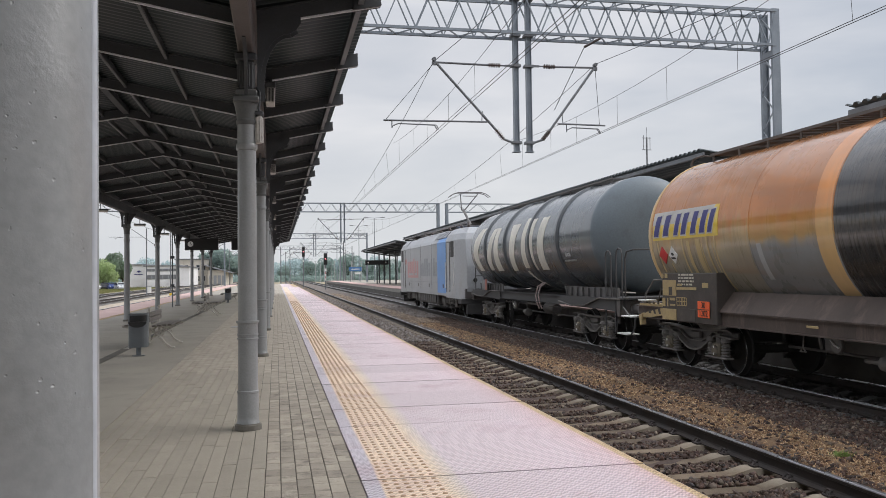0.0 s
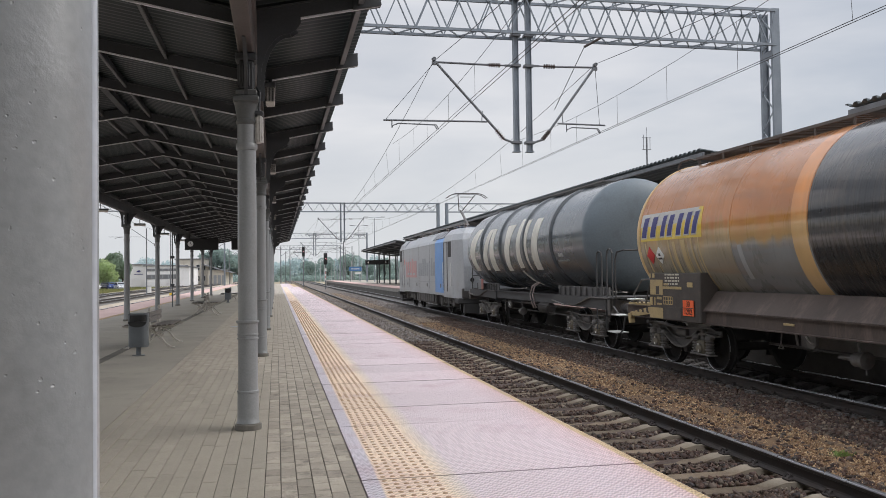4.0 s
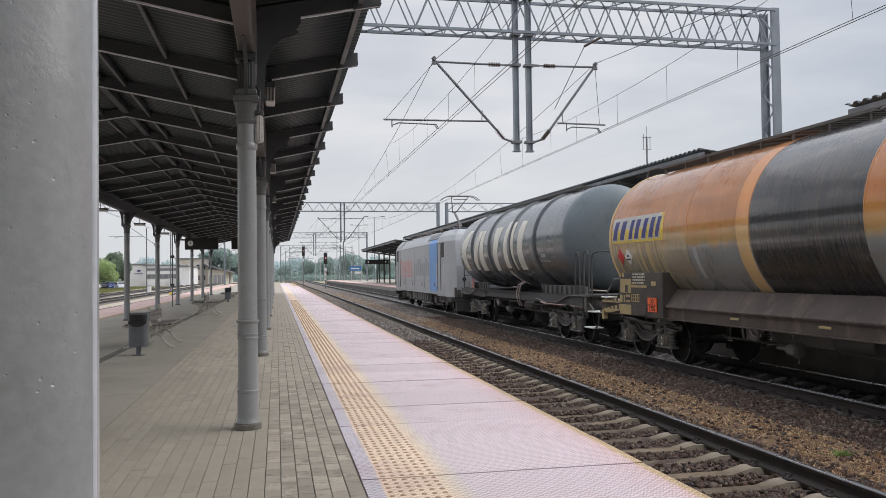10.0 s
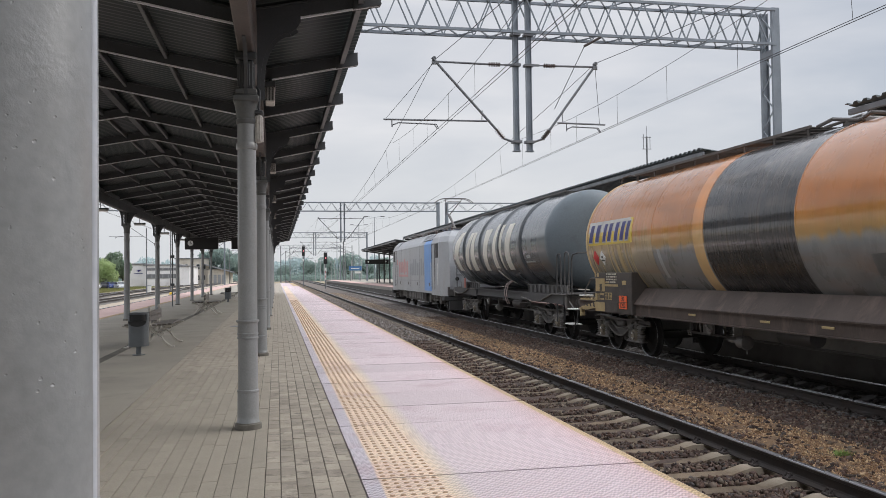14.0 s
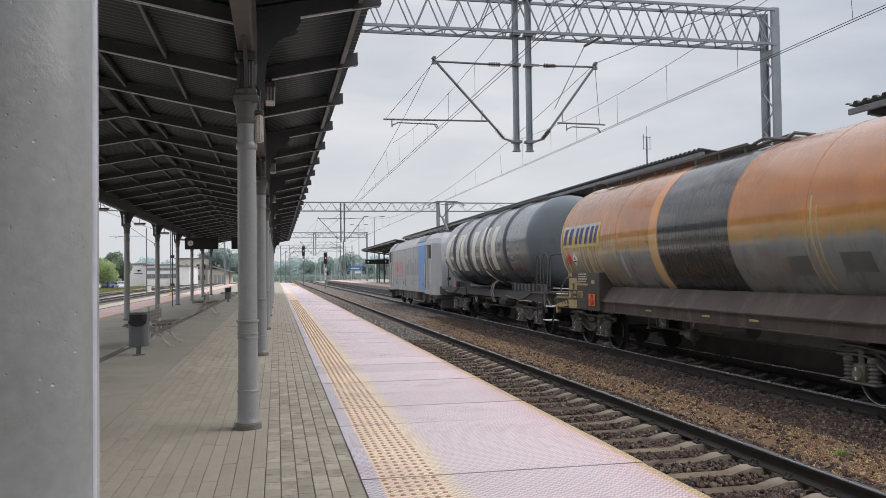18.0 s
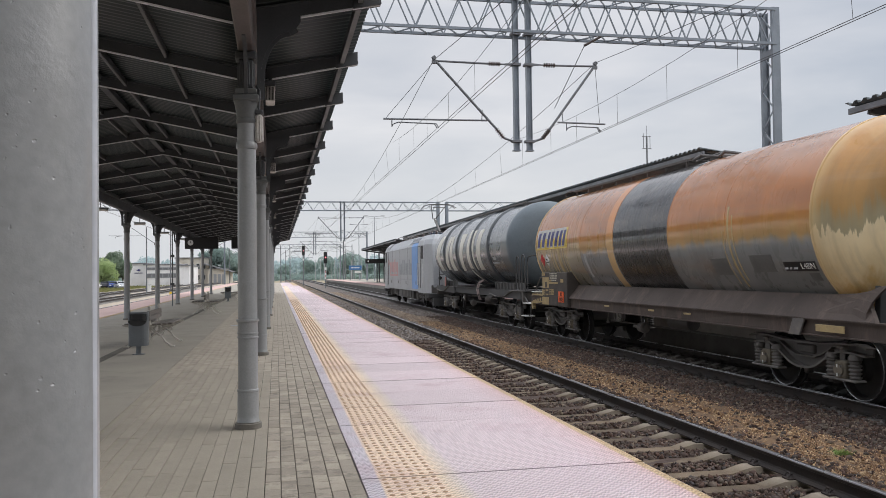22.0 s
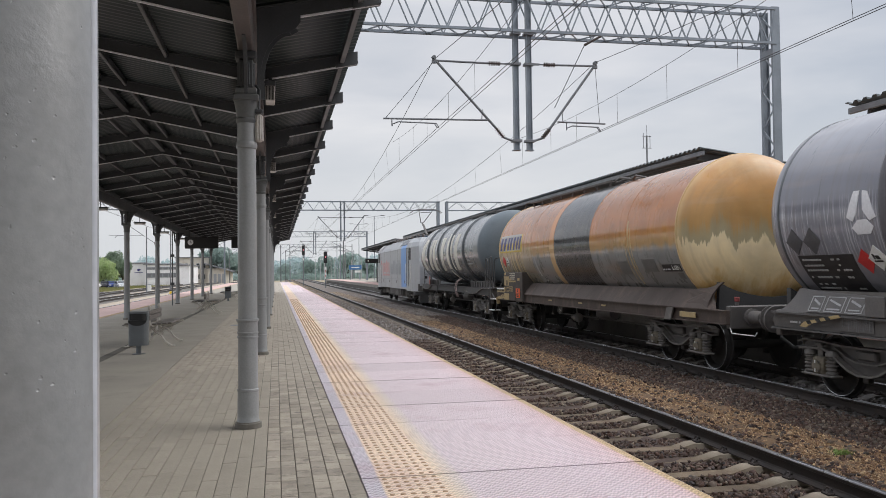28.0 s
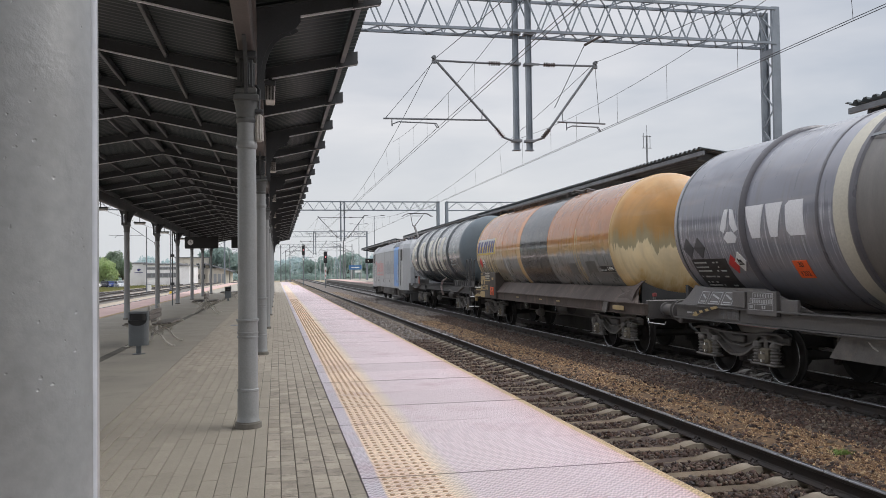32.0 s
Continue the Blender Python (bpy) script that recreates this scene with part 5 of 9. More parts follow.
# ---- overhead line ----
def truss(p, x0, x1, z0, z1, half, pitch, name="beam"):
    """A box girder of four chords with lattice on its sides, along x."""
    fo = Form()
    for y in (-half, half):
        for z in (z0, z1):
            fo.box(x0, x1, y - 0.035, y + 0.035, z - 0.035, z + 0.035)
        x, up = x0, True
        while x < x1 - 0.05:
            xn = min(x + pitch, x1)
            fo.bar((x, y, z0 if up else z1), (xn, y, z1 if up else z0), 0.032, 0.032)
            x, up = xn, not up
    for z in (z0, z1):
        x, s = x0, 1
        while x < x1 - 0.05:
            xn = min(x + pitch, x1)
            fo.bar((x, -half * s, z), (xn, half * s, z), 0.03, 0.03)
            x, s = xn, -s
    return part(name, fo, M_GALV, p)


def leg(p, x, z0, z1):
    """A laced leg of two channels."""
    for s in (-1, 1):
        y0, y1 = (0.29, 0.31) if s > 0 else (-0.31, -0.29)
        q = -1 if s > 0 else 1
        poly = [(x - 0.12, s * 0.31), (x + 0.12, s * 0.31), (x + 0.12, s * 0.31 + q * 0.08), (x + 0.10, s * 0.31 + q * 0.08), (x + 0.10, s * 0.31 + q * 0.02), (x - 0.10, s * 0.31 + q * 0.02), (x - 0.10, s * 0.31 + q * 0.08), (x - 0.12, s * 0.31 + q * 0.08)]
        post = part("leg", Form().prism(poly, z0, z1, "z"), M_GALV, p)
    fo = Form()
    z, s = z0 + 0.3, 1
    while z < z1 - 0.5:
        fo.bar((x - 0.09, -0.28 * s, z), (x - 0.09, 0.28 * s, z + 0.55), 0.05, 0.012, (1, 0, 0))
        z, s = z + 0.55, -s
    for z in (z0 + 0.15, (z0 + z1) / 2, z1 - 1.3):
        fo.box(x - 0.118, x - 0.10, -0.28, 0.28, z - 0.12, z + 0.12)
    part("lacing", fo, M_GALV, post)
    fo = Form()
    fo.box(x - 0.35, x + 0.35, -0.55, 0.55, z0 - 0.3, z0 + 0.12, 0.03)
    part("foundation", fo, M_CONC, post, "concrete footing")


def cantilever(p, xp, side, reach, ztop, zlow, xcw):
    """The hinged cantilever of one line: stay, inclined tube, registration tube and steady arm."""
    c = part("cantilever", Form().bar((xp + side * 0.12, 0, ztop), (xp + side * 0.30, 0, ztop), 0.05, 0.05), M_GALV_DARK, p)
    s = side
    xt = xp + s * reach
    fo = Form()
    fo.tube((xp + s * 0.75, 0, ztop), (xt, 0, ztop + 0.02), 0.028, n=8).tube((xp + s * 0.3, 0, ztop), (xp + s * 0.42, 0, ztop), 0.02, n=6)
    part("stay_tube", fo, M_GALV_DARK, c)
    for x0, z0, x1, z1, in ((xp + s * 0.42, ztop, xp + s * 0.75, ztop), (xp + s * 0.36, zlow + 0.08, xp + s * 0.56, zlow + 0.32)):
        fo = Form().tube((x0, 0, z0), (x1, 0, z1), 0.025, n=8)
        for i in range(5):
            t = (i + 0.5) / 5
            q = Vector((x0 + (x1 - x0) * t, 0, z0 + (z1 - z0) * t))
            d = Vector((x1 - x0, 0, z1 - z0)).normalized() * 0.012
            fo.tube(q - d, q + d, 0.062, n=10)
        part("insulator", fo, M_INSUL, c, "brown ribbed insulator")
    fo = Form().tube((xp + s * 0.12, 0, zlow), (xp + s * 0.36, 0, zlow + 0.08), 0.03, n=8).tube((xp + s * 0.56, 0, zlow + 0.32), (xt + s * 0.05, 0, ztop + 0.12), 0.034, n=8)
    part("inclined_tube", fo, M_GALV_DARK, c)
    zt = zlow + 0.53
    fo = Form().tube((xp + s * 0.80, 0, zt), (xcw + s * 1.42 if s < 0 else xcw + 0.16, 0, zt - 0.02), 0.024, n=8)
    fo.tube((xp + s * 0.95, 0, zt), (xp + s * 0.93, 0, zt + 0.28), 0.012, n=6)
    part("registration_tube", fo, M_GALV_DARK, c)
    xe = xcw - 1.20 if s < 0 else xcw - 0.95
    fo = Form().path([(xe, 0, zt), (xe, 0, zt - 0.22), (xe + 0.02, 0, zt - 0.16), (xe + 0.16, 0, zt - 0.10), (xcw - 0.08, 0, zt - 0.12), (xcw, 0, zt - 0.24)], 0.014, 6)
    fo.path([(xe + 0.06, 0.05, zt - 0.14), (xe + 0.2, 0.05, zt - 0.085), (xcw - 0.02, 0.05, zt - 0.105), (xcw + 0.05, 0.05, zt - 0.22)], 0.012, 6)
    part("steady_arm", fo, M_GALV_DARK, c)
    x2 = xcw - 1.36 if s < 0 else xcw + 0.0
    part("support_wire", Form().tube((xt, 0, ztop), (x2, 0, zt), 0.007, n=5), M_WIRE, c)
    part("messenger_clamp", Form().tube((xt, -0.06, ztop + 0.10), (xt, 0.06, ztop + 0.10), 0.05, n=8).box(xt - 0.06, xt + 0.06, -0.03, 0.03, ztop - 0.06, ztop + 0.04, 0.01), M_GALV_DARK, c)


def gantry(y, xl, xr, z0, z1, base_r, detail=True):
    gt = thing("catenary_gantry", pose(curve_x(y), y, 0), "galvanised lattice gantry that carries the overhead line", "gantry", "overhead line gantries")
    truss(gt, xl, xr, z0, z1, 0.30, 0.42 if detail else 0.6)
    leg(gt, xr + 0.0, base_r, z1 + 0.06)
    leg(gt, xl - 0.0, -1.0, z1 + 0.06)
    for xp in (6.30, 6.66):
        fo = Form()
        fo.box(xp - 0.07, xp - 0.055, -0.065, 0.065, 4.62, z1 + 0.08).box(xp + 0.055, xp + 0.07, -0.065, 0.065, 4.62, z1 + 0.08).box(xp - 0.055, xp + 0.055, -0.012, 0.012, 4.62, z1 + 0.08)
        fo.box(xp - 0.10, xp + 0.10, -0.09, 0.09, 4.60, 4.625)
        dp = part("drop_post", fo, M_GALV, gt)
        for z in (z0, z1, 4.86, 6.92):
            part("clamp", Form().box(xp - 0.13, xp + 0.13, -0.10, 0.10, z - 0.035, z + 0.035, 0.006), M_GALV_DARK, dp)
    cantilever(gt, 6.30, -1, 2.22, 6.92, 4.87, 4.15)
    cantilever(gt, 6.66, 1, 1.90, 6.94, 4.87, 8.66)
    return gt


gantry(GANTRY_Y, -25.0, 13.88, 7.74, 8.72, 0.10)
gantry(82.0, -30.0, 16.2, 7.66, 8.52, -0.25, False)
gantry(143.0, -8.6, 15.5, 7.70, 8.6, -0.6, False)
gantry(204.0, -8.6, 15.5, 7.70, 8.6, -0.6, False)
# a second bridge of the far gantry over the lines beyond
gt = thing("catenary_gantry", pose(0, 82.0, 0), "galvanised lattice gantry over the farther lines", "gantry", "overhead line gantries")
truss(gt, 17.1, 40.0, 7.66, 8.52, 0.30, 1.1)
leg(gt, 17.1, -0.25, 8.58)
leg(gt, 40.0, -1.0, 8.58)


def sag(y, z_sup, drop):
    for a, b in zip(SUPPORTS[:-1], SUPPORTS[1:]):
        if a <= y <= b:
            t = (y - a) / (b - a)
            return z_sup - 4 * drop * t * (1 - t)
    return z_sup


SUPPORTS = [-40.06, 20.94, 82.0, 143.0, 204.0]


def line_over(xc, xm, z_mess, label):
    """Messenger, stitch wires at the supports, twin contact wire and droppers over one line."""
    w = thing("overhead_line", pose(0, 0, 0), label, "overhead line", "overhead lines")

    def span(y):
        return min(abs(y - p) for p in SUPPORTS)

    def x_m(y):
        return xm + (xc - xm) * min(1.0, span(y) / 25.0) + curve_x(y)

    def z_m(y):
        return sag(y, z_mess, 1.55)
    ys = [-40.06 + i * 61.015 / 16 for i in range(65)]
    part("messenger_wire", Form().path([(x_m(y), y, z_m(y)) for y in ys], 0.008, 5), M_WIRE, w)
    for dx in (-0.045, 0.045):
        part("contact_wire", Form().path([(xc + curve_x(y) + dx, y, 5.18) for y in ys], 0.0065, 5), M_WIRE, w)
    reach, rise = 8.8, 0.0046
    low = z_m(SUPPORTS[1] + reach) - rise * reach * reach
    fo = Form()
    for p in SUPPORTS[1:4]:
        zs = [(d, low + rise * d * d) for d in (-reach, -6.6, -4.4, -2.2, 0.0, 2.2, 4.4, 6.6, reach)]
        part("stitch_wire", Form().path([(xc + curve_x(p + d), p + d, z) for d, z in zs], 0.0055, 5), M_WIRE, w)
        for d in (-6.8, -3.9, -1.15, 1.8, 4.1, 7.2):
            fo.tube((xc + curve_x(p + d), p + d, 5.18), (xc + curve_x(p + d), p + d, low + rise * d * d), 0.004, n=4)
        for d in (-27.5, -23.0, -18.5, -14.2, -10.0, 10.0, 14.2, 18.5, 23.0, 27.5):
            fo.tube((xc + curve_x(p + d), p + d, 5.18), (x_m(p + d), p + d, z_m(p + d)), 0.004, n=4)
    tagged(part("droppers", fo, M_WIRE, w), kind="stuff")


line_over(4.21, 4.06, 6.95, "dark overhead wires above the near line")
line_over(8.68, 8.57, 7.06, "dark overhead wires above the train")
line_over(-9.7, -9.6, 7.0, "dark overhead wires above the yard line")
# stays on the gantry
w = thing("anchor_wire", pose(0, 0, 0), "anchor wire with an insulator below the gantry", "cable")
part("wire", Form().tube((7.38, 20.94, 5.78), (8.26, 20.94, 7.52), 0.01, n=5), M_WIRE, w)
part("insulator", Form().tube((8.26, 20.94, 7.52), (8.76, 20.94, 7.80), 0.035, n=8), M_INSUL, w)

# ---- the platform across the lines ----
P2, P2Z = 10.68, 0.10
p2 = Form()
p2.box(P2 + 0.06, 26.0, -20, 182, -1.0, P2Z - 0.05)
solid("platform_across_body", p2, M_CONC_SHADE, "concrete body of the platform across the lines", "platform")
p2 = Form()
p2.box(P2 + 2.1, 26.0, -20, 182, P2Z - 0.05, P2Z)
solid("pavement_across", p2, M_PAVE_FAR, "grey paving of the platform across", "pavement")
p2 = Form()
p2.box(P2 + 0.02, P2 + 0.059, -20, 182, -0.26, P2Z - 0.052)
solid("coping_across", p2, M_CONC, "pale concrete coping along the platform across", "platform edge")
M_PINK = mat("pale_red_edge_slabs", (0.56, 0.39, 0.355), (0.50, 0.345, 0.315), 0.75, 0, 1.0, 30, 0.15)
p2 = Form()
p2.box(P2, P2 + 2.1, -20, 182, P2Z - 0.05, P2Z + 0.004)
solid("edge_strip_across", p2, M_PINK, "pale red warning strip along the platform across", "platform edge")
p2 = Form()
p2.box(EDGE_0, -5.70, -52, 138, -0.054, 0.004)
solid("edge_strip_far", p2, M_PINK, "pale red warning strip on the platform's other side", "platform edge")
p2 = Form()
p2.box(-5.86, -5.70, -52, 138, 0.0045, 0.010)
solid("edge_line", p2, mat("faded_edge_line", (0.42, 0.30, 0.14), (0.34, 0.25, 0.14), 0.8), "faded yellow line beside the warning strip", "platform marking")


def roof_across(y0, y1, label):
    """A gable canopy on steel posts over the other platform."""
    r = thing("platform_canopy", pose(0, 0, 0), label, "canopy", "canopies across")
    xe, xr, xf, ze, zr = 12.05, 16.8, 21.5, 4.70, 4.05
    for a, b in (((xe, ze), (xr, zr)), ((xr, zr), (xf, ze))):
        v, f = corrugated(a[0], a[1] + 0.16, b[0], b[1] + 0.16, y0, y1, 0.28, 0.06, 0.015)
        o = new("roof_sheet", quick_mesh("roof_sheet", v, f, M_GREEN_ROOF))
        o.parent = r
    part("fascia_beam", Form().box(xe + 0.02, xe + 0.10, y0, y1, ze - 0.03, ze + 0.10, 0.01), M_GALV_DARK, r, "grey eave beam")
    n = max(2, round((y1 - y0) / 6.0))
    for i in range(n + 1):
        y = y0 + 0.5 + (y1 - y0 - 1.0) * i / n
        fo = Form()
        fo.bar((xe + 0.15, y, ze - 0.0), (xr, y, zr - 0.02), 0.12, 0.20).bar((xr, y, zr - 0.02), (xf - 0.15, y, ze - 0.0), 0.12, 0.20)
        part("rafter", fo, M_STEEL_DARK, r)
        for x in (14.6, 19.0):
            fo = Form()
            fo.box(x - 0.09, x + 0.09, y - 0.09, y + 0.09, P2Z, 4.32, 0.015)
            part("post", fo, M_STEEL_DARK, r)
    for x, z in ((13.6, 4.54), (15.2, 4.32), (18.4, 4.32), (20.0, 4.54), (xf - 0.08, ze + 0.05)):
        fo = Form()
        fo.box(x - 0.05, x + 0.05, y0, y1, z - 0.08, z + 0.09)
        part("purlin", fo, M_STEEL_DARK, r)
    return r


roof_across(-20.0, 15.45, "dark corrugated canopy on posts across the lines")
roof_across(21.6, 79.0, "long grey-green corrugated canopy on posts across the lines")
roof_across(84.0, 119.0, "shorter open canopy at the far end of the other platform")

mast = thing("antenna_mast", pose(23.0, 48.0, 0.10), "slim grey antenna mast with cross-bars", "mast")
part("pole", Form().tube((0, 0, 0), (0, 0, 9.75), 0.07, 0.05, 10), M_GALV_DARK, mast)
part("antenna_rods", Form().tube((-0.3, 0, 9.7), (0.3, 0, 9.7), 0.02, n=6).tube((-0.3, 0, 8.95), (0.3, 0, 8.95), 0.02, n=6).tube((-0.22, 0, 8.95), (-0.22, 0, 9.9), 0.018, n=6).tube((0.22, 0, 8.95), (0.22, 0, 9.75), 0.018, n=6).tube((0, 0, 9.75), (0, 0, 10.4), 0.012, n=6), M_GALV_DARK, mast)


# ---- the yard and the distance ----
def leaf_mesh(name, blobs, count, size, material, seed, droop=0.0):
    """A crown of many small leaf clumps round several uneven lobes."""
    rng = np.random.RandomState(seed)
    blobs = np.array(blobs, dtype=float)
    w = blobs[:, 3] * blobs[:, 4]
    pick = rng.choice(len(blobs), count, p=w / w.sum())
    d = rng.normal(size=(count, 3))
    d /= np.linalg.norm(d, axis=1)[:, None]
    rad = rng.uniform(0.55, 1.0, count) ** 0.5 * rng.uniform(0.85, 1.12, count)
    c = blobs[pick, :3] + d * rad[:, None] * blobs[pick][:, [3, 3, 4]]
    if droop:
        c[:, 2] -= droop * rng.uniform(0, 1, count) ** 2
    a = rng.normal(size=(count, 3))
    a /= np.linalg.norm(a, axis=1)[:, None]
    b = np.cross(a, rng.normal(size=(count, 3)))
    b /= np.linalg.norm(b, axis=1)[:, None]
    s = size * rng.uniform(0.5, 1.3, count)[:, None]
    n = np.cross(a, b) * s * 0.25
    v = np.stack([c - a * s, c - b * s * 0.55 + n, c + a * s, c + b * s * 0.55 - n], 1).reshape(-1, 3)
    f = np.arange(count * 4).reshape(-1, 4)
    return quick_mesh(name, v, f, material)


def tree(x, y, h, spread, material, seed, label, count=6000, droop=0.0, z=-1.0, far=False):
    rng = random.Random(seed)
    t = thing("tree", pose(x, y, z), label, "tree", "trees")
    fo = Form().tube((0, 0, 0), (0.1, 0, h * 0.35), 0.035 * h, 0.024 * h, 8)
    limbs, blobs = [], []
    for i in range(7):
        an = i * 2 * math.pi / 7 + rng.uniform(-0.4, 0.4)
        r, zz = spread * rng.uniform(0.35, 0.72), h * rng.uniform(0.45, 0.82)
        tip = (math.cos(an) * r, math.sin(an) * r, zz)
        fo.tube((0.1, 0, h * rng.uniform(0.22, 0.35)), tip, 0.014 * h, 0.004 * h, 6)
        blobs.append((*tip, spread * rng.uniform(0.30, 0.48), h * rng.uniform(0.13, 0.2)))
    blobs.append((0.1, 0, h * 0.80, spread * 0.45, h * 0.19))
    blobs.append((-0.2, 0.1, h * 0.55, spread * 0.55, h * 0.2))
    if far:
        blobs += [(0, 0, h * 0.28, spread * 0.8, h * 0.24), (spread * 0.6, 0, h * 0.22, spread * 0.6, h * 0.2), (-spread * 0.6, 0, h * 0.22, spread * 0.6, h * 0.2)]
    part("trunk", fo, M_BARK, t)
    o = new("crown", leaf_mesh("crown", blobs, count, h * 0.026, material, seed, droop))
    o.parent = t
    return t


tree(-33.6, 172.0, 6.2, 2.6, M_LEAF_LIGHT, 2, "pale green weeping willow at the yard's edge", 7000, 1.6)
tree(-31.8, 176.0, 7.6, 2.7, M_LEAF, 3, "dark green broad tree behind parked cars", 7000)
tree(-31.4, 180.0, 5.8, 2.4, M_LEAF, 4, "dark green tree behind parked cars", 6000)
tree(-35.8, 178.0, 6.4, 2.8, M_LEAF, 5, "dark green tree behind the willow", 6000)
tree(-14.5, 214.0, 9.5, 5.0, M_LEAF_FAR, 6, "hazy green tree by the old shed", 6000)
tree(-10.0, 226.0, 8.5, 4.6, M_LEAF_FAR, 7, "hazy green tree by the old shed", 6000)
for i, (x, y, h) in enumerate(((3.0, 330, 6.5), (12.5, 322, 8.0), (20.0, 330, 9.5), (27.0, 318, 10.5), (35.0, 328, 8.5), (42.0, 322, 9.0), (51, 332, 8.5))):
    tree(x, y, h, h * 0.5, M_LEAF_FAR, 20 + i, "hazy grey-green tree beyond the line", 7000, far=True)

rng = random.Random(9)
blobs = []
for i in range(110):
    x = -190 + i * 4.3
    blobs.append((x, 420 + rng.uniform(-12, 12), 2.5 + rng.uniform(-1, 3.4), rng.uniform(3, 6), rng.uniform(3, 6)))
# the woods' pale blue-green holds the haze in front of them
o = tagged(new("far_woods", leaf_mesh("far_woods", blobs, 60000, 0.7, leafy(vivid("haze_tinted_woods", [(0.48, 0.58, 0.60), (0.52, 0.62, 0.63), (0.45, 0.55, 0.57)], 0.9)), 31)), "hazy belt of far trees on the horizon", "woods", kind="stuff")

blobs = []
for i in range(90):
    x = -60 + i * 1.8
    blobs.append((x, 296 + rng.uniform(-5, 5), -0.4 + rng.uniform(0, 0.6), rng.uniform(1.4, 2.6), rng.uniform(0.8, 1.7)))
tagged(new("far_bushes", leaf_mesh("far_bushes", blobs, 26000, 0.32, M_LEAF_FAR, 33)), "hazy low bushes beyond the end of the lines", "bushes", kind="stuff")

# grass along the yard
rng = np.random.RandomState(3)
n = 22000
gx, gy = rng.uniform(-38, -21.0, n), rng.uniform(95, 186, n)
gh = rng.uniform(0.12, 0.5, n)
ga = rng.uniform(0, 6.28, n)
gv = np.stack([np.stack([gx - 0.05 * np.cos(ga), gy - 0.05 * np.sin(ga), np.full(n, -1.0)], 1), np.stack([gx + 0.05 * np.cos(ga), gy + 0.05 * np.sin(ga), np.full(n, -1.0)], 1),
               np.stack([gx + rng.normal(0, 0.08, n), gy + rng.normal(0, 0.08, n), -1.0 + gh], 1)], 1).reshape(-1, 3)
tagged(new("grass", quick_mesh("grass", gv, np.arange(3 * n).reshape(-1, 3), M_GRASS)), "dry yellow-green grass beside the yard lines", "grass", kind="stuff")


def building(name, x0, x1, y0, y1, h, mt, label, roof_z=0.25, roof_mt=None):
    b = thing(name, pose(x0, y0, -1.0), label, "building")
    w, d = x1 - x0, y1 - y0
    part("wall", Form().box(0, w, 0, d, 0, h), mt, b)
    part("roof", Form().box(-0.25, w + 0.25, -0.25, d + 0.25, h, h + roof_z, 0.03), roof_mt or M_ROOF_GREY, b)
    return b


def window_row(b, x0, x1, z0, z1, n, gap=0.25):
    w = (x1 - x0) / n
    for i in range(n):
        a, c = x0 + i * w + gap / 2, x0 + (i + 1) * w - gap / 2
        wd = part("window", Form().box(a, c, -0.06, -0.005, z0, z1, 0.01), M_WHITE, b)
        part("pane", Form().box(a + 0.07, c - 0.07, -0.075, -0.061, z0 + 0.07, z1 - 0.07), M_GLASS_DARK, wd)


b1 = building("office_building", -31.2, -28.0, 188, 200, 5.0, M_WHITE_WALL, "low white flat-roofed office building with a small emblem")
part("emblem", Form().prism([(1.3, 3.6), (1.8, 3.9), (2.3, 3.7), (1.8, 3.4)], -0.05, -0.005, "y").box(0.9, 2.6, -0.05, -0.005, 2.95, 3.1), M_NAVY, b1, "small dark blue emblem with a bar")
b2 = building("warehouse", -27.9, -20.8, 186, 202, 4.7, M_WHITE_WALL, "long white warehouse with two dark grey window bands")
for z0, z1 in ((1.9, 2.9), (3.6, 4.2)):
    bd2 = part("window_band", Form().box(0.3, 6.9, -0.05, -0.005, z0, z1, 0.01), M_GREY_BAND, b2)
    for i in range(6):
        part("pane", Form().box(0.45 + i * 1.13, 1.4 + i * 1.13, -0.066, -0.051, z0 + 0.12, z1 - 0.12), M_GLASS_HAZY, bd2)
b3 = building("white_annex", -20.7, -18.4, 184, 204, 4.4, M_WHITE_WALL, "plain white annex with a flat roof")
b4 = building("old_freight_shed", -24.5, -16.6, 212, 240, 6.6, M_TAN_WALL, "old tan plaster freight building with dark windows")
window_row(b4, 0.5, 7.4, 1.2, 2.6, 5, 0.5)
window_row(b4, 0.5, 7.4, 3.9, 5.3, 5, 0.5)
b5 = building("loading_shed", -16.4, -12.2, 206, 240, 3.9, M_TAN_WALL, "weathered loading shed with a sloping grey roof", 0.1)
part("sloping_roof", Form().prism([(-1.4, 5.2), (5.6, 3.1), (5.6, 3.3), (-1.4, 5.45)], -1.0, 34.0, "y"), M_ROOF_GREY, b5)
for i in range(4):
    part("door", Form().box(0.4 + i * 1.0, 1.1 + i * 1.0, -0.06, -0.005, 0.3, 2.6, 0.01), M_GREY_BAND, b5)


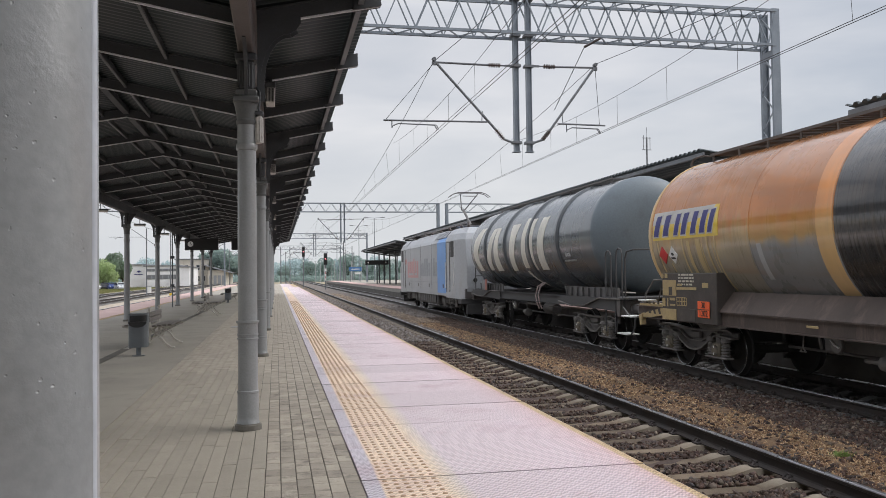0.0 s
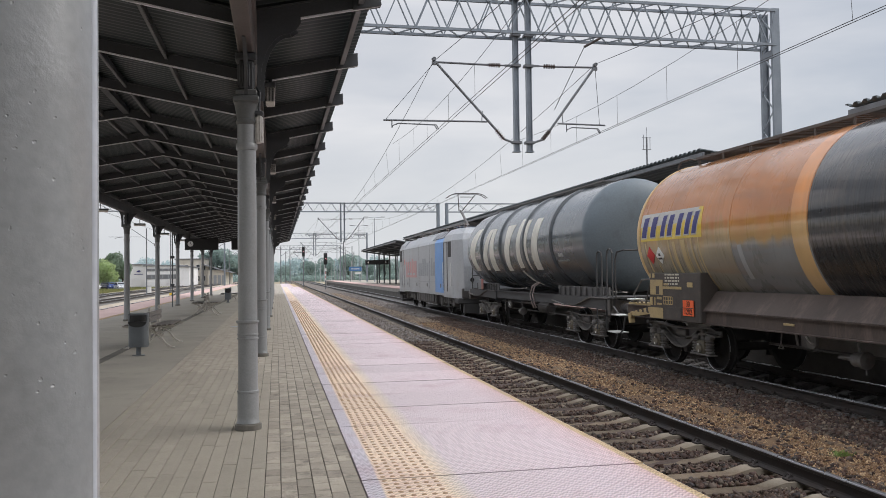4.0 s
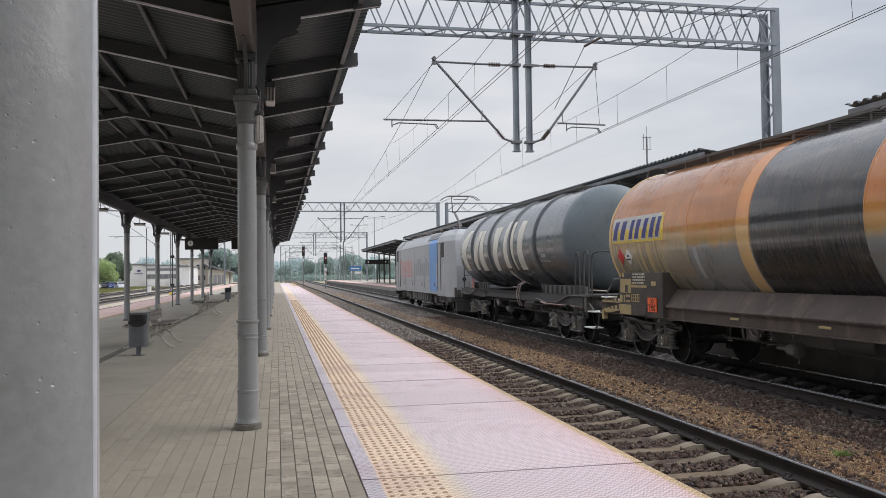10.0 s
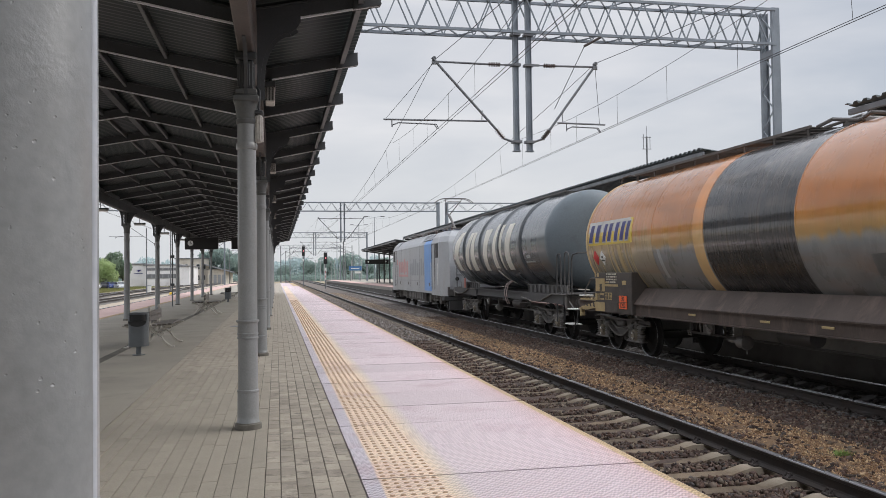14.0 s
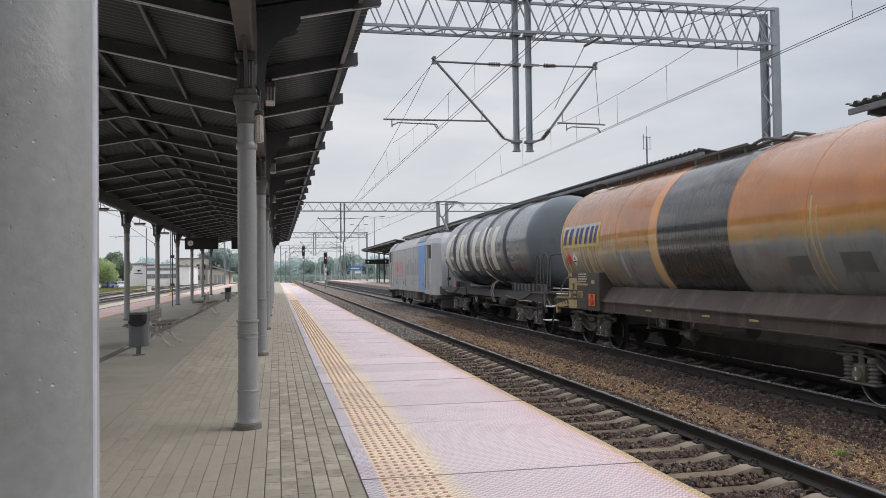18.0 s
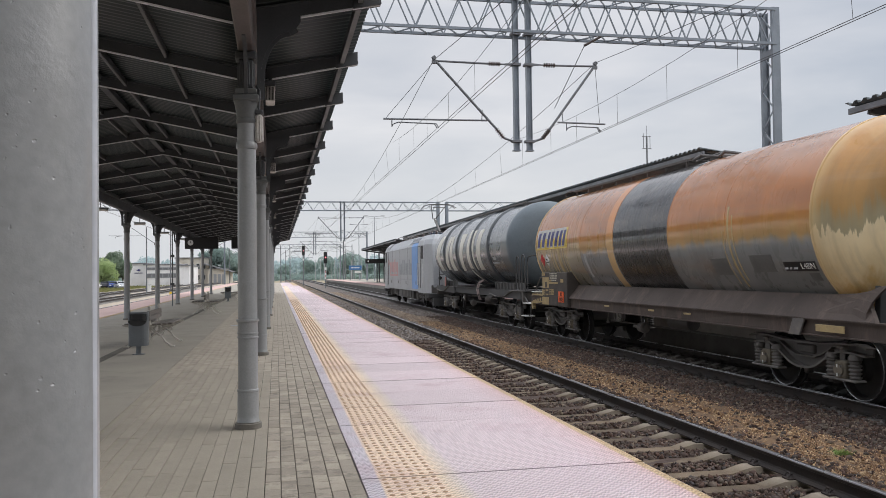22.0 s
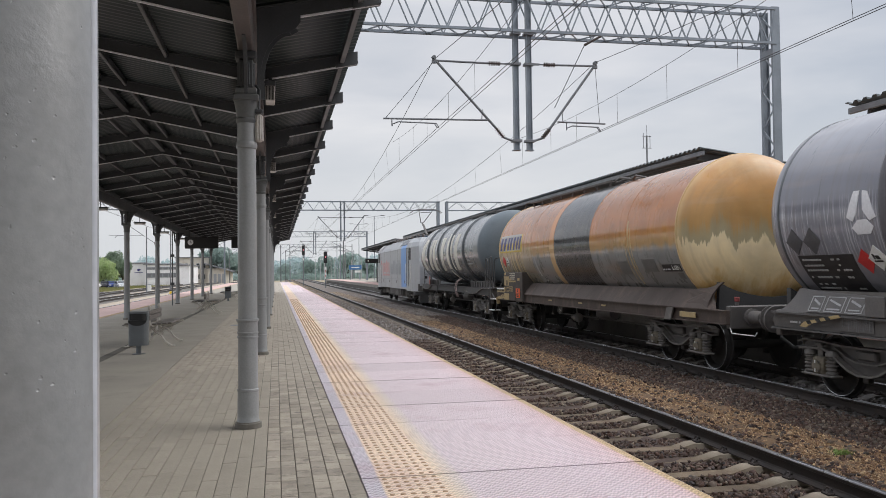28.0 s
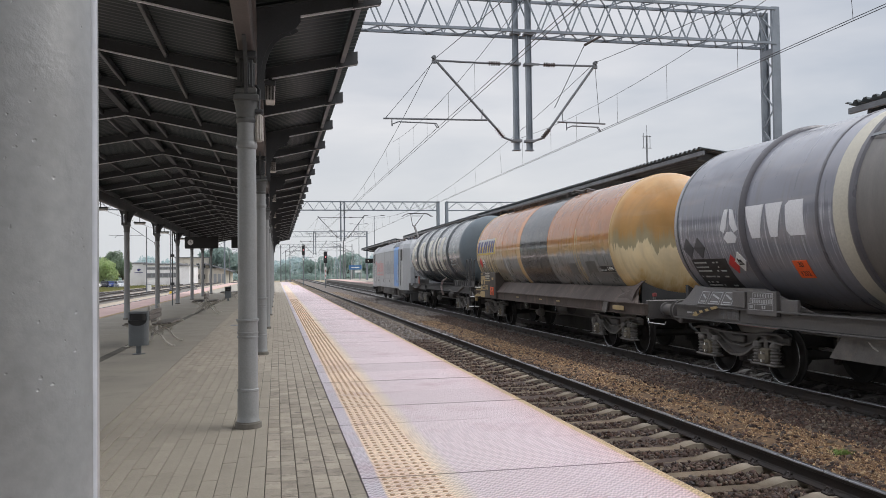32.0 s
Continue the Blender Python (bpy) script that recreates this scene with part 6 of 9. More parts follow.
def car(m, paint, label):
    c = thing("parked_car", m, label, "car", "parked cars")
    body = [(-2.1, 0.32), (-2.15, 0.75), (-1.9, 0.9), (1.2, 0.95), (2.0, 0.82), (2.15, 0.6), (2.12, 0.32)]
    part("body", Form().prism(body, -0.86, 0.86, "x"), paint, c)
    cab = [(-1.85, 0.9), (-1.35, 1.42), (-0.2, 1.47), (0.45, 1.38), (1.15, 0.95)]
    part("roof_shell", Form().prism(cab, -0.72, 0.72, "x"), paint, c)
    for s in (-1, 1):
        part("side_window", Form().prism([(-1.55, 0.98), (-1.22, 1.34), (-0.2, 1.39), (0.35, 1.31), (0.85, 0.98)], min(s * 0.72, s * 0.735), max(s * 0.72, s * 0.735), "x"), M_GLASS_DARK, c)
        part("headlight", Form().box(s * 0.66 - 0.16, s * 0.66 + 0.16, 2.02, 2.14, 0.6, 0.74, 0.02), M_CLOCK, c)
        for y in (-1.3, 1.32):
            wl2 = part("wheel", Form().lathe([(s * 0.70, 0.0), (s * 0.70, 0.32), (s * 0.88, 0.32), (s * 0.885, 0.2), (s * 0.87, 0.0)], 18, "x", (0, y, 0.32)), M_RUBBER, c)
            part("rim", Form().lathe([(s * 0.872, 0.0), (s * 0.893, 0.08), (s * 0.893, 0.19), (s * 0.88, 0.2)], 14, "x", (0, y, 0.32)), M_GALV, wl2)
    part("windscreen", Form().bar((0, 0.84, 1.18), (0, 0.80, 1.17), 1.3, 0.36, (0, -0.5, 0.85)), M_GLASS_DARK, c)
    part("rear_window", Form().bar((0, -1.66, 1.16), (0, -1.62, 1.17), 1.3, 0.36, (0, 0.6, 0.8)), M_GLASS_DARK, c)
    return c


car(pose(-28.6, 162, -1.0, 0, 0, 205), M_CAR[0], "silver parked hatchback beside the yard")
car(pose(-30.6, 165, -1.0, 0, 0, 200), M_CAR[1], "dark blue parked car beside the yard")
car(pose(-32.3, 167, -1.0, 0, 0, 190), M_CAR[3], "dark grey parked car beside the yard")
car(pose(-33.9, 166, -1.0, 0, 0, 195), M_CAR[2], "white parked car beside the yard")
car(pose(-35.6, 168, -1.0, 0, 0, 170), M_CAR[0], "silver parked car under the willow")
car(pose(-29.8, 171, -1.0, 0, 0, 185), M_CAR[2], "white parked car behind the others")


def mast_at(x, y, h, label, arm=0.0, r=0.085):
    m = thing("line_mast", pose(x, y, -1.0), label, "mast", "line masts")
    part("pole", Form().tube((0, 0, 0), (0, 0, h), r, r * 0.7, 10), M_GALV_DARK, m)
    if arm:
        part("arm", Form().tube((0, 0, h - 0.5), (arm, 0, h - 0.3), 0.04, n=6).tube((0, 0, h - 1.9), (arm * 0.9, 0, h - 0.4), 0.045, n=6).tube((arm * 0.3, 0, h - 1.5), (arm, 0, h - 1.5), 0.03, n=6), M_GALV_DARK, m)
    return m


ym = mast_at(-14.9, 100.8, 8.1, "grey steel catenary mast in the yard")
part("strut", Form().tube((-1.65, 0, 8.02), (0.87, 0, 6.22), 0.035, n=8), M_GALV_DARK, ym)
part("insulator", Form().lathe([(6.0, 0.02), (6.02, 0.06), (6.10, 0.06), (6.14, 0.03), (6.22, 0.06), (6.32, 0.02)], 10, "z", (0.88, 0, 0)), M_INSUL, ym)
part("wire_arm", Form().tube((-4.15, 0, 7.10), (-0.4, 0, 7.09), 0.022, n=6).path([(-3.4, 0, 6.83), (-3.5, 0, 6.92), (-3.2, 0, 7.02), (-2.6, 0, 7.08)], 0.022, 6), M_GALV_DARK, ym)
mast_at(-14.3, 118, 9.0, "slim grey mast in the yard")
mast_at(-12.0, 160, 9.0, "grey steel catenary mast in the yard", 2.6)
mast_at(-11.5, 210, 9.0, "grey steel catenary mast in the yard", 2.4)
mast_at(14.0, 175, 9.5, "far grey catenary mast", -3.0, 0.14)
mast_at(18.5, 205, 9.5, "far grey catenary mast", -3.4, 0.14)
mast_at(3.0, 190, 9.0, "far grey catenary mast", 2.6, 0.12)
mast_at(2.5, 232, 9.0, "far grey catenary mast", 2.6, 0.12)
mast_at(22.0, 238, 9.0, "far grey catenary mast", -3.0, 0.14)
mast_at(26.0, 178, 9.5, "far grey catenary mast", -3.0, 0.14)


M_POLE_FAR = mat("pale_galvanised_pole", (0.42, 0.44, 0.45), (0.36, 0.38, 0.39), 0.5, 0.1, 2, 30, 0.05)
for x, y, h in ((11.5, 250, 6.5), (13.5, 260, 6.2), (15.3, 270, 7.1), (16.5, 255, 6.3), (19.3, 280, 6.9), (21.6, 290, 6.2), (23.2, 260, 6.5), (24.4, 240, 6.2), (29.0, 270, 5.9)):
    p = thing("yard_pole", pose(x, y, -1.0), "slim pale pole beyond the station", "pole", "yard poles")
    part("pole", Form().tube((0, 0, 0), (0, 0, h), 0.10, 0.07, 8), M_POLE_FAR, p)
    part("cap", Form().box(-0.3, 0.3, -0.08, 0.08, h - 0.05, h + 0.08, 0.02), M_POLE_FAR, p)
dm = mast_at(1.0, 200, 9.3, "grey catenary mast with a raking arm beyond the platform end", 0.0, 0.13)
part("raking_arm", Form().tube((0, 0, 7.0), (3.2, 0, 9.2), 0.05, n=6), M_GALV_DARK, dm)
mast_at(17.6, 215, 9.7, "far grey catenary mast", -3.6, 0.12)


def street_lamp(x, y, h):
    m = thing("street_lamp", pose(x, y, 0.10), "tall grey double-armed platform lamp", "street lamp", "street lamps")
    part("pole", Form().tube((0, 0, 0), (0, 0, h), 0.09, 0.05, 10), M_GALV, m)
    for s in (-1, 1):
        part("arm", Form().tube((0, 0, h), (s * 1.1, 0, h + 0.12), 0.03, n=6), M_GALV, m)
        part("lantern", Form().box(s * 1.4 - 0.35, s * 1.4 + 0.35, -0.13, 0.13, h + 0.08, h + 0.2, 0.03), M_GALV_DARK, m)


street_lamp(15.9, 135, 10.6)
street_lamp(15.6, 158, 10.6)
street_lamp(12.8, 178, 10.4)


def signal(x, y, z0, z1, label, lit=True):
    m = thing("railway_signal", pose(x, y, z0), label, "signal", "railway signals")
    h = z1 - z0
    part("post", Form().tube((0, 0, 0), (0, 0, h), 0.08, n=10), M_GALV_DARK, m)
    hd = part("signal_head", Form().box(-0.26, 0.26, -0.14, 0.10, h - 1.65, h, 0.05), M_BLACK, m)
    for i, zz in enumerate((h - 0.35, h - 0.8, h - 1.25)):
        part("lens", Form().lathe([(-0.19, 0.0), (-0.19, 0.085), (-0.13, 0.10)], 14, "y", (0, 0, zz)), M_RED_GLOW if (i == 1 and lit) else M_BIN_DARK, hd, "lit red lens" if (i == 1 and lit) else "")
        part("hood", Form().tube((-0.14, -0.28, zz + 0.1), (0.14, -0.28, zz + 0.1), 0.02, n=6).box(-0.14, 0.14, -0.28, -0.12, zz + 0.12, zz + 0.135), M_BLACK, hd)
    for i in range(4 if h < 6 else 0):
        part("band", Form().tube((0, 0, h - 2.7 - i * 0.3), (0, 0, h - 3.0 - i * 0.3), 0.09, n=10), (M_LOCO_RED, M_WHITE)[i % 2], m)
    part("number_plate_bars", Form().box(-0.13, 0.13, -0.10, -0.085, h - 2.6, h - 2.2, 0.005), M_WHITE, m)
    return m


signal(4.55, 143.0 + 0.6, -0.75, 6.25, "black signal head with a lit red lamp under the gantry")
signal(6.85, 118.0, -0.75, 4.5, "black railway signal with a lit red lamp on a post")
sgn = thing("station_name_sign", pose(14.1, 150, 0.10), "blue station name board with a white bar on two posts", "sign")
part("board", Form().box(-1.15, 1.15, -0.04, 0.04, 1.9, 2.7, 0.01), M_BLUE_SIGN, sgn)
part("name_bar", Form().box(-0.75, 0.75, -0.052, -0.041, 2.22, 2.36), M_WHITE, sgn)
part("lower_board", Form().box(-0.1, 0.95, -0.04, 0.04, 1.35, 1.72, 0.01), M_WHITE, sgn)
for x in (-0.9, 0.9):
    part("post", Form().tube((x, 0, 0), (x, 0, 2.7), 0.04, n=8), M_GALV_DARK, sgn)
dsp = thing("departure_display", pose(13.5, 112, 2.70), "black double display hung across the lines", "display")
part("case", Form().box(-1.6, 1.6, -0.15, 0.15, 0.0, 0.62, 0.03), M_BLACK, dsp)
for x in (-1.2, 1.2):
    part("clock", Form().lathe([(-0.17, 0.0), (-0.17, 0.10), (-0.15, 0.11)], 18, "y", (x, 0, 0.31)), M_CLOCK, dsp)
part("post", Form().box(-0.08, 0.08, -0.08, 0.08, -2.6, 0.0, 0.01), M_STEEL_DARK, dsp)
# post with cable clamps by a canopy column
pp = thing("cable_post", pose(-4.72, 39.6, 0), "slim grey cable post beside a canopy column", "post")
part("pole", Form().tube((0, 0, 0), (0, 0, 3.9), 0.028, n=10), M_CAPITAL, pp)
for z in (1.0, 2.3):
    part("clamp", Form().box(-0.09, 0.09, -0.07, 0.07, z - 0.06, z + 0.06, 0.01), M_STEEL_DARK, pp)
yb = thing("yellow_marker", pose(-11.6, 96, -0.75), "small yellow shunting marker beside the yard rails", "marker")
part("board", Form().box(-0.16, 0.16, -0.08, 0.08, 0, 0.34, 0.03), M_YELLOW, yb)
wb = thing("relay_cabinet", pose(-15.5, 107, -0.75), "small pale relay cabinet in the yard", "cabinet")
part("body", Form().box(-0.22, 0.22, -0.2, 0.2, 0, 1.0, 0.03), M_WHITE, wb)
part("roof", Form().box(-0.25, 0.25, -0.23, 0.23, 1.0, 1.05, 0.02), M_GALV, wb)


# ---- the train ----
TRAIN_X = TRACK_2


def train_at(t):
    """How far the train has gone along the line at t seconds."""
    return 13.344 + 0.09508 * t + 0.010542 * t * t + 0.00002374 * t ** 3


WHEEL_R = 0.46
WHEELSETS = []


def spring_form(x, y, z0, z1, r):
    fo, n = Form(), 5
    prof = [(z0, r * 0.8)]
    for i in range(n):
        a = z0 + (z1 - z0) * i / n
        b = z0 + (z1 - z0) * (i + 1) / n
        prof += [(a + (b - a) * 0.1, r * 0.72), (a + (b - a) * 0.35, r), (a + (b - a) * 0.65, r), (a + (b - a) * 0.9, r * 0.72)]
    prof.append((z1, r * 0.8))
    return fo.lathe(prof, 12, "z", (x, y, 0))


def wheelset(v, y, r=WHEEL_R):
    ws = part("wheelset", Form().tube((-0.98, 0, 0), (0.98, 0, 0), 0.08, n=14), M_WHEEL, v)
    ws.location = (0, y, r)
    for s in (-1, 1):
        fo = Form().lathe([(s * 0.66, 0.0), (s * 0.66, r * 0.86), (s * 0.68, r * 0.9), (s * 0.685, r * 0.84), (s * 0.72, 0.18), (s * 0.76, 0.16), (s * 0.80, 0.12), (s * 0.80, 0.0)], 36, "x")
        w = part("wheel", fo, M_WHEEL, ws)
        fo = Form().lathe([(s * 0.655, r * 0.86), (s * 0.655, r * 1.055), (s * 0.685, r * 1.06), (s * 0.70, r), (s * 0.785, r * 0.985), (s * 0.79, r * 0.87), (s * 0.77, r * 0.86), (s * 0.655, r * 0.86)], 36, "x", caps=False)
        tyre = part("tyre", fo, M_TREAD, ws, "dark worn tyre")
        part("polished_edge", Form().lathe([(s * 0.780, r * 0.987), (s * 0.7915, r * 0.984), (s * 0.7935, r * 0.972), (s * 0.789, r * 0.955), (s * 0.780, r * 0.987)], 40, "x", caps=False), M_RAIL_TOP, tyre, "bright polished tyre edge")
    WHEELSETS.append((ws, y, r))
    return ws


BOGIE_TOP = [(-1.40, 0.79), (-1.24, 0.832), (-0.90, 0.828), (-0.40, 0.79), (0.40, 0.79), (0.90, 0.828), (1.24, 0.832), (1.40, 0.79)]
BOGIE_LOW = [(-1.38, 0.69), (-1.05, 0.715), (-0.82, 0.71), (-0.66, 0.66), (-0.48, 0.55), (-0.30, 0.455), (-0.12, 0.41), (0.12, 0.41), (0.30, 0.455), (0.48, 0.55), (0.66, 0.66), (0.82, 0.71), (1.05, 0.715), (1.38, 0.69)]


def strip(pts, x, yc, wide, thick):
    """A bent flat strip that follows points along the wagon; wide across it."""
    v, f = [], []
    for i, p in enumerate(pts):
        a, b = pts[max(i - 1, 0)], pts[min(i + 1, len(pts) - 1)]
        d = Vector((b[0] - a[0], b[1] - a[1])).normalized() * thick / 2
        for dx, k in ((-wide / 2, -1), (wide / 2, -1), (wide / 2, 1), (-wide / 2, 1)):
            v.append((x + dx, yc + p[0] - d.y * k, p[1] + d.x * k))
    for i in range(len(pts) - 1):
        for j in range(4):
            f.append((4 * i + j, 4 * i + (j + 1) % 4, 4 * i + 4 + (j + 1) % 4, 4 * i + 4 + j))
    m = 4 * (len(pts) - 1)
    return Form().add(v, f + [(3, 2, 1, 0), (m, m + 1, m + 2, m + 3)])


def bogie(v, yc, half=0.9):
    """A freight bogie: open side frames with a drooping lower strap, axle boxes and coil springs."""
    fo = Form()
    fo.box(-0.95, 0.95, yc - 0.22, yc + 0.22, 0.50, 0.76, 0.03)
    bg = part("bogie", fo, M_DARK_GEAR, v)
    for s in (-1, 1):
        x0, x1 = sorted((s * 0.95, s * 0.985))
        web = BOGIE_TOP + BOGIE_LOW[::-1]
        # web coloured darker than its flanges for the shade inside the frame
        part("side_frame", Form().prism([(yc + p[0], p[1]) for p in web], x0, x1, "x"), M_DARK_GEAR, bg)
        part("top_flange", strip(BOGIE_TOP, s * 1.03, yc, 0.15, 0.024), M_BOGIE, bg)
        part("lower_strap", strip(BOGIE_LOW, s * 1.03, yc, 0.15, 0.030), M_BOGIE, bg)
        part("rib", strip([(-0.62, 0.745), (-0.40, 0.635), (-0.20, 0.575), (0.20, 0.575), (0.40, 0.635), (0.62, 0.745)], s * 1.01, yc, 0.09, 0.02), M_BOGIE, bg)
        part("bolster_end", Form().box(min(s * 0.95, s * 1.06), max(s * 0.95, s * 1.06), yc - 0.20, yc + 0.20, 0.62, 0.75, 0.02), M_DARK_GEAR, bg)
        for e in (-half, half):
            y = yc + e
            fo = Form()
            fo.box(min(s * 0.97, s * 1.15), max(s * 0.97, s * 1.15), y - 0.115, y + 0.115, 0.335, 0.60, 0.03)
            fo.lathe([(s * 1.145, 0.10), (s * 1.17, 0.095), (s * 1.178, 0.055)], 14, "x", (0, y, 0.46))
            ab = part("axle_box", fo, M_AXLE, bg, "tan dusty axle box")
            for z in (0.40, 0.525):
                part("white_mark", Form().box(min(s * 1.178, s * 1.184), max(s * 1.178, s * 1.184), y - 0.012, y + 0.012, z - 0.022, z + 0.022), M_WHITE, ab)
            for i in range(4):
                t = math.pi / 4 + i * math.pi / 2
                part("bolt", Form().tube((s * 1.145, y + 0.088 * math.cos(t), 0.46 + 0.088 * math.sin(t)), (s * 1.185, y + 0.088 * math.cos(t), 0.46 + 0.088 * math.sin(t)), 0.015, n=6), M_BOGIE, ab)
            part("spring_seat", Form().box(min(s * 0.98, s * 1.16), max(s * 0.98, s * 1.16), y - 0.36, y + 0.36, 0.315, 0.35, 0.012), M_BOGIE, bg)
            fo = Form().bar((s * 1.08, y, 0.60), (s * 1.08, y, 0.80), 0.05, 0.07).box(min(s * 1.03, s * 1.13), max(s * 1.03, s * 1.13), y - 0.075, y + 0.075, 0.765, 0.80, 0.008)
            part("guide_post", fo, M_BOGIE, bg)
            for q in (-0.24, 0.24):
                part("coil_spring", spring_form(s * 1.07, y + q, 0.35, 0.62, 0.088), M_BOGIE, bg)
                part("spring_cap", Form().lathe([(0.62, 0.095), (0.655, 0.095), (0.70, 0.065)], 14, "z", (s * 1.07, y + q, 0)), M_BOGIE, bg)
    for e in (-half, half):
        for s in (-1, 1):
            fo = Form()
            o = 1 if e > 0 else -1
            fo.box(min(s * 0.68, s * 0.80), max(s * 0.68, s * 0.80), yc + e - o * 0.62, yc + e - o * 0.50, 0.26, 0.62, 0.02)
            part("brake_block", fo, M_DARK_GEAR, bg)
        wheelset(v, yc + e)


def buffers(v, y, s):
    """Headstock, two buffers and the screw coupling at one end; s: which way it faces."""
    fo = Form()
    fo.box(-1.28, 1.28, min(y, y - s * 0.14), max(y, y - s * 0.14), 0.86, 1.26, 0.02)
    part("headstock", fo, M_DARK_GEAR, v)
    for x in (-0.875, 0.875):
        fo = Form().lathe([(y, 0.15), (y + s * 0.05, 0.15), (y + s * 0.06, 0.115), (y + s * 0.36, 0.11), (y + s * 0.365, 0.085), (y + s * 0.57, 0.085)], 20, "y", (x, 0, 1.06))
        b = part("buffer", fo, M_UNDER, v)
        fo = Form().lathe([(y + s * 0.565, 0.10), (y + s * 0.575, 0.22), (y + s * 0.60, 0.225), (y + s * 0.613, 0.16), (y + s * 0.617, 0.0)], 24, "y", (x, 0, 1.06))
        part("buffer_plate", fo, M_UNDER, b)
    fo = Form().box(-0.10, 0.10, min(y, y + s * 0.26), max(y, y + s * 0.26), 0.98, 1.12, 0.02).tube((0, y + s * 0.24, 1.05), (0, y + s * 0.62, 0.93), 0.045, n=8)
    part("coupling_hook", fo, M_UNDER, v)
    fo = Form().path([(-0.35, y, 0.92), (-0.40, y + s * 0.15, 0.7), (-0.3, y + s * 0.35, 0.55), (-0.15, y + s * 0.6, 0.62)], 0.028, 8)
    part("brake_hose", fo, M_RUBBER, v)


def shell(prof, n=56, hc=2.7):
    return Form().lathe(prof, n, "y", (0, 0, hc))


def head(y, r, depth, s, k=11, e=0.5):
    """A domed tank end: (y, r) from the rim to the tip."""
    out = []
    for i in range(k + 1):
        t = i / k * math.pi / 2
        out.append((y + s * depth * math.sin(t), max(0.0005, r * math.cos(t) ** e if i < k else 0.0005)))
    return out


def patch(fo, s0, s1, z0, z1, r, hc, shear=0.0, n=4, side=-1):
    """A curved panel on the tank's side between two heights; shear slants it along the tank."""
    a0, a1 = math.asin(max(-1, min(1, (z0 - hc) / r))), math.asin(max(-1, min(1, (z1 - hc) / r)))
    v, f = [], []
    for lay in (0.0, -0.012):
        for i in range(n + 1):
            t = i / n
            a = a0 + (a1 - a0) * t
            q = shear * t
            for s in (s0, s1):
                v.append((side * (r + lay) * math.cos(a), s + q, hc + (r + lay) * math.sin(a)))
    m = 2 * (n + 1)
    for i in range(n):
        b = 2 * i
        f += [(b, b + 1, b + 3, b + 2), (m + b, m + b + 2, m + b + 3, m + b + 1), (b, b + 2, m + b + 2, m + b), (b + 1, m + b + 1, m + b + 3, b + 3)]
    f += [(0, m, m + 1, 1), (m - 2, m - 1, 2 * m - 1, 2 * m - 2)]
    return fo.add(v, f)


def diamond(fo, s, z, half, r, hc, side=-1):
    """A placard standing on its corner."""
    v = []
    for lay in (0.004, -0.01):
        for ds, dz in ((-half, 0), (0, -half), (half, 0), (0, half)):
            a = math.asin((z + dz - hc) / r)
            v.append((side * (r + lay) * math.cos(a), s + ds, hc + (r + lay) * math.sin(a)))
    return fo.add(v, [(0, 1, 2, 3), (7, 6, 5, 4), (0, 4, 5, 1), (1, 5, 6, 2), (2, 6, 7, 3), (3, 7, 4, 0)])


def tank_poly(fo, pts, r, hc, step=0.035):
    """A flat-cut convex shape laid on the tank's side in thin courses; pts: (s, z)."""
    zs = sorted({z for _, z in pts})
    cuts = []
    for a, b in zip(zs[:-1], zs[1:]):
        k = max(1, math.ceil((b - a) / step))
        cuts += [a + (b - a) * i / k for i in range(k)]
    cuts.append(zs[-1])

    def span(z):
        hit = []
        for (s0, z0), (s1, z1) in zip(pts, pts[1:] + pts[:1]):
            if abs(z1 - z0) < 1e-9:
                if abs(z - z0) < 1e-9:
                    hit += [s0, s1]
            elif min(z0, z1) - 1e-9 <= z <= max(z0, z1) + 1e-9:
                hit.append(s0 + (s1 - s0) * (z - z0) / (z1 - z0))
        return min(hit), max(hit)
    v = []
    for lay in (0.0, -0.012):
        for z in cuts:
            a = math.asin((z - hc) / r)
            for q in span(z):
                v.append((-(r + lay) * math.cos(a), q, hc + (r + lay) * math.sin(a)))
    m, f = 2 * len(cuts), []
    for i in range(len(cuts) - 1):
        b = 2 * i
        f += [(b, b + 1, b + 3, b + 2), (m + b, m + b + 2, m + b + 3, m + b + 1), (b, b + 2, m + b + 2, m + b), (b + 1, m + b + 1, m + b + 3, b + 3)]
    return fo.add(v, f)


def ring(v, y, r, hc, w=0.05, h=0.035, material=None):
    return part("stiffening_ring", shell([(y - w, r + 0.002), (y - w * 0.6, r + h), (y + w * 0.6, r + h), (y + w, r + 0.002)], 56, hc), material or M_RING, v)


def lettering(name, text, size, m, material, parent):
    cu = bpy.data.curves.new(name, "FONT")
    cu.body, cu.size, cu.extrude, cu.align_x, cu.align_y = text, size, 0.002, "CENTER", "CENTER"
    tmp = bpy.data.objects.new(name, cu)
    scene.collection.objects.link(tmp)
    me = bpy.data.meshes.new_from_object(tmp)
    bpy.data.objects.remove(tmp)
    me.materials.clear()
    me.materials.append(material)
    o = new(name, me)
    o.parent = parent
    o.matrix_basis = m
    return o


def facing(x, y, z, tilt=0):
    """Lettering on the side that faces the platform."""
    return Matrix.Translation((x, y, z)) @ Euler((radians(90 - tilt), 0, radians(-90))).to_matrix().to_4x4()


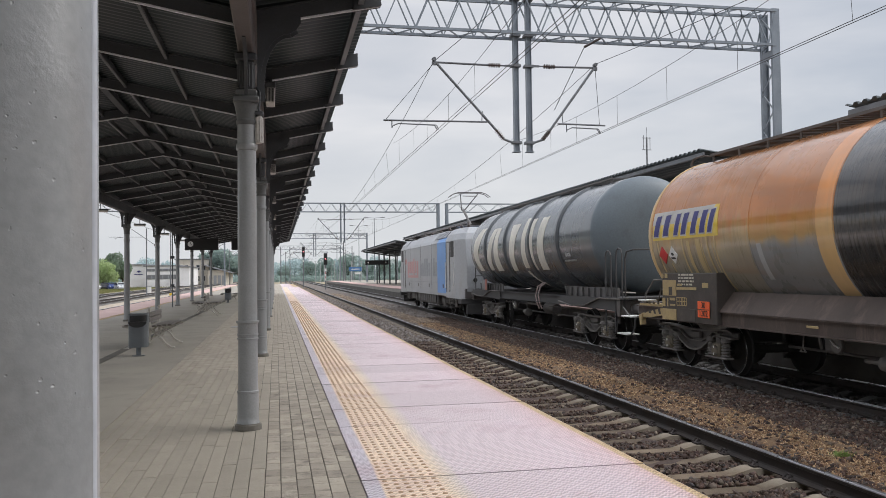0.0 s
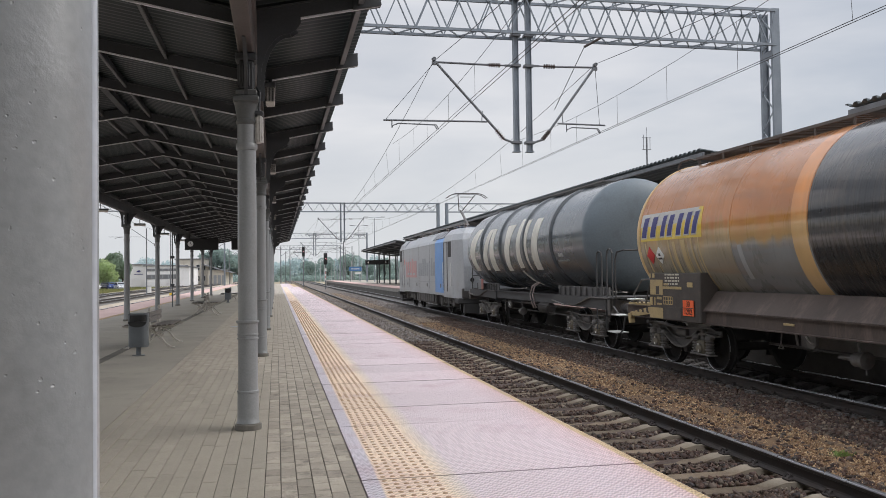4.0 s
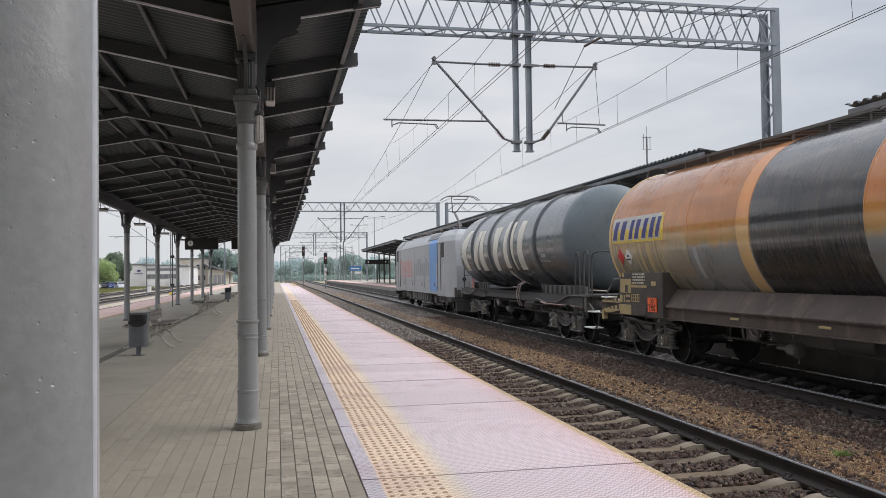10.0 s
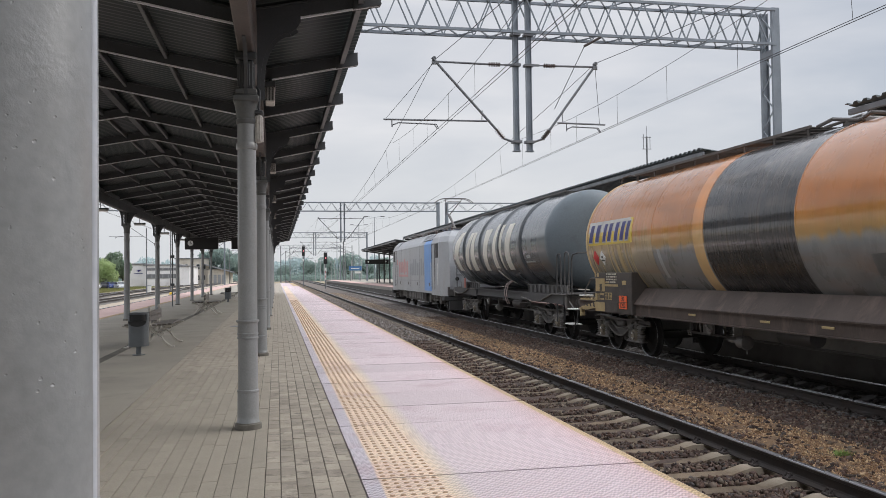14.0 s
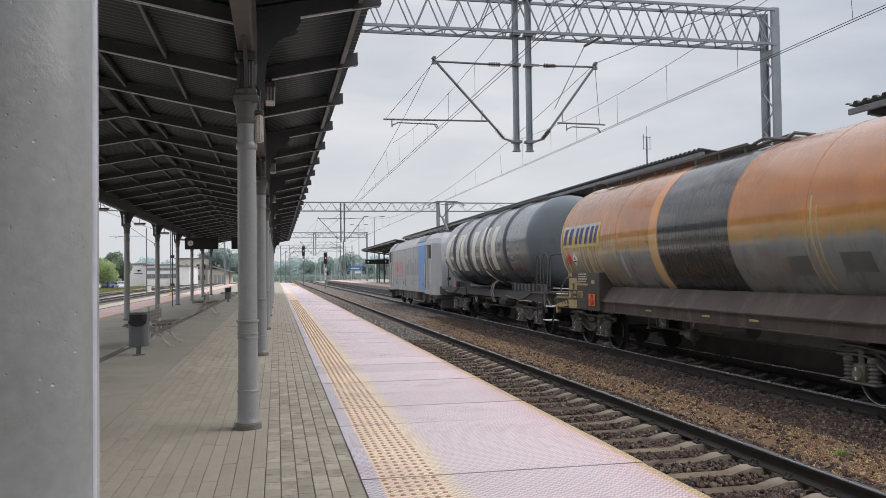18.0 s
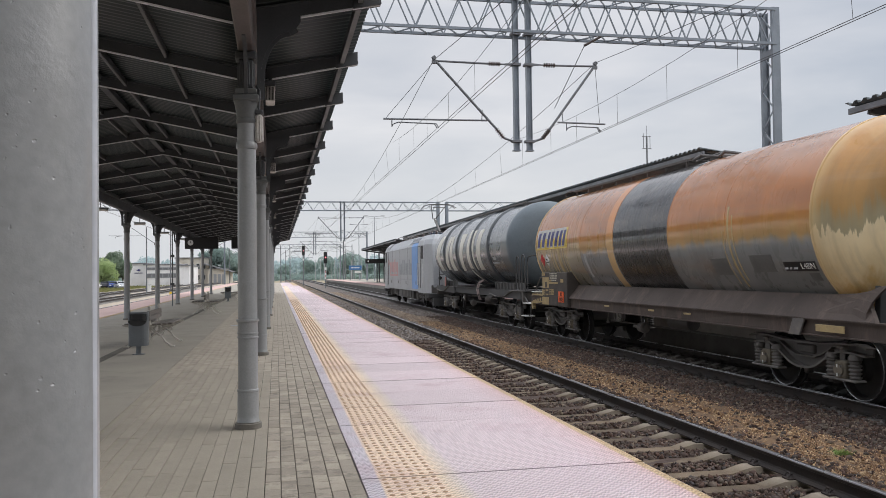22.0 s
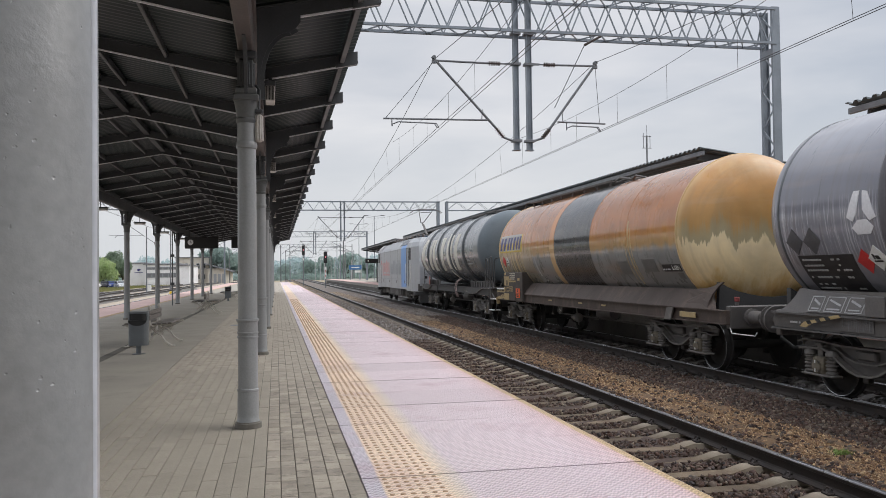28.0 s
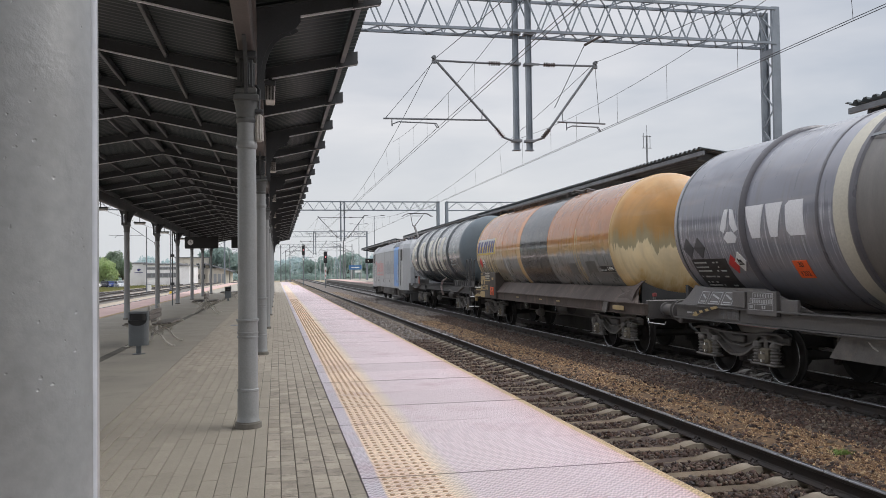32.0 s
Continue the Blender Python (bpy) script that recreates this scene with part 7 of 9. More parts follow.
def hazard_plate(v, x, y, z, w=0.40, h=0.155):
    """The orange plate with its two numbers."""
    fo = Form().box(x - 0.012, x + 0.004, y - w / 2, y + w / 2, z - h, z + h, 0.003)
    p = part("hazard_plate", fo, M_HAZ, v, "orange plate with black numbers")
    fo = Form().box(x - 0.016, x - 0.0122, y - w / 2, y + w / 2, z - 0.006, z + 0.006)
    part("divider", fo, M_BLACK, p)
    lettering("number_30", "30", 0.15, facing(x - 0.014, y, z + h / 2), M_BLACK, p).name = "upper_number"
    lettering("number", "1202", 0.15, facing(x - 0.014, y, z - h / 2), M_BLACK, p).name = "lower_number"


def text_bars(v, x, y0, y1, z0, z1, rows, material, seed, name="stencilled_text"):
    rng = random.Random(seed)
    fo = Form()
    for i in range(rows):
        z = z1 - (z1 - z0) * (i + 0.5) / rows
        h = (z1 - z0) / rows * 0.27
        y = y1
        while y > y0 + 0.03:
            w = rng.uniform(0.05, 0.18)
            fo.box(x - 0.004, x, max(y0, y - w), y, z - h, z + h)
            y -= w + 0.035
    return tagged(part(name, fo, material, v), kind="stuff")


# loco ---------------------------------------------------------------
loco = thing("electric_locomotive", pose(TRAIN_X, 0, ZR), "silver-grey electric locomotive with a blue band, pantograph raised", "locomotive")
L0, L1 = 19.65, 37.2          # the body's two ends
LH = 1.47
LE = 3.34                      # height of the side's upper edge
side_poly = [(-LH, 0.97), (-LH, LE), (-LH + 0.10, LE + 0.16), (-LH + 0.36, 3.80), (LH - 0.36, 3.80), (LH - 0.10, LE + 0.16), (LH, LE), (LH, 0.97)]


def loco_hull(y0, y1):
    return Form().prism(side_poly, y0, y1, "y")


for nm, a, b, mt in (("body_panel", 24.65, 34.2, M_LOCO), ("blue_band", 22.65, 24.65, M_LOCO_BLUE)):
    part(nm, loco_hull(a, b), mt, loco)
for a, s in ((22.65, -1), (34.2, 1)):
    end = L0 if s < 0 else L1
    # cab: a bevelled corner that widens upwards, front face slightly raked
    fo = Form()
    stations = [(0.84, 0.06, 0.28, 0.98, 0.0), (1.3, 0.0, 0.28, 1.03, 0.0), (2.2, 0.03, 0.28, 1.05, 0.0), (LE, 0.27, 0.28, 1.12, 0.0), (LE + 0.26, 0.38, 0.36, 1.22, 0.10), (3.86, 0.58, 0.52, 1.40, 0.36)]
    v = []
    for z, back, ins, wide, lean in stations:
        v += [(-LH + lean, a, z), (LH - lean, a, z), (LH - lean, end - s * wide, z), (LH - ins, end - s * back, z), (-LH + ins, end - s * back, z), (-LH + lean, end - s * wide, z)]
    f = []
    for j in range(len(stations) - 1):
        for i in range(6):
            f.append((6 * j + i, 6 * j + (i + 1) % 6, 6 * j + 6 + (i + 1) % 6, 6 * j + 6 + i))
    f += [(0, 1, 2, 3, 4, 5), tuple(6 * (len(stations) - 1) + i for i in range(6))]
    cab = part("cab", fo.add(v, f), M_LOCO, loco)
    # windscreen, side windows, door, lamps
    fo = Form()
    y0, y1 = end - s * 0.06, end - s * 0.31
    for x0, x1 in ((-0.92, -0.04), (0.04, 0.92)):
        v = [(x0, y0 + s * 0.012, 2.36), (x1, y0 + s * 0.012, 2.36), (x1 * 0.97, y1 + s * 0.012, 3.25), (x0 * 0.97, y1 + s * 0.012, 3.25)]
        v += [(p[0], p[1] - s * 0.03, p[2] - 0.01) for p in v]
        fo.add(v, [(0, 1, 2, 3), (7, 6, 5, 4), (0, 4, 5, 1), (1, 5, 6, 2), (2, 6, 7, 3), (3, 7, 4, 0)])
    part("windscreen", fo, M_GLASS_DARK, cab)
    for sx in (-1, 1):
        fo = Form().box(min(sx * LH, sx * (LH + 0.012)), max(sx * LH, sx * (LH + 0.012)), min(a + s * 1.04, a + s * 1.66), max(a + s * 1.04, a + s * 1.66), 2.62, 3.30, 0.004)
        part("side_window", fo, M_BIN_DARK, cab)
        fo = Form().box(min(sx * LH, sx * (LH + 0.01)), max(sx * LH, sx * (LH + 0.01)), min(a + s * 0.18, a + s * 0.86), max(a + s * 0.18, a + s * 0.86), 1.10, 3.28, 0.004)
        dd = part("cab_door", fo, M_LOCO, cab)
        part("door_frame", Form().path([(sx * (LH + 0.012), a + s * 0.18, 1.10), (sx * (LH + 0.012), a + s * 0.18, 3.29), (sx * (LH + 0.012), a + s * 0.86, 3.29), (sx * (LH + 0.012), a + s * 0.86, 1.10)], 0.014, 5), M_UNDER, dd)
        part("grab_rail", Form().tube((sx * (LH + 0.05), a + s * 1.80, 1.35), (sx * (LH + 0.05), a + s * 1.84, 2.35), 0.017, n=6), M_WHITE, cab)
        part("grab_rail", Form().tube((sx * (LH + 0.05), a + s * 0.10, 1.25), (sx * (LH + 0.05), a + s * 0.10, 2.4), 0.017, n=6), M_WHITE, cab)
        fo = Form()
        for z in (0.42, 0.68, 0.94):
            fo.box(sx * 1.36 - 0.09, sx * 1.36 + 0.09, a + s * 0.52 - 0.2, a + s * 0.52 + 0.2, z - 0.012, z + 0.012)
        fo.box(sx * 1.36 - 0.01, sx * 1.36 + 0.01, a + s * 0.52 - 0.21, a + s * 0.52 - 0.19, 0.4, 1.15).box(sx * 1.36 - 0.01, sx * 1.36 + 0.01, a + s * 0.52 + 0.19, a + s * 0.52 + 0.21, 0.4, 1.15)
        part("steps", fo, M_UNDER, cab)
        fo = Form().lathe([(end - s * 0.03, 0.09), (end + s * 0.03, 0.085), (end + s * 0.032, 0.0)], 14, "y", (sx * 0.85, 0, 1.62))
        part("headlight", fo, M_BIN_DARK, cab)
    fo = Form().box(-LH + 0.03, LH - 0.03, min(end - s * 0.10, end - s * 0.75), max(end - s * 0.10, end - s * 0.75), 0.62, 0.835, 0.03)
    part("apron", fo, M_SOOT, cab, "dark apron below the cab")
    buffers(loco, end - s * 0.02, s)
    fo = Form().prism([(end - s * 0.35, 0.62), (end + s * 0.02, 0.62), (end - s * 0.02, 0.22), (end - s * 0.30, 0.22)], -1.2, 1.2, "x")
    part("snow_plough", fo, M_SOOT, loco)
for sx in (-1, 1):
    for yy in (22.62, 26.1, 29.2, 32.4):
        part("panel_joint", Form().box(min(sx * LH, sx * (LH + 0.006)), max(sx * LH, sx * (LH + 0.006)), yy - 0.008, yy + 0.008, 1.14, 3.40), M_UNDER, loco)
    for z in (1.50, 3.30):
        part("body_rib", Form().box(min(sx * LH, sx * (LH + 0.010)), max(sx * LH, sx * (LH + 0.010)), 24.66, 34.1, z - 0.008, z + 0.012), M_LOCO_TEXT, loco)
fo = Form()
fo.box(-LH - 0.004, -LH + 0.1, L0 + 1.2, L1 - 1.2, 0.90, 1.02, 0.01).box(LH - 0.1, LH + 0.004, L0 + 1.2, L1 - 1.2, 0.90, 1.02, 0.01)
part("sill", fo, M_LOCO, loco)
for yy in (23.3, 26.8, 29.9, 33.0):
    part("access_flap", Form().box(-LH - 0.008, -LH, yy - 0.10, yy + 0.10, 1.25, 1.42, 0.003), M_UNDER, loco)
# faded side lettering as plain blocks
for a, b, z0, z1 in ((33.9, 34.8, 2.45, 2.75), (34.35, 34.6, 1.75, 2.45), (33.1, 33.55, 1.85, 2.6), (32.4, 32.95, 1.95, 2.6), (31.7, 32.25, 1.95, 2.6), (31.2, 31.55, 1.85, 2.75), (30.55, 31.05, 1.95, 2.6), (29.95, 30.4, 1.85, 2.6), (29.95, 33.55, 1.70, 1.83)):
    part("red_side_block", Form().box(-LH - 0.006, -LH, a, b, z0, z1), M_LOCO_RED, loco, "faded red block on the side")
for i in range(8):
    fo = Form().box(-LH - 0.006, -LH, 24.75 + i * 0.60, 25.15 + i * 0.60, 1.78, 2.45 + (0.22 if i in (1, 4, 5) else 0.0))
    part("grey_side_bar", fo, M_LOCO_TEXT, loco)
fo = Form().box(-1.02, 1.02, 25.2, 33.9, 3.802, 3.86, 0.03)
for yy in (26.0, 27.4, 29.2, 31.2, 32.8):
    fo.box(-0.85, 0.85, yy - 0.55, yy + 0.55, 3.86, 3.95, 0.04)
part("roof_equipment", fo, M_LOCO, loco)
fo = Form()
# louvred panel on the sloping roof side
fo.prism([(-LH + 0.115, 3.52), (-LH + 0.345, 3.785), (-LH + 0.33, 3.80), (-LH + 0.10, 3.535)], 23.0, 25.7, "y")
gr = part("roof_grille", fo, M_UNDER, loco)
for i in range(6):
    y0 = 23.05 + i * 0.44
    part("slat", Form().prism([(-LH + 0.10, 3.525), (-LH + 0.335, 3.795), (-LH + 0.32, 3.81), (-LH + 0.085, 3.54)], y0, y0 + 0.28, "y"), M_LOCO_TEXT, gr)
for yy in (22.0, 23.4, 26.0, 28.2, 30.5, 33.5):
    part("roof_insulator", Form().lathe([(3.86, 0.05), (3.9, 0.09), (3.94, 0.06), (3.98, 0.09), (4.02, 0.06), (4.06, 0.09), (4.13, 0.05)], 10, "z", (-0.55, yy, 0.0)), M_INSUL, loco)
part("roof_conductor", Form().path([(-0.55, 22.0, 4.14), (-0.55, 25.0, 4.16), (-0.55, 30.5, 4.16), (-0.55, 33.5, 4.14)], 0.02, 6), M_INSUL, loco)


def pantograph(yb, raised):
    p = part("pantograph", Form().box(-0.55, 0.55, yb - 0.5, yb + 0.5, 4.06, 4.12, 0.01), M_UNDER, loco)
    for x in (-0.5, 0.5):
        for yy in (-0.45, 0.45):
            part("insulator", Form().lathe([(3.90, 0.05), (3.93, 0.08), (3.97, 0.05), (4.0, 0.08), (4.04, 0.05), (4.07, 0.05)], 10, "z", (x, yb + yy, 0)), M_INSUL, p)
    if raised:
        kn, top = (yb + 1.45, 4.98), (yb + 0.12, 5.64)
    else:
        kn, top = (yb - 1.15, 4.22), (yb + 0.35, 4.26)
    part("lower_arm", Form().tube((0, yb - 0.2, 4.14), (0, kn[0], kn[1]), 0.06, 0.05, 8).tube((0.14, yb + 0.25, 4.14), (0.10, kn[0], kn[1] - 0.08), 0.025, n=6), M_UNDER, p)
    fo = Form()
    for x in (-1, 1):
        fo.tube((x * 0.08, kn[0], kn[1]), (x * 0.42, top[0], top[1]), 0.026, 0.02, 8)
    fo.tube((-0.35, top[0] - 0.15, top[1] - 0.12), (0.35, top[0] - 0.15, top[1] - 0.12), 0.018, n=6)
    part("upper_arm", fo, M_UNDER, p)
    fo = Form()
    for yy in (-0.17, 0.17):
        fo.path([(-0.98, top[0] + yy, top[1] - 0.16), (-0.78, top[0] + yy, top[1] - 0.02), (-0.55, top[0] + yy, top[1] + 0.05), (0.55, top[0] + yy, top[1] + 0.05), (0.78, top[0] + yy, top[1] - 0.02), (0.98, top[0] + yy, top[1] - 0.16)], 0.02, 6)
    for x in (-0.5, 0.5):
        fo.tube((x, top[0] - 0.17, top[1] + 0.04), (x, top[0] + 0.17, top[1] + 0.04), 0.014, n=6)
    part("contact_strips", fo, M_UNDER, p)


pantograph(24.0, True)
pantograph(33.6, False)
for yc in (23.0, 33.4):
    fo = Form().box(-0.9, 0.9, yc - 0.5, yc + 0.5, 0.5, 0.85, 0.04)
    bg = part("bogie", fo, M_UNDER, loco)
    for s in (-1, 1):
        x0, x1 = sorted((s * 1.0, s * 1.16))
        part("side_frame", Form().prism([(yc - 2.0, 0.72), (yc - 1.9, 0.92), (yc + 1.9, 0.92), (yc + 2.0, 0.72), (yc + 0.9, 0.52), (yc - 0.9, 0.52)], x0, x1, "x"), M_BOGIE, bg)
        for e in (-1.3, 1.3):
            fo = Form().box(min(s * 1.0, s * 1.24), max(s * 1.0, s * 1.24), yc + e - 0.2, yc + e + 0.2, 0.42, 0.8, 0.04)
            part("axle_box", fo, M_BOGIE, bg)
            part("coil_spring", spring_form(s * 1.12, yc + e * 0.55, 0.56, 0.95, 0.13), M_BOGIE, bg)
            part("damper", Form().tube((s * 1.22, yc + e * 1.25, 0.5), (s * 1.22, yc + e * 1.25, 1.0), 0.045, n=8), M_BOGIE, bg)
    for e in (-1.3, 1.3):
        wheelset(loco, yc + e, 0.60)
fo = Form().box(-1.3, 1.3, 25.4, 31.0, 0.42, 1.12, 0.05)
part("transformer_case", fo, M_UNDER, loco)
fo = Form()
for i in range(9):
    fo.box(-1.36, -1.30, 25.7 + i * 0.56, 26.1 + i * 0.56, 0.5, 1.05, 0.02)
part("equipment_covers", fo, M_UNDER, loco)


# shared wagon pieces --------------------------------------------------
def frame_of(v, y0, y1, mt, z0=1.0, z1=1.24, half=1.22):
    for s in (-1, 1):
        fo = Form()
        fo.box(min(s * half, s * (half - 0.08)), max(s * half, s * (half - 0.08)), y0, y1, z0, z1, 0.008)
        fo.box(min(s * half, s * (half + 0.05)), max(s * half, s * (half + 0.05)), y0, y1, z0, z0 + 0.018)
        fo.box(min(s * half, s * (half + 0.05)), max(s * half, s * (half + 0.05)), y0, y1, z1 - 0.018, z1)
        part("side_sill", fo, mt, v)
    fo = Form().box(-0.35, 0.35, y0, y1, 0.95, 1.22, 0.01)
    for i in range(6):
        y = y0 + (y1 - y0) * (i + 0.5) / 6
        fo.box(-1.15, 1.15, y - 0.06, y + 0.06, 1.02, 1.2)
    part("centre_sill", fo, M_UNDER, v)


def brake_gear(v, yc):
    """Reservoir, brake cylinder, valve, wheel and rods hung below the frame."""
    fo = Form().lathe([(yc - 0.55, 0.0), (yc - 0.55, 0.15), (yc - 0.5, 0.17), (yc + 0.3, 0.17), (yc + 0.35, 0.15), (yc + 0.35, 0.0)], 18, "y", (-0.45, 0, 0.78))
    part("air_reservoir", fo, M_DARK_GEAR, v)
    fo = Form().lathe([(yc + 0.55, 0.05), (yc + 0.57, 0.12), (yc + 0.63, 0.125), (yc + 0.65, 0.10), (yc + 0.80, 0.105), (yc + 0.82, 0.04), (yc + 1.15, 0.03)], 16, "y", (-1.0, 0, 0.64))
    part("brake_cylinder", fo, M_BOGIE, v)
    part("hanger_rod", Form().path([(-1.0, yc + 0.72, 0.74), (-1.0, yc + 0.78, 0.93), (-1.0, yc - 0.35, 0.95), (-1.0, yc - 0.55, 0.90)], 0.018, 6), M_BOGIE, v)
    part("hanger_rod", Form().path([(-1.0, yc + 0.6, 0.52), (-1.0, yc + 0.6, 0.44)], 0.012, 6), M_BOGIE, v)
    part("valve_body", Form().box(-1.14, -1.0, yc + 1.62, yc + 1.84, 0.70, 0.97, 0.03), M_DARK_GEAR, v)
    part("change_wheel", Form().lathe([(-1.2, 0.05), (-1.195, 0.12), (-1.16, 0.125), (-1.14, 0.11)], 18, "x", (0, yc + 1.5, 0.84)), M_BOGIE, v, "round brake change-over wheel")
    part("pointer", Form().path([(-1.21, yc + 1.60, 0.90), (-1.22, yc + 1.50, 0.83), (-1.21, yc + 1.42, 0.80)], 0.014, 6), M_LAMP_DIFF, v)
    part("lever", Form().bar((-1.12, yc + 1.98, 0.98), (-1.12, yc + 1.92, 0.74), 0.025, 0.04), M_BOGIE, v)
    fo = Form().path([(-1.1, yc + 2.35, 0.98), (-1.12, yc + 2.35, 0.72), (-1.12, yc + 2.28, 0.66), (-1.12, yc + 2.42, 0.66), (-1.12, yc + 2.35, 0.72)], 0.012, 6)
    part("release_pull", fo, M_BOGIE, v)
    part("brake_rod", Form().tube((-0.5, yc - 3.6, 0.62), (-0.5, yc + 3.6, 0.62), 0.025, n=6), M_DARK_GEAR, v)
    part("brake_rod", Form().tube((-0.95, yc - 3.0, 0.90), (-0.95, yc + 3.4, 0.90), 0.016, n=6), M_DARK_GEAR, v)


M_PIPE = mat("pale_pink_pipe_paint", (0.42, 0.33, 0.31), (0.34, 0.27, 0.255), 0.55, 0, 4, 40, 0.1)
# the dark tank wagon with the cream lettering ------------------------
w1 = thing("tank_wagon", pose(TRAIN_X, 0, ZR), "dark blue-grey tank wagon with stiffening rings and cream blocks", "tank wagon", "tank wagons")
R1, C1 = 1.44, 2.815
part("tank", shell([(5.45, R1), (17.85, R1)], 64, C1), M_TANK_DARK, w1)
part("tank_end", shell(head(5.45, R1, 0.58, -1, 14, 0.55), 64, C1), M_TANK_DARK_END, w1)
part("tank_end", shell(head(17.85, R1, 0.46, 1), 64, C1), M_TANK_DARK_END, w1)
for y in (15.74, 13.14, 10.44, 7.89):
    ring(w1, y, R1, C1, 0.10, 0.055)
# plain slanted blocks where the lettering stands
for pts in ([(16.05, 3.56), (16.75, 3.56), (17.30, 3.15), (17.48, 2.70), (17.32, 1.99), (16.72, 1.98), (16.80, 2.62)],
            [(14.80, 3.46), (14.32, 3.46), (15.25, 2.0), (15.88, 2.0)], [(14.28, 3.46), (13.86, 3.44), (14.06, 1.97), (14.74, 1.97)],
            [(12.45, 3.46), (11.55, 3.46), (11.78, 3.05), (12.36, 1.96), (12.82, 1.96), (12.42, 3.05)],
            [(11.00, 3.58), (10.64, 3.58), (10.93, 2.04), (11.38, 2.04)], [(10.34, 3.52), (9.98, 3.52), (10.20, 1.97), (10.62, 1.97)],
            [(9.42, 3.50), (8.84, 3.50), (9.22, 1.98), (9.80, 1.98)]):
    part("cream_block", tank_poly(Form(), pts, R1 + 0.006, C1), M_CREAM, w1, "dirty cream lettering block")
part("paint_run", patch(Form(), 11.02, 11.20, 1.62, 1.96, R1 + 0.006, C1, 0.22, 6), M_CREAM, w1, "white run of paint down the tank")
part("paint_run", patch(Form(), 10.86, 10.96, 1.50, 1.62, R1 + 0.006, C1, 0.16, 4), M_CREAM, w1, "white run of paint down the tank")
frame_of(w1, 4.15, 18.4, M_SOOT, 1.03, 1.27, 1.20)
# deep plates over the bogies, with a sloping nose
for y0, y1 in ((4.15, 8.2), (14.4, 18.4)):
    for sx in (-1, 1):
        k = [(y0, 1.27), (y1, 1.27), (y1, 1.10), (y1 - 0.9, 1.01), (y0 + 2.1, 1.01), (y0 + 1.2, 1.01), (y0, 0.98)]
        part("side_plate", Form().prism(k, sx * 1.24 - 0.02, sx * 1.24 + 0.02, "x"), M_SOOT, w1)
        part("plate_flange", strip([(y0, 1.275), (y0 + 1.15, 1.275), (y0 + 2.1, 1.07), (y1 - 0.9, 1.03), (y1, 1.12)], sx * 1.27, 0.0, 0.10, 0.02), M_BOGIE, w1)
for y, w in ((6.45, 1.75), (16.3, 1.55)):
    for sx in (-1, 1):
        fo = Form().prism([(y - w, 1.27), (y + w, 1.27), (y + w + 0.22, 1.52), (y - w + 0.04, 1.52)], sx * 1.02 - 0.02, sx * 1.02 + 0.02, "x")
        sd = part("saddle", fo, M_SADDLE, w1)
        for i in range(9):
            yy = y - w + 0.25 + i * (2 * w - 0.3) / 8
            part("rib", Form().box(sx * 1.06 - 0.03, sx * 1.06 + 0.03, yy - 0.012, yy + 0.012, 1.275, 1.50), M_SADDLE, sd)
fo = Form()
for i in range(9):
    patch(fo, 7.50 - i * 0.098, 7.56 - i * 0.098, 2.19, 2.23, R1 + 0.006, C1, 0, 1)
for i in range(3):
    patch(fo, 7.3 - i * 0.13, 7.39 - i * 0.13, 2.32, 2.41, R1 + 0.006, C1, 0, 1)
tagged(part("stencilled_text", fo, M_STENCIL, w1), kind="stuff")
buffers(w1, 4.15, -1)
buffers(w1, 18.4, 1)
bogie(w1, 6.23, 0.92)
bogie(w1, 16.12)
brake_gear(w1, 11.3)
fo = Form()
for x in (-0.42, 0.1):
    fo.box(x - 0.018, x + 0.018, 6.4, 17.2, C1 + R1 + 0.03, C1 + R1 + 0.075)
for i in range(64):
    fo.box(-0.40, 0.08, 6.45 + i * 0.167, 6.54 + i * 0.167, C1 + R1 + 0.045, C1 + R1 + 0.06)
for i in range(8):
    fo.tube((-0.4, 6.5 + i * 1.5, C1 + R1 - 0.15), (-0.4, 6.5 + i * 1.5, C1 + R1 + 0.04), 0.02, n=5)
part("roof_walkway", fo, M_UNDER, w1)
# end platform: two tall hooped rails, steps
for y, top in ((4.42, 2.44), (5.05, 2.40)):
    fo = Form().path([(-1.22, y, 0.50), (-1.22, y, top - 0.14), (-1.22, y - 0.04, top - 0.04), (-1.22, y - 0.14, top), (-1.22, y - 0.26, top - 0.03), (-1.22, y - 0.32, top - 0.12), (-1.22, y - 0.33, 1.28)], 0.02, 8)
    part("end_railing", fo, M_SOOT, w1, "black hooped tube railing of the end platform")
part("end_railing", Form().path([(-1.10, 4.2, 1.28), (-1.10, 4.2, 2.2), (-1.10, 4.1, 2.36), (-1.0, 3.95, 2.40), (-0.2, 3.95, 2.40)], 0.02, 8), M_SOOT, w1, "black tube rail across the wagon's end")
part("end_platform", Form().box(-1.25, 1.25, 3.98, 5.2, 1.27, 1.31), M_SOOT, w1)
part("ladder_side", Form().bar((-1.26, 4.40, 0.48), (-1.26, 4.40, 1.27), 0.05, 0.02).bar((-1.26, 3.62, 0.90), (-1.26, 3.98, 1.10), 0.04, 0.02).path([(-1.26, 3.58, 0.52), (-1.26, 3.42, 0.60), (-1.26, 3.34, 0.88)], 0.02, 6), M_SOOT, w1)
for y, z in ((3.60, 0.90), (3.84, 0.50)):
    part("step_tread", Form().box(-1.36, -1.06, y - 0.26, y + 0.26, z, z + 0.03, 0.004), M_WHITE, w1, "white step edge")
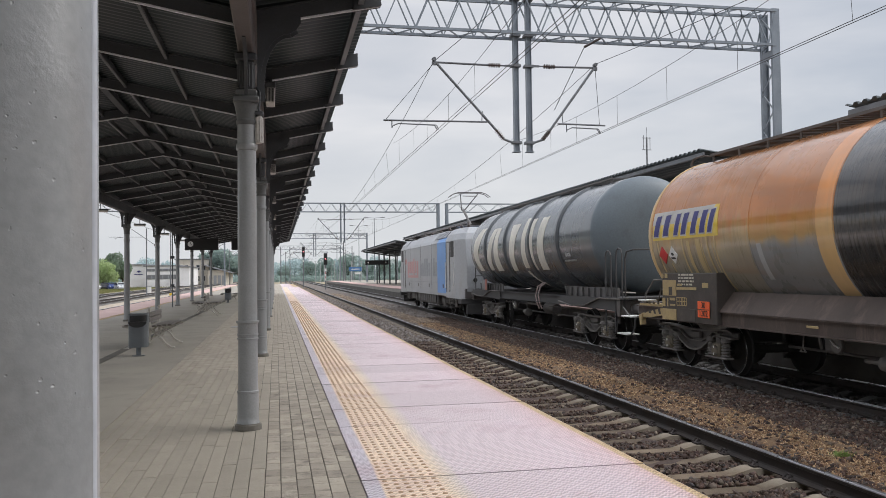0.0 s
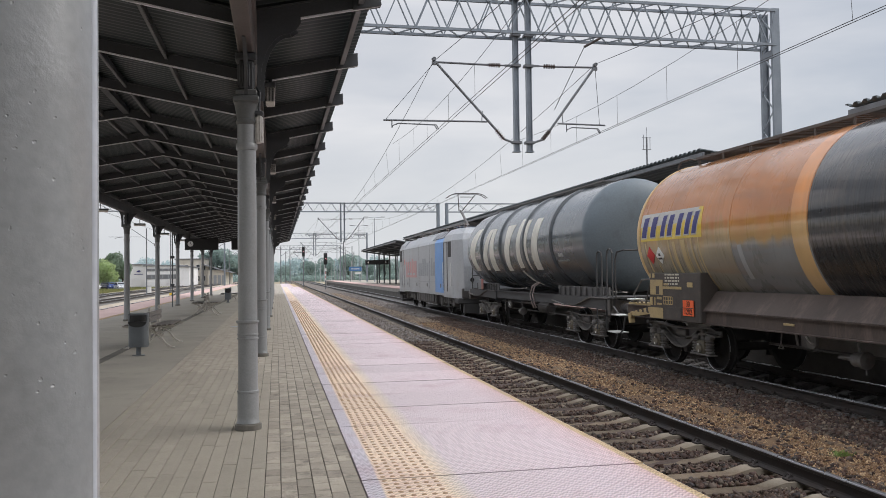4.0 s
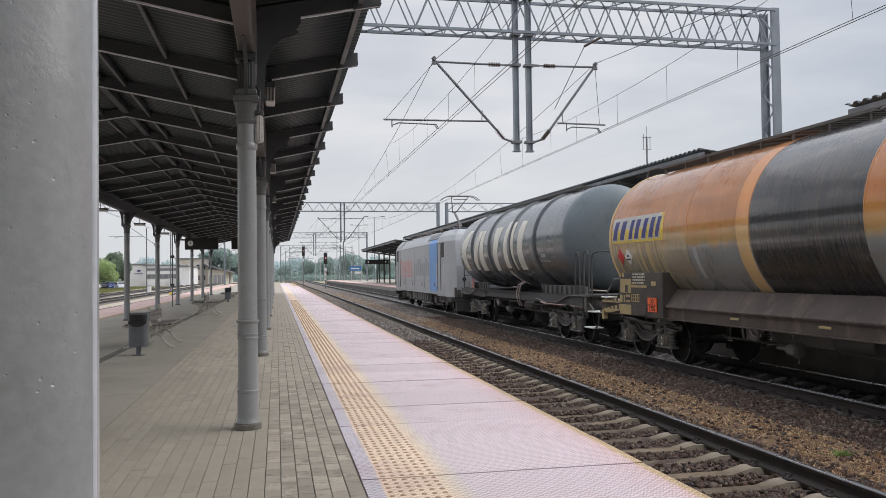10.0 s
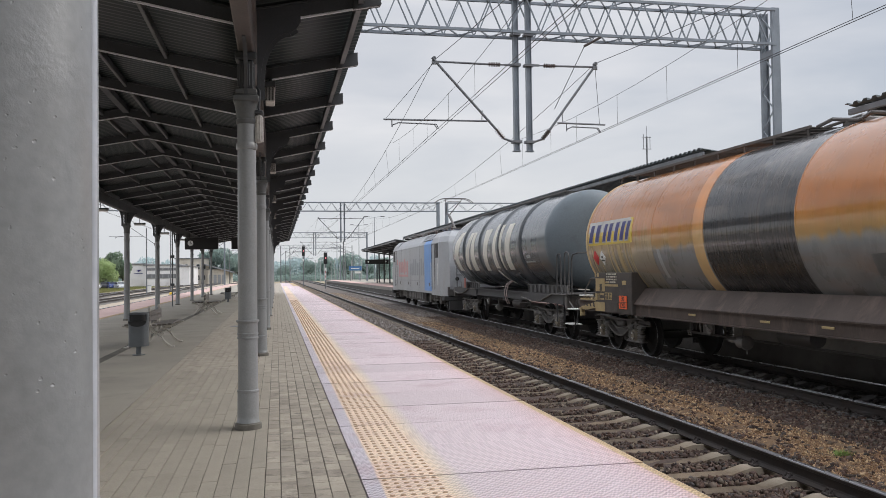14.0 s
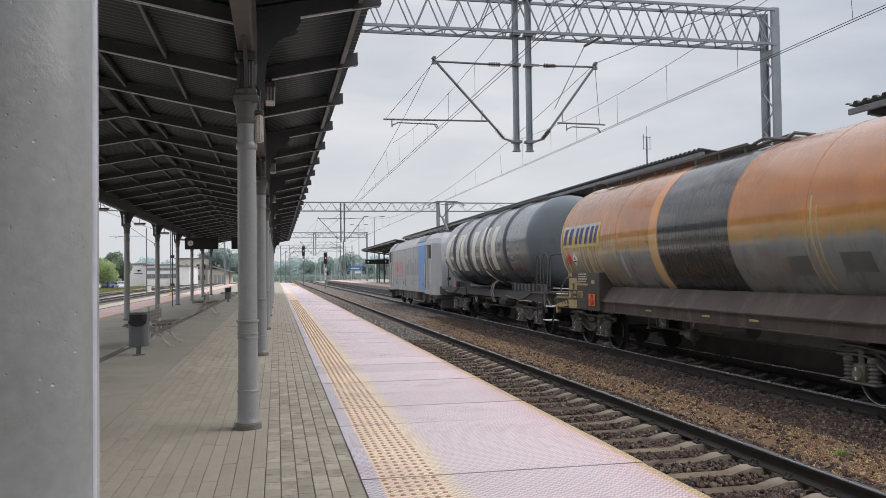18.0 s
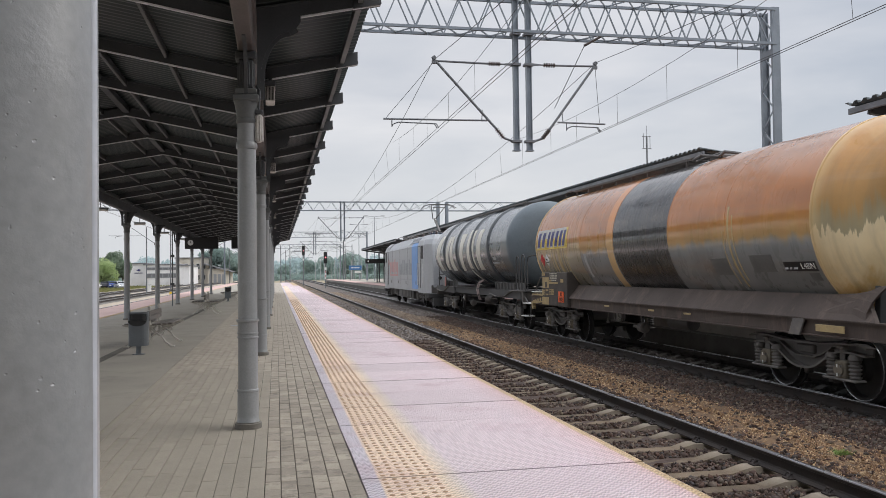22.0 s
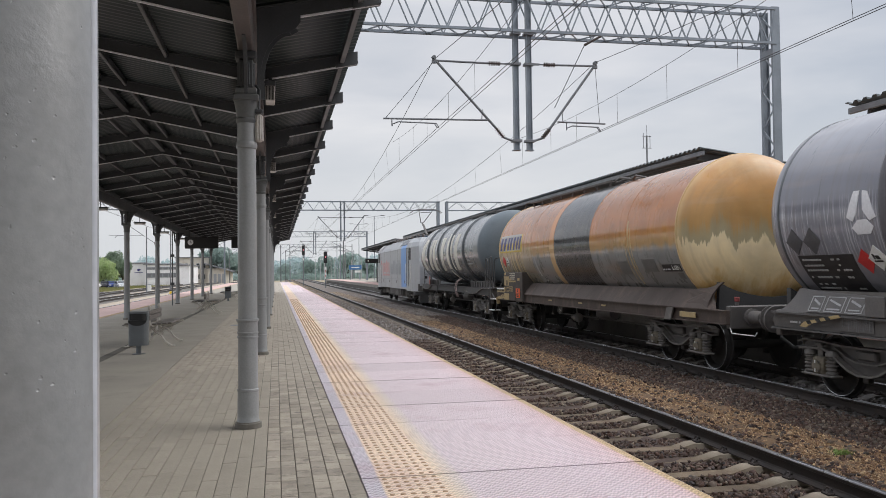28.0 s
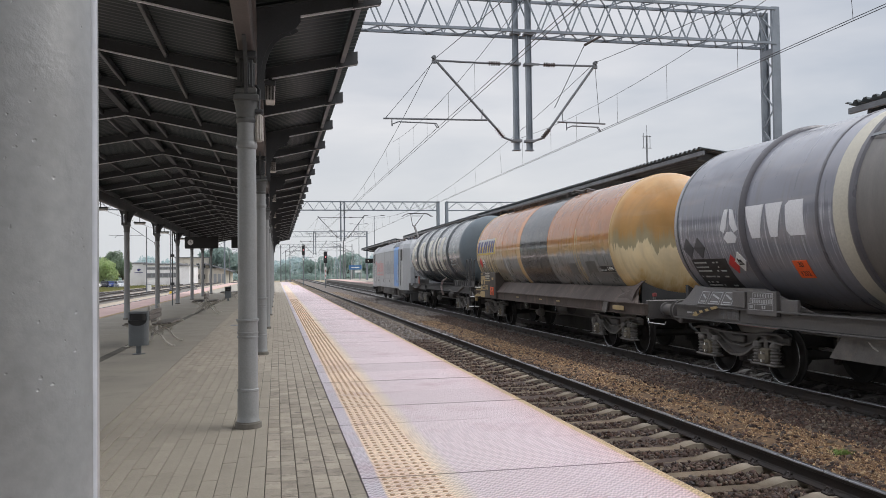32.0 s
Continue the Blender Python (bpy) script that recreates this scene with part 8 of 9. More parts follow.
for y in (10.35, 10.10):
    part("drain_pipe", Form().path([(-1.0, y, 1.60), (-1.18, y + 0.02, 1.48), (-1.24, y + 0.05, 1.22), (-1.22, y - 0.02, 0.98), (-1.16, y - 0.05, 0.82)], 0.022, 8), M_PIPE, w1, "pale pinkish bent drain pipe")
part("label_board", Form().box(-1.28, -1.22, 16.35, 16.9, 1.28, 1.66, 0.01), M_GALV_DARK, w1)
part("red_reflector", Form().box(-1.30, -1.28, 16.06, 16.32, 1.28, 1.68, 0.004), mat("faded_red_board", (0.36, 0.13, 0.09), (0.30, 0.11, 0.09), 0.6), w1)
part("far_railing", Form().path([(-1.15, 18.35, 1.27), (-1.15, 18.35, 2.35)], 0.02, 6).path([(-0.8, 18.38, 1.27), (-0.8, 18.38, 2.35)], 0.02, 6).path([(-0.8, 18.38, 2.35), (-1.15, 18.35, 2.35)], 0.02, 6).path([(-0.8, 18.38, 1.8), (-1.15, 18.35, 1.8)], 0.016, 6), M_SOOT, w1)

M_RUN = mat("pale_ochre_paint_run", (0.52, 0.40, 0.20), (0.40, 0.29, 0.13), 0.35, 0, 2.0, 40, 0.05, stretch=(1, 6, 0.3), dirt=(0.26, 0.21, 0.13), dirt_amount=0.7)
# the rusty orange tank wagon ----------------------------------------
w2 = thing("tank_wagon", pose(TRAIN_X, 0, ZR), "weathered orange, black and grey tank wagon with ochre ends", "tank wagon", "tank wagons")
R2, C2 = 1.51, 2.61
for nm, a, b, mt in (("front_shell", 2.03, -1.47, M_TANK_FRONT), ("orange_shell", -1.47, -3.14, M_TANK_ORANGE), ("orange_band", -3.14, -3.49, M_ORANGE_BAND), ("black_shell", -3.49, -6.15, M_TANK_BLACK), ("rear_shell", -6.15, -10.49, M_TANK_ORANGE)):
    part(nm, shell([(a, R2), (b, R2)], 64, C2), mt, w2)
part("tank_end", shell(head(2.03, R2, 0.50, 1), 64, C2), M_TANK_HEAD, w2)
part("tank_end", shell(head(-10.49, R2, 0.74, -1, 14, 0.66), 64, C2), M_TANK_HEAD, w2, "ochre tank end with grey paint runs")
for y in (2.0, -10.49):
    ring(w2, y, R2, C2, 0.03, 0.012, M_TANK_HEAD)
for y in (-1.47, -8.2, -3.51, -6.15):
    ring(w2, y, R2, C2, 0.018, 0.006, M_TANK_ORANGE)
M_DULL = mat("dull_dark_repair_paint", (0.135, 0.133, 0.128), (0.105, 0.103, 0.098), 0.5, 0, 3, 30, 0.05)
# sign panel with plain bars
sg = part("sign_panel", patch(Form(), -0.55, 1.90, 2.505, 2.80, R2 + 0.004, C2), M_MIL_YELLOW, w2, "yellow and pale sign panel with navy bars")
part("pale_field", patch(Form(), 0.35, 1.91, 2.80, 3.055, R2 + 0.004, C2), M_MIL_GREY, sg)
part("pale_field", tank_poly(Form(), [(0.35, 2.801), (0.35, 3.055), (-0.42, 3.055), (-0.30, 2.92)], R2 + 0.004, C2), M_MIL_GREY, sg)
part("yellow_field", tank_poly(Form(), [(0.349, 2.801), (-0.30, 2.92), (-0.421, 3.055), (-0.55, 3.05), (-0.55, 2.801)], R2 + 0.0045, C2), M_MIL_YELLOW, sg)
for a, b in ((1.78, 1.58), (1.40, 1.19), (0.96, 0.80), (0.68, 0.50), (0.32, 0.15), (0.0, -0.17), (-0.28, -0.43)):
    part("pale_outline", patch(Form(), b + 0.05, a + 0.09, 2.555, 3.005, R2 + 0.008, C2, -0.10), M_MIL_GREY, sg)
    part("navy_bar", patch(Form(), b + 0.075, a + 0.065, 2.58, 2.98, R2 + 0.012, C2, -0.10), M_NAVY, sg, "navy slanted bar")
for s0, wd, z0, z1 in ((0.74, 0.05, 1.86, 2.49), (0.55, 0.10, 1.86, 2.46), (0.22, 0.16, 1.80, 2.48), (0.02, 0.03, 1.70, 2.40), (-0.16, 0.05, 1.62, 2.50), (-0.34, 0.02, 1.58, 2.45), (-0.42, 0.035, 1.55, 2.58), (1.72, 0.05, 1.88, 2.46), (1.30, 0.03, 1.88, 2.05)):
    part("paint_run", patch(Form(), s0 - wd, s0, z0, z1, R2 + 0.003, C2, 0.03, 8), M_RUN, w2, "pale ochre vertical paint run")
part("scuff", patch(Form(), -1.78, -1.66, 1.75, 2.32, R2 + 0.003, C2, 0.02, 6), M_STENCIL, w2)
part("red_placard", diamond(Form(), 1.55, 2.215, 0.17, R2 + 0.008, C2), M_RED, w2)
pl = part("white_placard", diamond(Form(), 1.16, 2.205, 0.17, R2 + 0.008, C2), M_WHITE, w2)
fo = Form()
patch(fo, 1.07, 1.23, 2.13, 2.165, R2 + 0.016, C2, 0.04, 1)
patch(fo, 1.12, 1.20, 2.20, 2.25, R2 + 0.016, C2, 0.02, 1)
part("placard_mark", fo, M_BLACK, pl)
for a, b, z0, z1 in ((-7.58, -8.10, 1.80, 2.09), (-8.79, -9.39, 1.85, 2.12), (-10.14, -10.36, 1.72, 1.83)):
    fo = Form()
    patch(fo, b, a, z0, z1, R2 + 0.004, C2)
    part("dark_patch", fo, M_DULL, w2)
fo = Form()
patch(fo, -10.38, -9.63, 1.86, 2.00, R2 + 0.005, C2)
lb = part("tank_code_board", fo, M_BLACK, w2)
ang = math.degrees(math.asin((1.93 - C2) / R2))
lettering("tank_code", "L4BN", 0.14, facing(-(R2 + 0.012) * math.cos(radians(ang)), -10.20, 1.93, ang), M_WHITE, lb)
tb = text_bars(lb, -(R2 + 0.007) * math.cos(radians(ang)), -9.98, -9.66, 1.875, 1.985, 2, M_STENCIL, 4)
# skirt and frame
fo = Form()
for s in (-1, 1):
    v = []
    for y in (0.1, -11.2):
        v += [(s * 1.34, y, 1.17), (s * 1.41, y, 1.19), (s * 1.13, y, 1.53), (s * 1.07, y, 1.52)]
    v[4:8] = [(p[0], p[1] - 0.40 if i in (0, 1) else p[1] + 0.1, p[2]) for i, p in enumerate(v[4:8])]
    fo.add(v, [(0, 1, 2, 3), (7, 6, 5, 4), (0, 4, 5, 1), (1, 5, 6, 2), (2, 6, 7, 3), (3, 7, 4, 0)])
part("skirt", fo, M_SKIRT, w2, "rust-brown sloping skirt below the tank")
frame_of(w2, -11.95, 2.95, M_SKIRT, 0.94, 1.185, 1.36)
for y in (-9.96, 0.2):
    fo = Form().prism([(y - 0.09, 0.93), (y + 0.17, 0.93), (y + 0.05, 1.17), (y - 0.21, 1.17)], -1.43, -1.40, "x")
    part("strut", fo, M_BOGIE, w2)
fo = Form().box(-1.425, -1.41, -11.02, -10.42, 1.01, 1.11, 0.004)
part("label_board", fo, M_BOX_OCHRE, w2)
for y in (-2.9, -5.2, -6.7):
    fo = Form().box(-1.424, -1.41, y - 0.13, y + 0.13, 1.06, 1.095, 0.003)
    part("small_label", fo, M_BOX_OCHRE, w2)
bx = part("equipment_box", Form().box(-1.46, -1.10, -0.38, 1.65, 0.945, 1.865, 0.015), M_BOX_DARK, w2)
for a, b, z0, z1 in ((1.61, 1.07, 1.43, 1.73), (1.645, 1.08, 0.965, 1.175), (1.635, 1.52, 1.22, 1.38), (1.44, 1.40, 1.22, 1.38), (1.33, 1.12, 1.34, 1.39), (1.33, 1.12, 1.235, 1.27), (1.10, 0.31, 1.55, 1.60), (1.02, 0.84, 1.62, 1.66),
                    (0.09, -0.11, 1.595, 1.685), (1.66, 1.58, 1.77, 1.855), (1.52, 1.42, 1.77, 1.855)):
    part("faded_patch", Form().box(-1.468, -1.458, b, a, z0, z1), M_BOX_OCHRE, bx)
for a, b in ((1.05, 0.86), (0.84, 0.68)):
    fo = Form()
    for z in (1.255, 1.33, 1.40):
        fo.box(-1.466, -1.458, b, a, z - 0.008, z + 0.008)
    for y in (b, (a + b) / 2, a):
        fo.box(-1.466, -1.458, y - 0.008, y + 0.008, 1.255, 1.40)
    part("table_lines", fo, M_BOX_OCHRE, bx)
text_bars(bx, -1.4605, 0.40, 0.98, 1.62, 1.86, 4, M_VTG_BAND, 8)
part("hatch", Form().box(-1.472, -1.458, 0.34, 0.80, 0.97, 1.20, 0.004), M_BOX_DARK, bx)
part("dark_scuff", Form().box(-1.471, -1.4685, 1.22, 1.36, 1.44, 1.60), M_BOX_DARK, bx)
hazard_plate(w2, -1.475, 0.03, 1.21, 0.40, 0.145)
for s in (-1, 1):
    # the cradle's raised corner that meets the tank
    prof = [(-11.40, 1.37, 1.18), (-11.38, 1.33, 1.30), (-11.42, 1.27, 1.45), (-11.50, 1.20, 1.58), (-11.58, 1.14, 1.67), (-11.42, 1.14, 1.65), (-11.22, 1.13, 1.59), (-10.95, 1.12, 1.55), (-10.5, 1.11, 1.53), (-10.1, 1.11, 1.53), (-10.1, 1.38, 1.18)]
    v = [(s * p[1], p[0], p[2]) for p in prof] + [(s * (p[1] + 0.035), p[0], p[2]) for p in prof]
    k = len(prof)
    part("cradle_corner", Form().add(v, [tuple(range(k)), tuple(range(k, 2 * k))[::-1]] + [(i, (i + 1) % k, k + (i + 1) % k, k + i) for i in range(k)]), M_SKIRT, w2)
CRADLE = [(-1.25, 1.0), (1.25, 1.0), (1.25, 1.60), (0.9, 1.40), (0.5, 1.28), (0, 1.24), (-0.5, 1.28), (-0.9, 1.40), (-1.25, 1.60)]
SADDLE = [(-1.15, 1.0), (1.15, 1.0), (1.12, 1.66), (0.98, 1.58), (0.78, 1.50), (0.55, 1.44), (0.28, 1.395), (0, 1.38), (-0.28, 1.395), (-0.55, 1.44), (-0.78, 1.50), (-0.98, 1.58), (-1.12, 1.66)]
part("end_cradle", Form().prism(SADDLE, -11.36, -11.26, "y"), M_CRADLE, w2)
for s0, wd, z0, z1 in ((-8.30, 0.05, 1.60, 2.95), (-8.44, 0.025, 1.70, 2.80), (-8.14, 0.02, 1.65, 2.55)):
    part("paint_run", patch(Form(), s0 - wd, s0, z0, z1, R2 + 0.003, C2, 0.02, 10), M_RUN, w2, "pale ochre vertical paint run")
buffers(w2, -11.95, -1)
buffers(w2, 2.95, 1)
bogie(w2, 1.15)
bogie(w2, -9.63)
brake_gear(w2, -4.6)
WZ = 4.145
fo = Form()
for x in (-0.52, 0.08):
    fo.box(x - 0.018, x + 0.018, -5.2, 1.35, WZ, WZ + 0.05)
wk = part("roof_walkway", fo, M_WALKWAY, w2, "weathered walkway grating on the tank")
for i in range(48):
    part("slat", Form().box(-0.502, 0.062, -5.16 + i * 0.136, -5.065 + i * 0.136, WZ + 0.015, WZ + 0.035), M_WALKWAY, wk)
for i in range(8):
    y = -5.1 + i * 0.91
    part("walkway_leg", Form().bar((-0.50, y, 3.99), (-0.50, y, WZ + 0.01), 0.07, 0.03), M_WALKWAY, wk)
    part("walkway_leg", Form().bar((0.06, y, 4.08), (0.06, y, WZ + 0.01), 0.07, 0.03), M_WALKWAY, wk)
part("grab_hoop", Form().path([(-0.52, 1.35, WZ), (-0.56, 1.55, WZ + 0.05), (-0.56, 1.92, WZ + 0.04), (-0.58, 2.0, WZ - 0.06), (-0.60, 2.03, 3.86)], 0.018, 6), M_WALKWAY, wk)
fo = Form().path([(-0.4, -5.2, 4.17), (-0.5, -5.7, 4.20), (-0.35, -6.1, 4.12), (-0.45, -6.5, 4.16), (-0.3, -6.8, 4.08)], 0.03, 7).path([(-0.5, -5.5, 4.10), (-0.2, -6.0, 4.22), (-0.45, -6.3, 4.10)], 0.025, 6).box(-0.35, 0.1, -6.2, -5.7, 4.05, 4.17, 0.03)
part("top_valve", fo, M_UNDER, w2, "dark valve with a hose on the tank top")
fo = Form().lathe([(C2 + R2 - 0.1, 0.35), (C2 + R2 + 0.05, 0.35), (C2 + R2 + 0.08, 0.30), (C2 + R2 + 0.09, 0.0)], 20, "z", (0.35, -5.6, 0))
part("manhole", fo, M_BOX_DARK, w2)
fo = Form().path([(-1.25, 2.85, 1.24), (-1.25, 2.85, 1.42), (-1.25, 2.45, 1.72), (-1.25, 1.75, 1.74)], 0.018, 6).path([(-1.25, 2.30, 1.22), (-1.25, 2.02, 1.72)], 0.014, 6)
part("end_railing", fo, M_UNDER, w2, "thin dark handrail beside the end platform")
fo = Form().box(-1.36, -1.0, 1.66, 2.9, 1.19, 1.235).prism([(1.66, 1.04), (1.66, 1.185), (2.72, 1.03), (2.72, 0.97), (2.5, 0.94)], -1.41, -1.34, "x")
fo.prism([(2.64, 1.0), (2.80, 1.0), (2.77, 0.84), (2.74, 0.78), (2.66, 0.80), (2.68, 0.88)], -1.43, -1.33, "x")
part("end_step", fo, M_BOX_OCHRE, w2, "faded ochre end step beam")
for i in range(4):
    y = 1.82 + i * 0.22
    part("dark_stripe", Form().prism([(y, 1.045), (y + 0.09, 1.045), (y + 0.13, 1.145 - i * 0.022), (y + 0.04, 1.158 - i * 0.022)], -1.414, -1.409, "x"), M_BOX_DARK, w2)
for i in range(4):
    part("lashing_ring", Form().tube((-1.38, 2.0 + i * 0.2, 1.235), (-1.38, 2.0 + i * 0.2, 1.28), 0.022, n=8), M_AXLE, w2)
for y, z in ((2.78, 1.28),):
    part("step_tread", Form().box(-1.36, -1.12, y - 0.2, y + 0.2, z, z + 0.03, 0.004), M_WHITE, w2, "white step edge")
fo = Form().box(-1.12, -1.07, -11.90, -11.83, 1.23, 1.33, 0.01)
part("lamp_bracket", fo, M_UNDER, w2)
fo = Form().box(-1.125, -1.06, -11.91, -11.82, 1.33, 1.41, 0.01)
part("red_tip", fo, mat("dull_red_tip", (0.26, 0.05, 0.045), (0.20, 0.04, 0.04), 0.6), w2)
fo = Form().path([(-1.27, -11.92, 0.89), (-1.3, -12.03, 0.80), (-1.3, -12.72, 0.80), (-1.3, -12.78, 0.86)], 0.009, 6)
part("shunter_handrail", fo, M_WHITE, w2)

M_PLACARD = mat("faded_dark_placard", (0.085, 0.084, 0.09), (0.065, 0.064, 0.07), 0.5, 0, 3, 30, 0.03)
M_RING_SLATE = mat("slate_stiffening_ring", (0.115, 0.112, 0.125), (0.095, 0.092, 0.102), 0.3, 0, 2, 30, 0.1)
# the slate tank wagon -----------------------------------------------
w3 = thing("tank_wagon", pose(TRAIN_X, 0, ZR), "slate-grey tank wagon with white logo blocks and a cream band", "tank wagon", "tank wagons")
R3, C3 = 1.50, 2.70
for nm, a, b, mt in (("front_shell", -13.7, -18.12, M_VTG), ("cream_band", -18.12, -18.42, M_VTG_BAND), ("jacket_shell", -18.42, -22.2, M_VTG_JACKET), ("rear_shell", -22.2, -26.6, M_VTG)):
    part(nm, shell([(a, R3), (b, R3)], 64, C3), mt, w3)
part("tank_end", shell(head(-13.7, R3, 0.62, 1), 64, C3), M_VTG, w3)
part("tank_end", shell(head(-26.6, R3, 0.62, -1), 64, C3), M_VTG, w3)
ring(w3, -13.72, R3, C3, 0.03, 0.010)
part("stiffening_ring", shell([(-15.92 + 0.072 * math.cos(i / 10 * math.pi), R3 - 0.002 + 0.075 * math.sin(i / 10 * math.pi)) for i in range(11)][::-1], 72, C3), M_RING_SLATE, w3, "rounded slate ring welded round the tank")
ring(w3, -18.52, R3, C3, 0.06, 0.035, M_RING_SLATE)
ring(w3, -22.2, R3, C3, 0.06, 0.035)
ring(w3, -17.78, R3, C3, 0.035, 0.014, M_RING_SLATE)
fo = Form()


tank_poly(fo, [(-15.22, 2.56), (-15.36, 2.90), (-15.47, 2.90), (-15.42, 2.62), (-15.33, 2.50)], R3 + 0.006, C3)
tank_poly(fo, [(-15.52, 2.90), (-15.62, 2.88), (-15.76, 2.54), (-15.64, 2.50), (-15.53, 2.64)], R3 + 0.006, C3)
tank_poly(fo, [(-15.30, 2.42), (-15.42, 2.52), (-15.58, 2.52), (-15.70, 2.42), (-15.62, 2.33), (-15.50, 2.36), (-15.38, 2.33)], R3 + 0.006, C3)
part("white_emblem", fo, M_VTG_WHITE, w3, "white three-part emblem")
for pts in ([(-15.99, 2.90), (-16.50, 2.90), (-16.36, 2.38), (-16.14, 2.38)], [(-16.55, 2.90), (-16.98, 2.90), (-16.82, 2.38), (-16.64, 2.38)], [(-17.06, 2.84), (-17.14, 2.90), (-17.48, 2.90), (-17.48, 2.38), (-17.14, 2.38), (-17.06, 2.46)]):
    part("white_block", tank_poly(Form(), pts, R3 + 0.006, C3), M_VTG_WHITE, w3, "white logo block")
part("red_placard", diamond(Form(), -15.36, 1.98, 0.16, R3 + 0.006, C3), M_RED, w3)
wp = part("white_placard", diamond(Form(), -15.60, 2.02, 0.165, R3 + 0.012, C3), M_WHITE, w3)
fo = Form()
patch(fo, -15.68, -15.53, 1.965, 1.985, R3 + 0.020, C3, 0.0, 1)
patch(fo, -15.66, -15.59, 2.0, 2.05, R3 + 0.020, C3, 0.03, 1)
patch(fo, -15.57, -15.54, 2.0, 2.07, R3 + 0.020, C3, 0.02, 1)
part("placard_mark", fo, M_BLACK, wp)
for y in (-14.02, -14.42):
    part("dark_placard", diamond(Form(), y, 2.28, 0.19, R3 + 0.006, C3), M_PLACARD, w3)
fo = Form()
patch(fo, -15.15, -13.98, 1.55, 2.08, R3 + 0.004, C3)
bd = part("data_panel", fo, mat("dull_black_panel", (0.032, 0.032, 0.035), (0.024, 0.024, 0.026), 0.45, 0, 3, 30, 0.03), w3, "black data panel with white lines")
rng = random.Random(12)
fo = Form()
for z in (2.01, 1.93, 1.86, 1.76, 1.66, 1.60):
    s = -14.05
    while s > -15.0:
        wdt = rng.uniform(0.025, 0.075)
        if rng.random() < (0.85 if s > -14.45 else 0.35):
            patch(fo, s - wdt, s, z - 0.010, z + 0.013, R3 + 0.010, C3, 0, 1)
        s -= wdt + 0.016
tagged(part("stencilled_text", fo, M_STENCIL, bd), kind="stuff")
hp = Form()
patch(hp, -17.30, -16.96, 1.75, 2.01, R3 + 0.008, C3)
hz = part("hazard_plate", hp, M_HAZ, w3, "orange plate with dark numbers")
for tx, zz, sz in (("30", 1.945, 0.12), ("1202", 1.815, 0.115)):
    aa = math.asin((zz - C3) / R3)
    lettering("plate_number", tx, sz, facing(-(R3 + 0.012) * math.cos(aa), -17.13, zz, math.degrees(aa)), M_BLACK, hz)
frame_of(w3, -27.8, -13.25, M_DARK_GEAR, 0.98, 1.24, 1.30)
for s in (-1, 1):
    for y0, y1 in ((-13.42, -17.2), (-23.2, -27.0)):
        part("saddle", Form().prism([(y0 - 0.35, 1.24), (y0 - 0.40, 1.30), (y0 - 0.44, 1.42), (y0 - 0.48, 1.57), (y1 + 1.2, 1.57), (y1, 1.24)], s * 1.16 - 0.02, s * 1.16 + 0.02, "x"), M_BOGIE, w3)
# plates on the end of the frame
LEAN = 0.5                     # the end plates lean in towards the tank
v = [(-1.345 + (z - 1.24) * LEAN + dx, y, z) for dx in (0.0, 0.03) for y, z in ((-13.42, 1.242), (-13.54, 1.30), (-13.64, 1.40), (-13.70, 1.50), (-13.73, 1.60), (-14.40, 1.55), (-15.8, 1.50), (-15.8, 1.242))]
part("gusset_plate", Form().add(v, [tuple(range(8)), tuple(range(8, 16))[::-1]] + [(i, (i + 1) % 8, 8 + (i + 1) % 8, 8 + i) for i in range(8)]), M_UNDER, w3, "dusty grey gusset plate leaning in to the tank")
part("flange", Form().box(-1.375, -1.30, -27.7, -13.28, 1.215, 1.24), M_SADDLE, w3)
part("lower_flange", Form().box(-1.375, -1.30, -27.7, -13.28, 0.975, 0.998), M_SADDLE, w3)
part("label_board", Form().box(-1.36, -1.30, -17.10, -16.68, 1.19, 1.42, 0.01), M_UNDER, w3)
part("label_board", Form().box(-1.39, -1.33, -15.74, -15.38, 1.25, 1.52, 0.01), M_UNDER, w3)
nb2 = part("label_board", Form().box(-1.38, -1.30, -16.60, -15.80, 1.15, 1.54, 0.01), M_UNDER, w3)
nb = part("label_board", Form().box(-1.36, -1.335, -15.36, -14.10, 1.255, 1.525, 0.005), M_UNDER, w3)
nb.matrix_basis = pose(-1.345, 0, 1.25) @ Matrix.Rotation(math.atan(LEAN), 4, "Y") @ pose(1.345, 0, -1.25)
pr = part("pale_runs", Form().box(-1.318, -1.302, -15.45, -14.80, 1.03, 1.21), M_UNDER, w3, "frame web with pale lime runs")
rng2 = random.Random(5)
for i in range(15):
    y = -14.84 - i * 0.040 - rng2.uniform(0, 0.012)
    part("run", Form().box(-1.322, -1.3175, y - rng2.uniform(0.008, 0.022), y, 1.03 + rng2.uniform(0, 0.07), 1.205), M_STENCIL_DIM, pr)
for a, b in ((-14.16, -14.42), (-14.50, -14.86), (-14.94, -15.26)):
    fo = Form()
    for z in (1.28, 1.505):
        fo.box(-1.366, -1.36, b, a, z - 0.006, z + 0.006)
    for y in (a, b):
        fo.box(-1.366, -1.36, y - 0.006, y + 0.006, 1.28, 1.505)
    fo.bar((-1.363, b + 0.05, 1.38), (-1.363, a - 0.05, 1.46), 0.03, 0.006, (1, 0, 0)).box(-1.366, -1.36, b + 0.05, a - 0.05, 1.31, 1.33)
    part("board_mark", fo, M_STENCIL, nb)
fo = Form()
for z, a, b in ((1.51, -16.52, -15.98), (1.42, -16.52, -15.90), (1.33, -16.52, -15.84), (1.24, -16.52, -15.84)):
    fo.box(-1.386, -1.38, a, b, z - 0.005, z + 0.005)
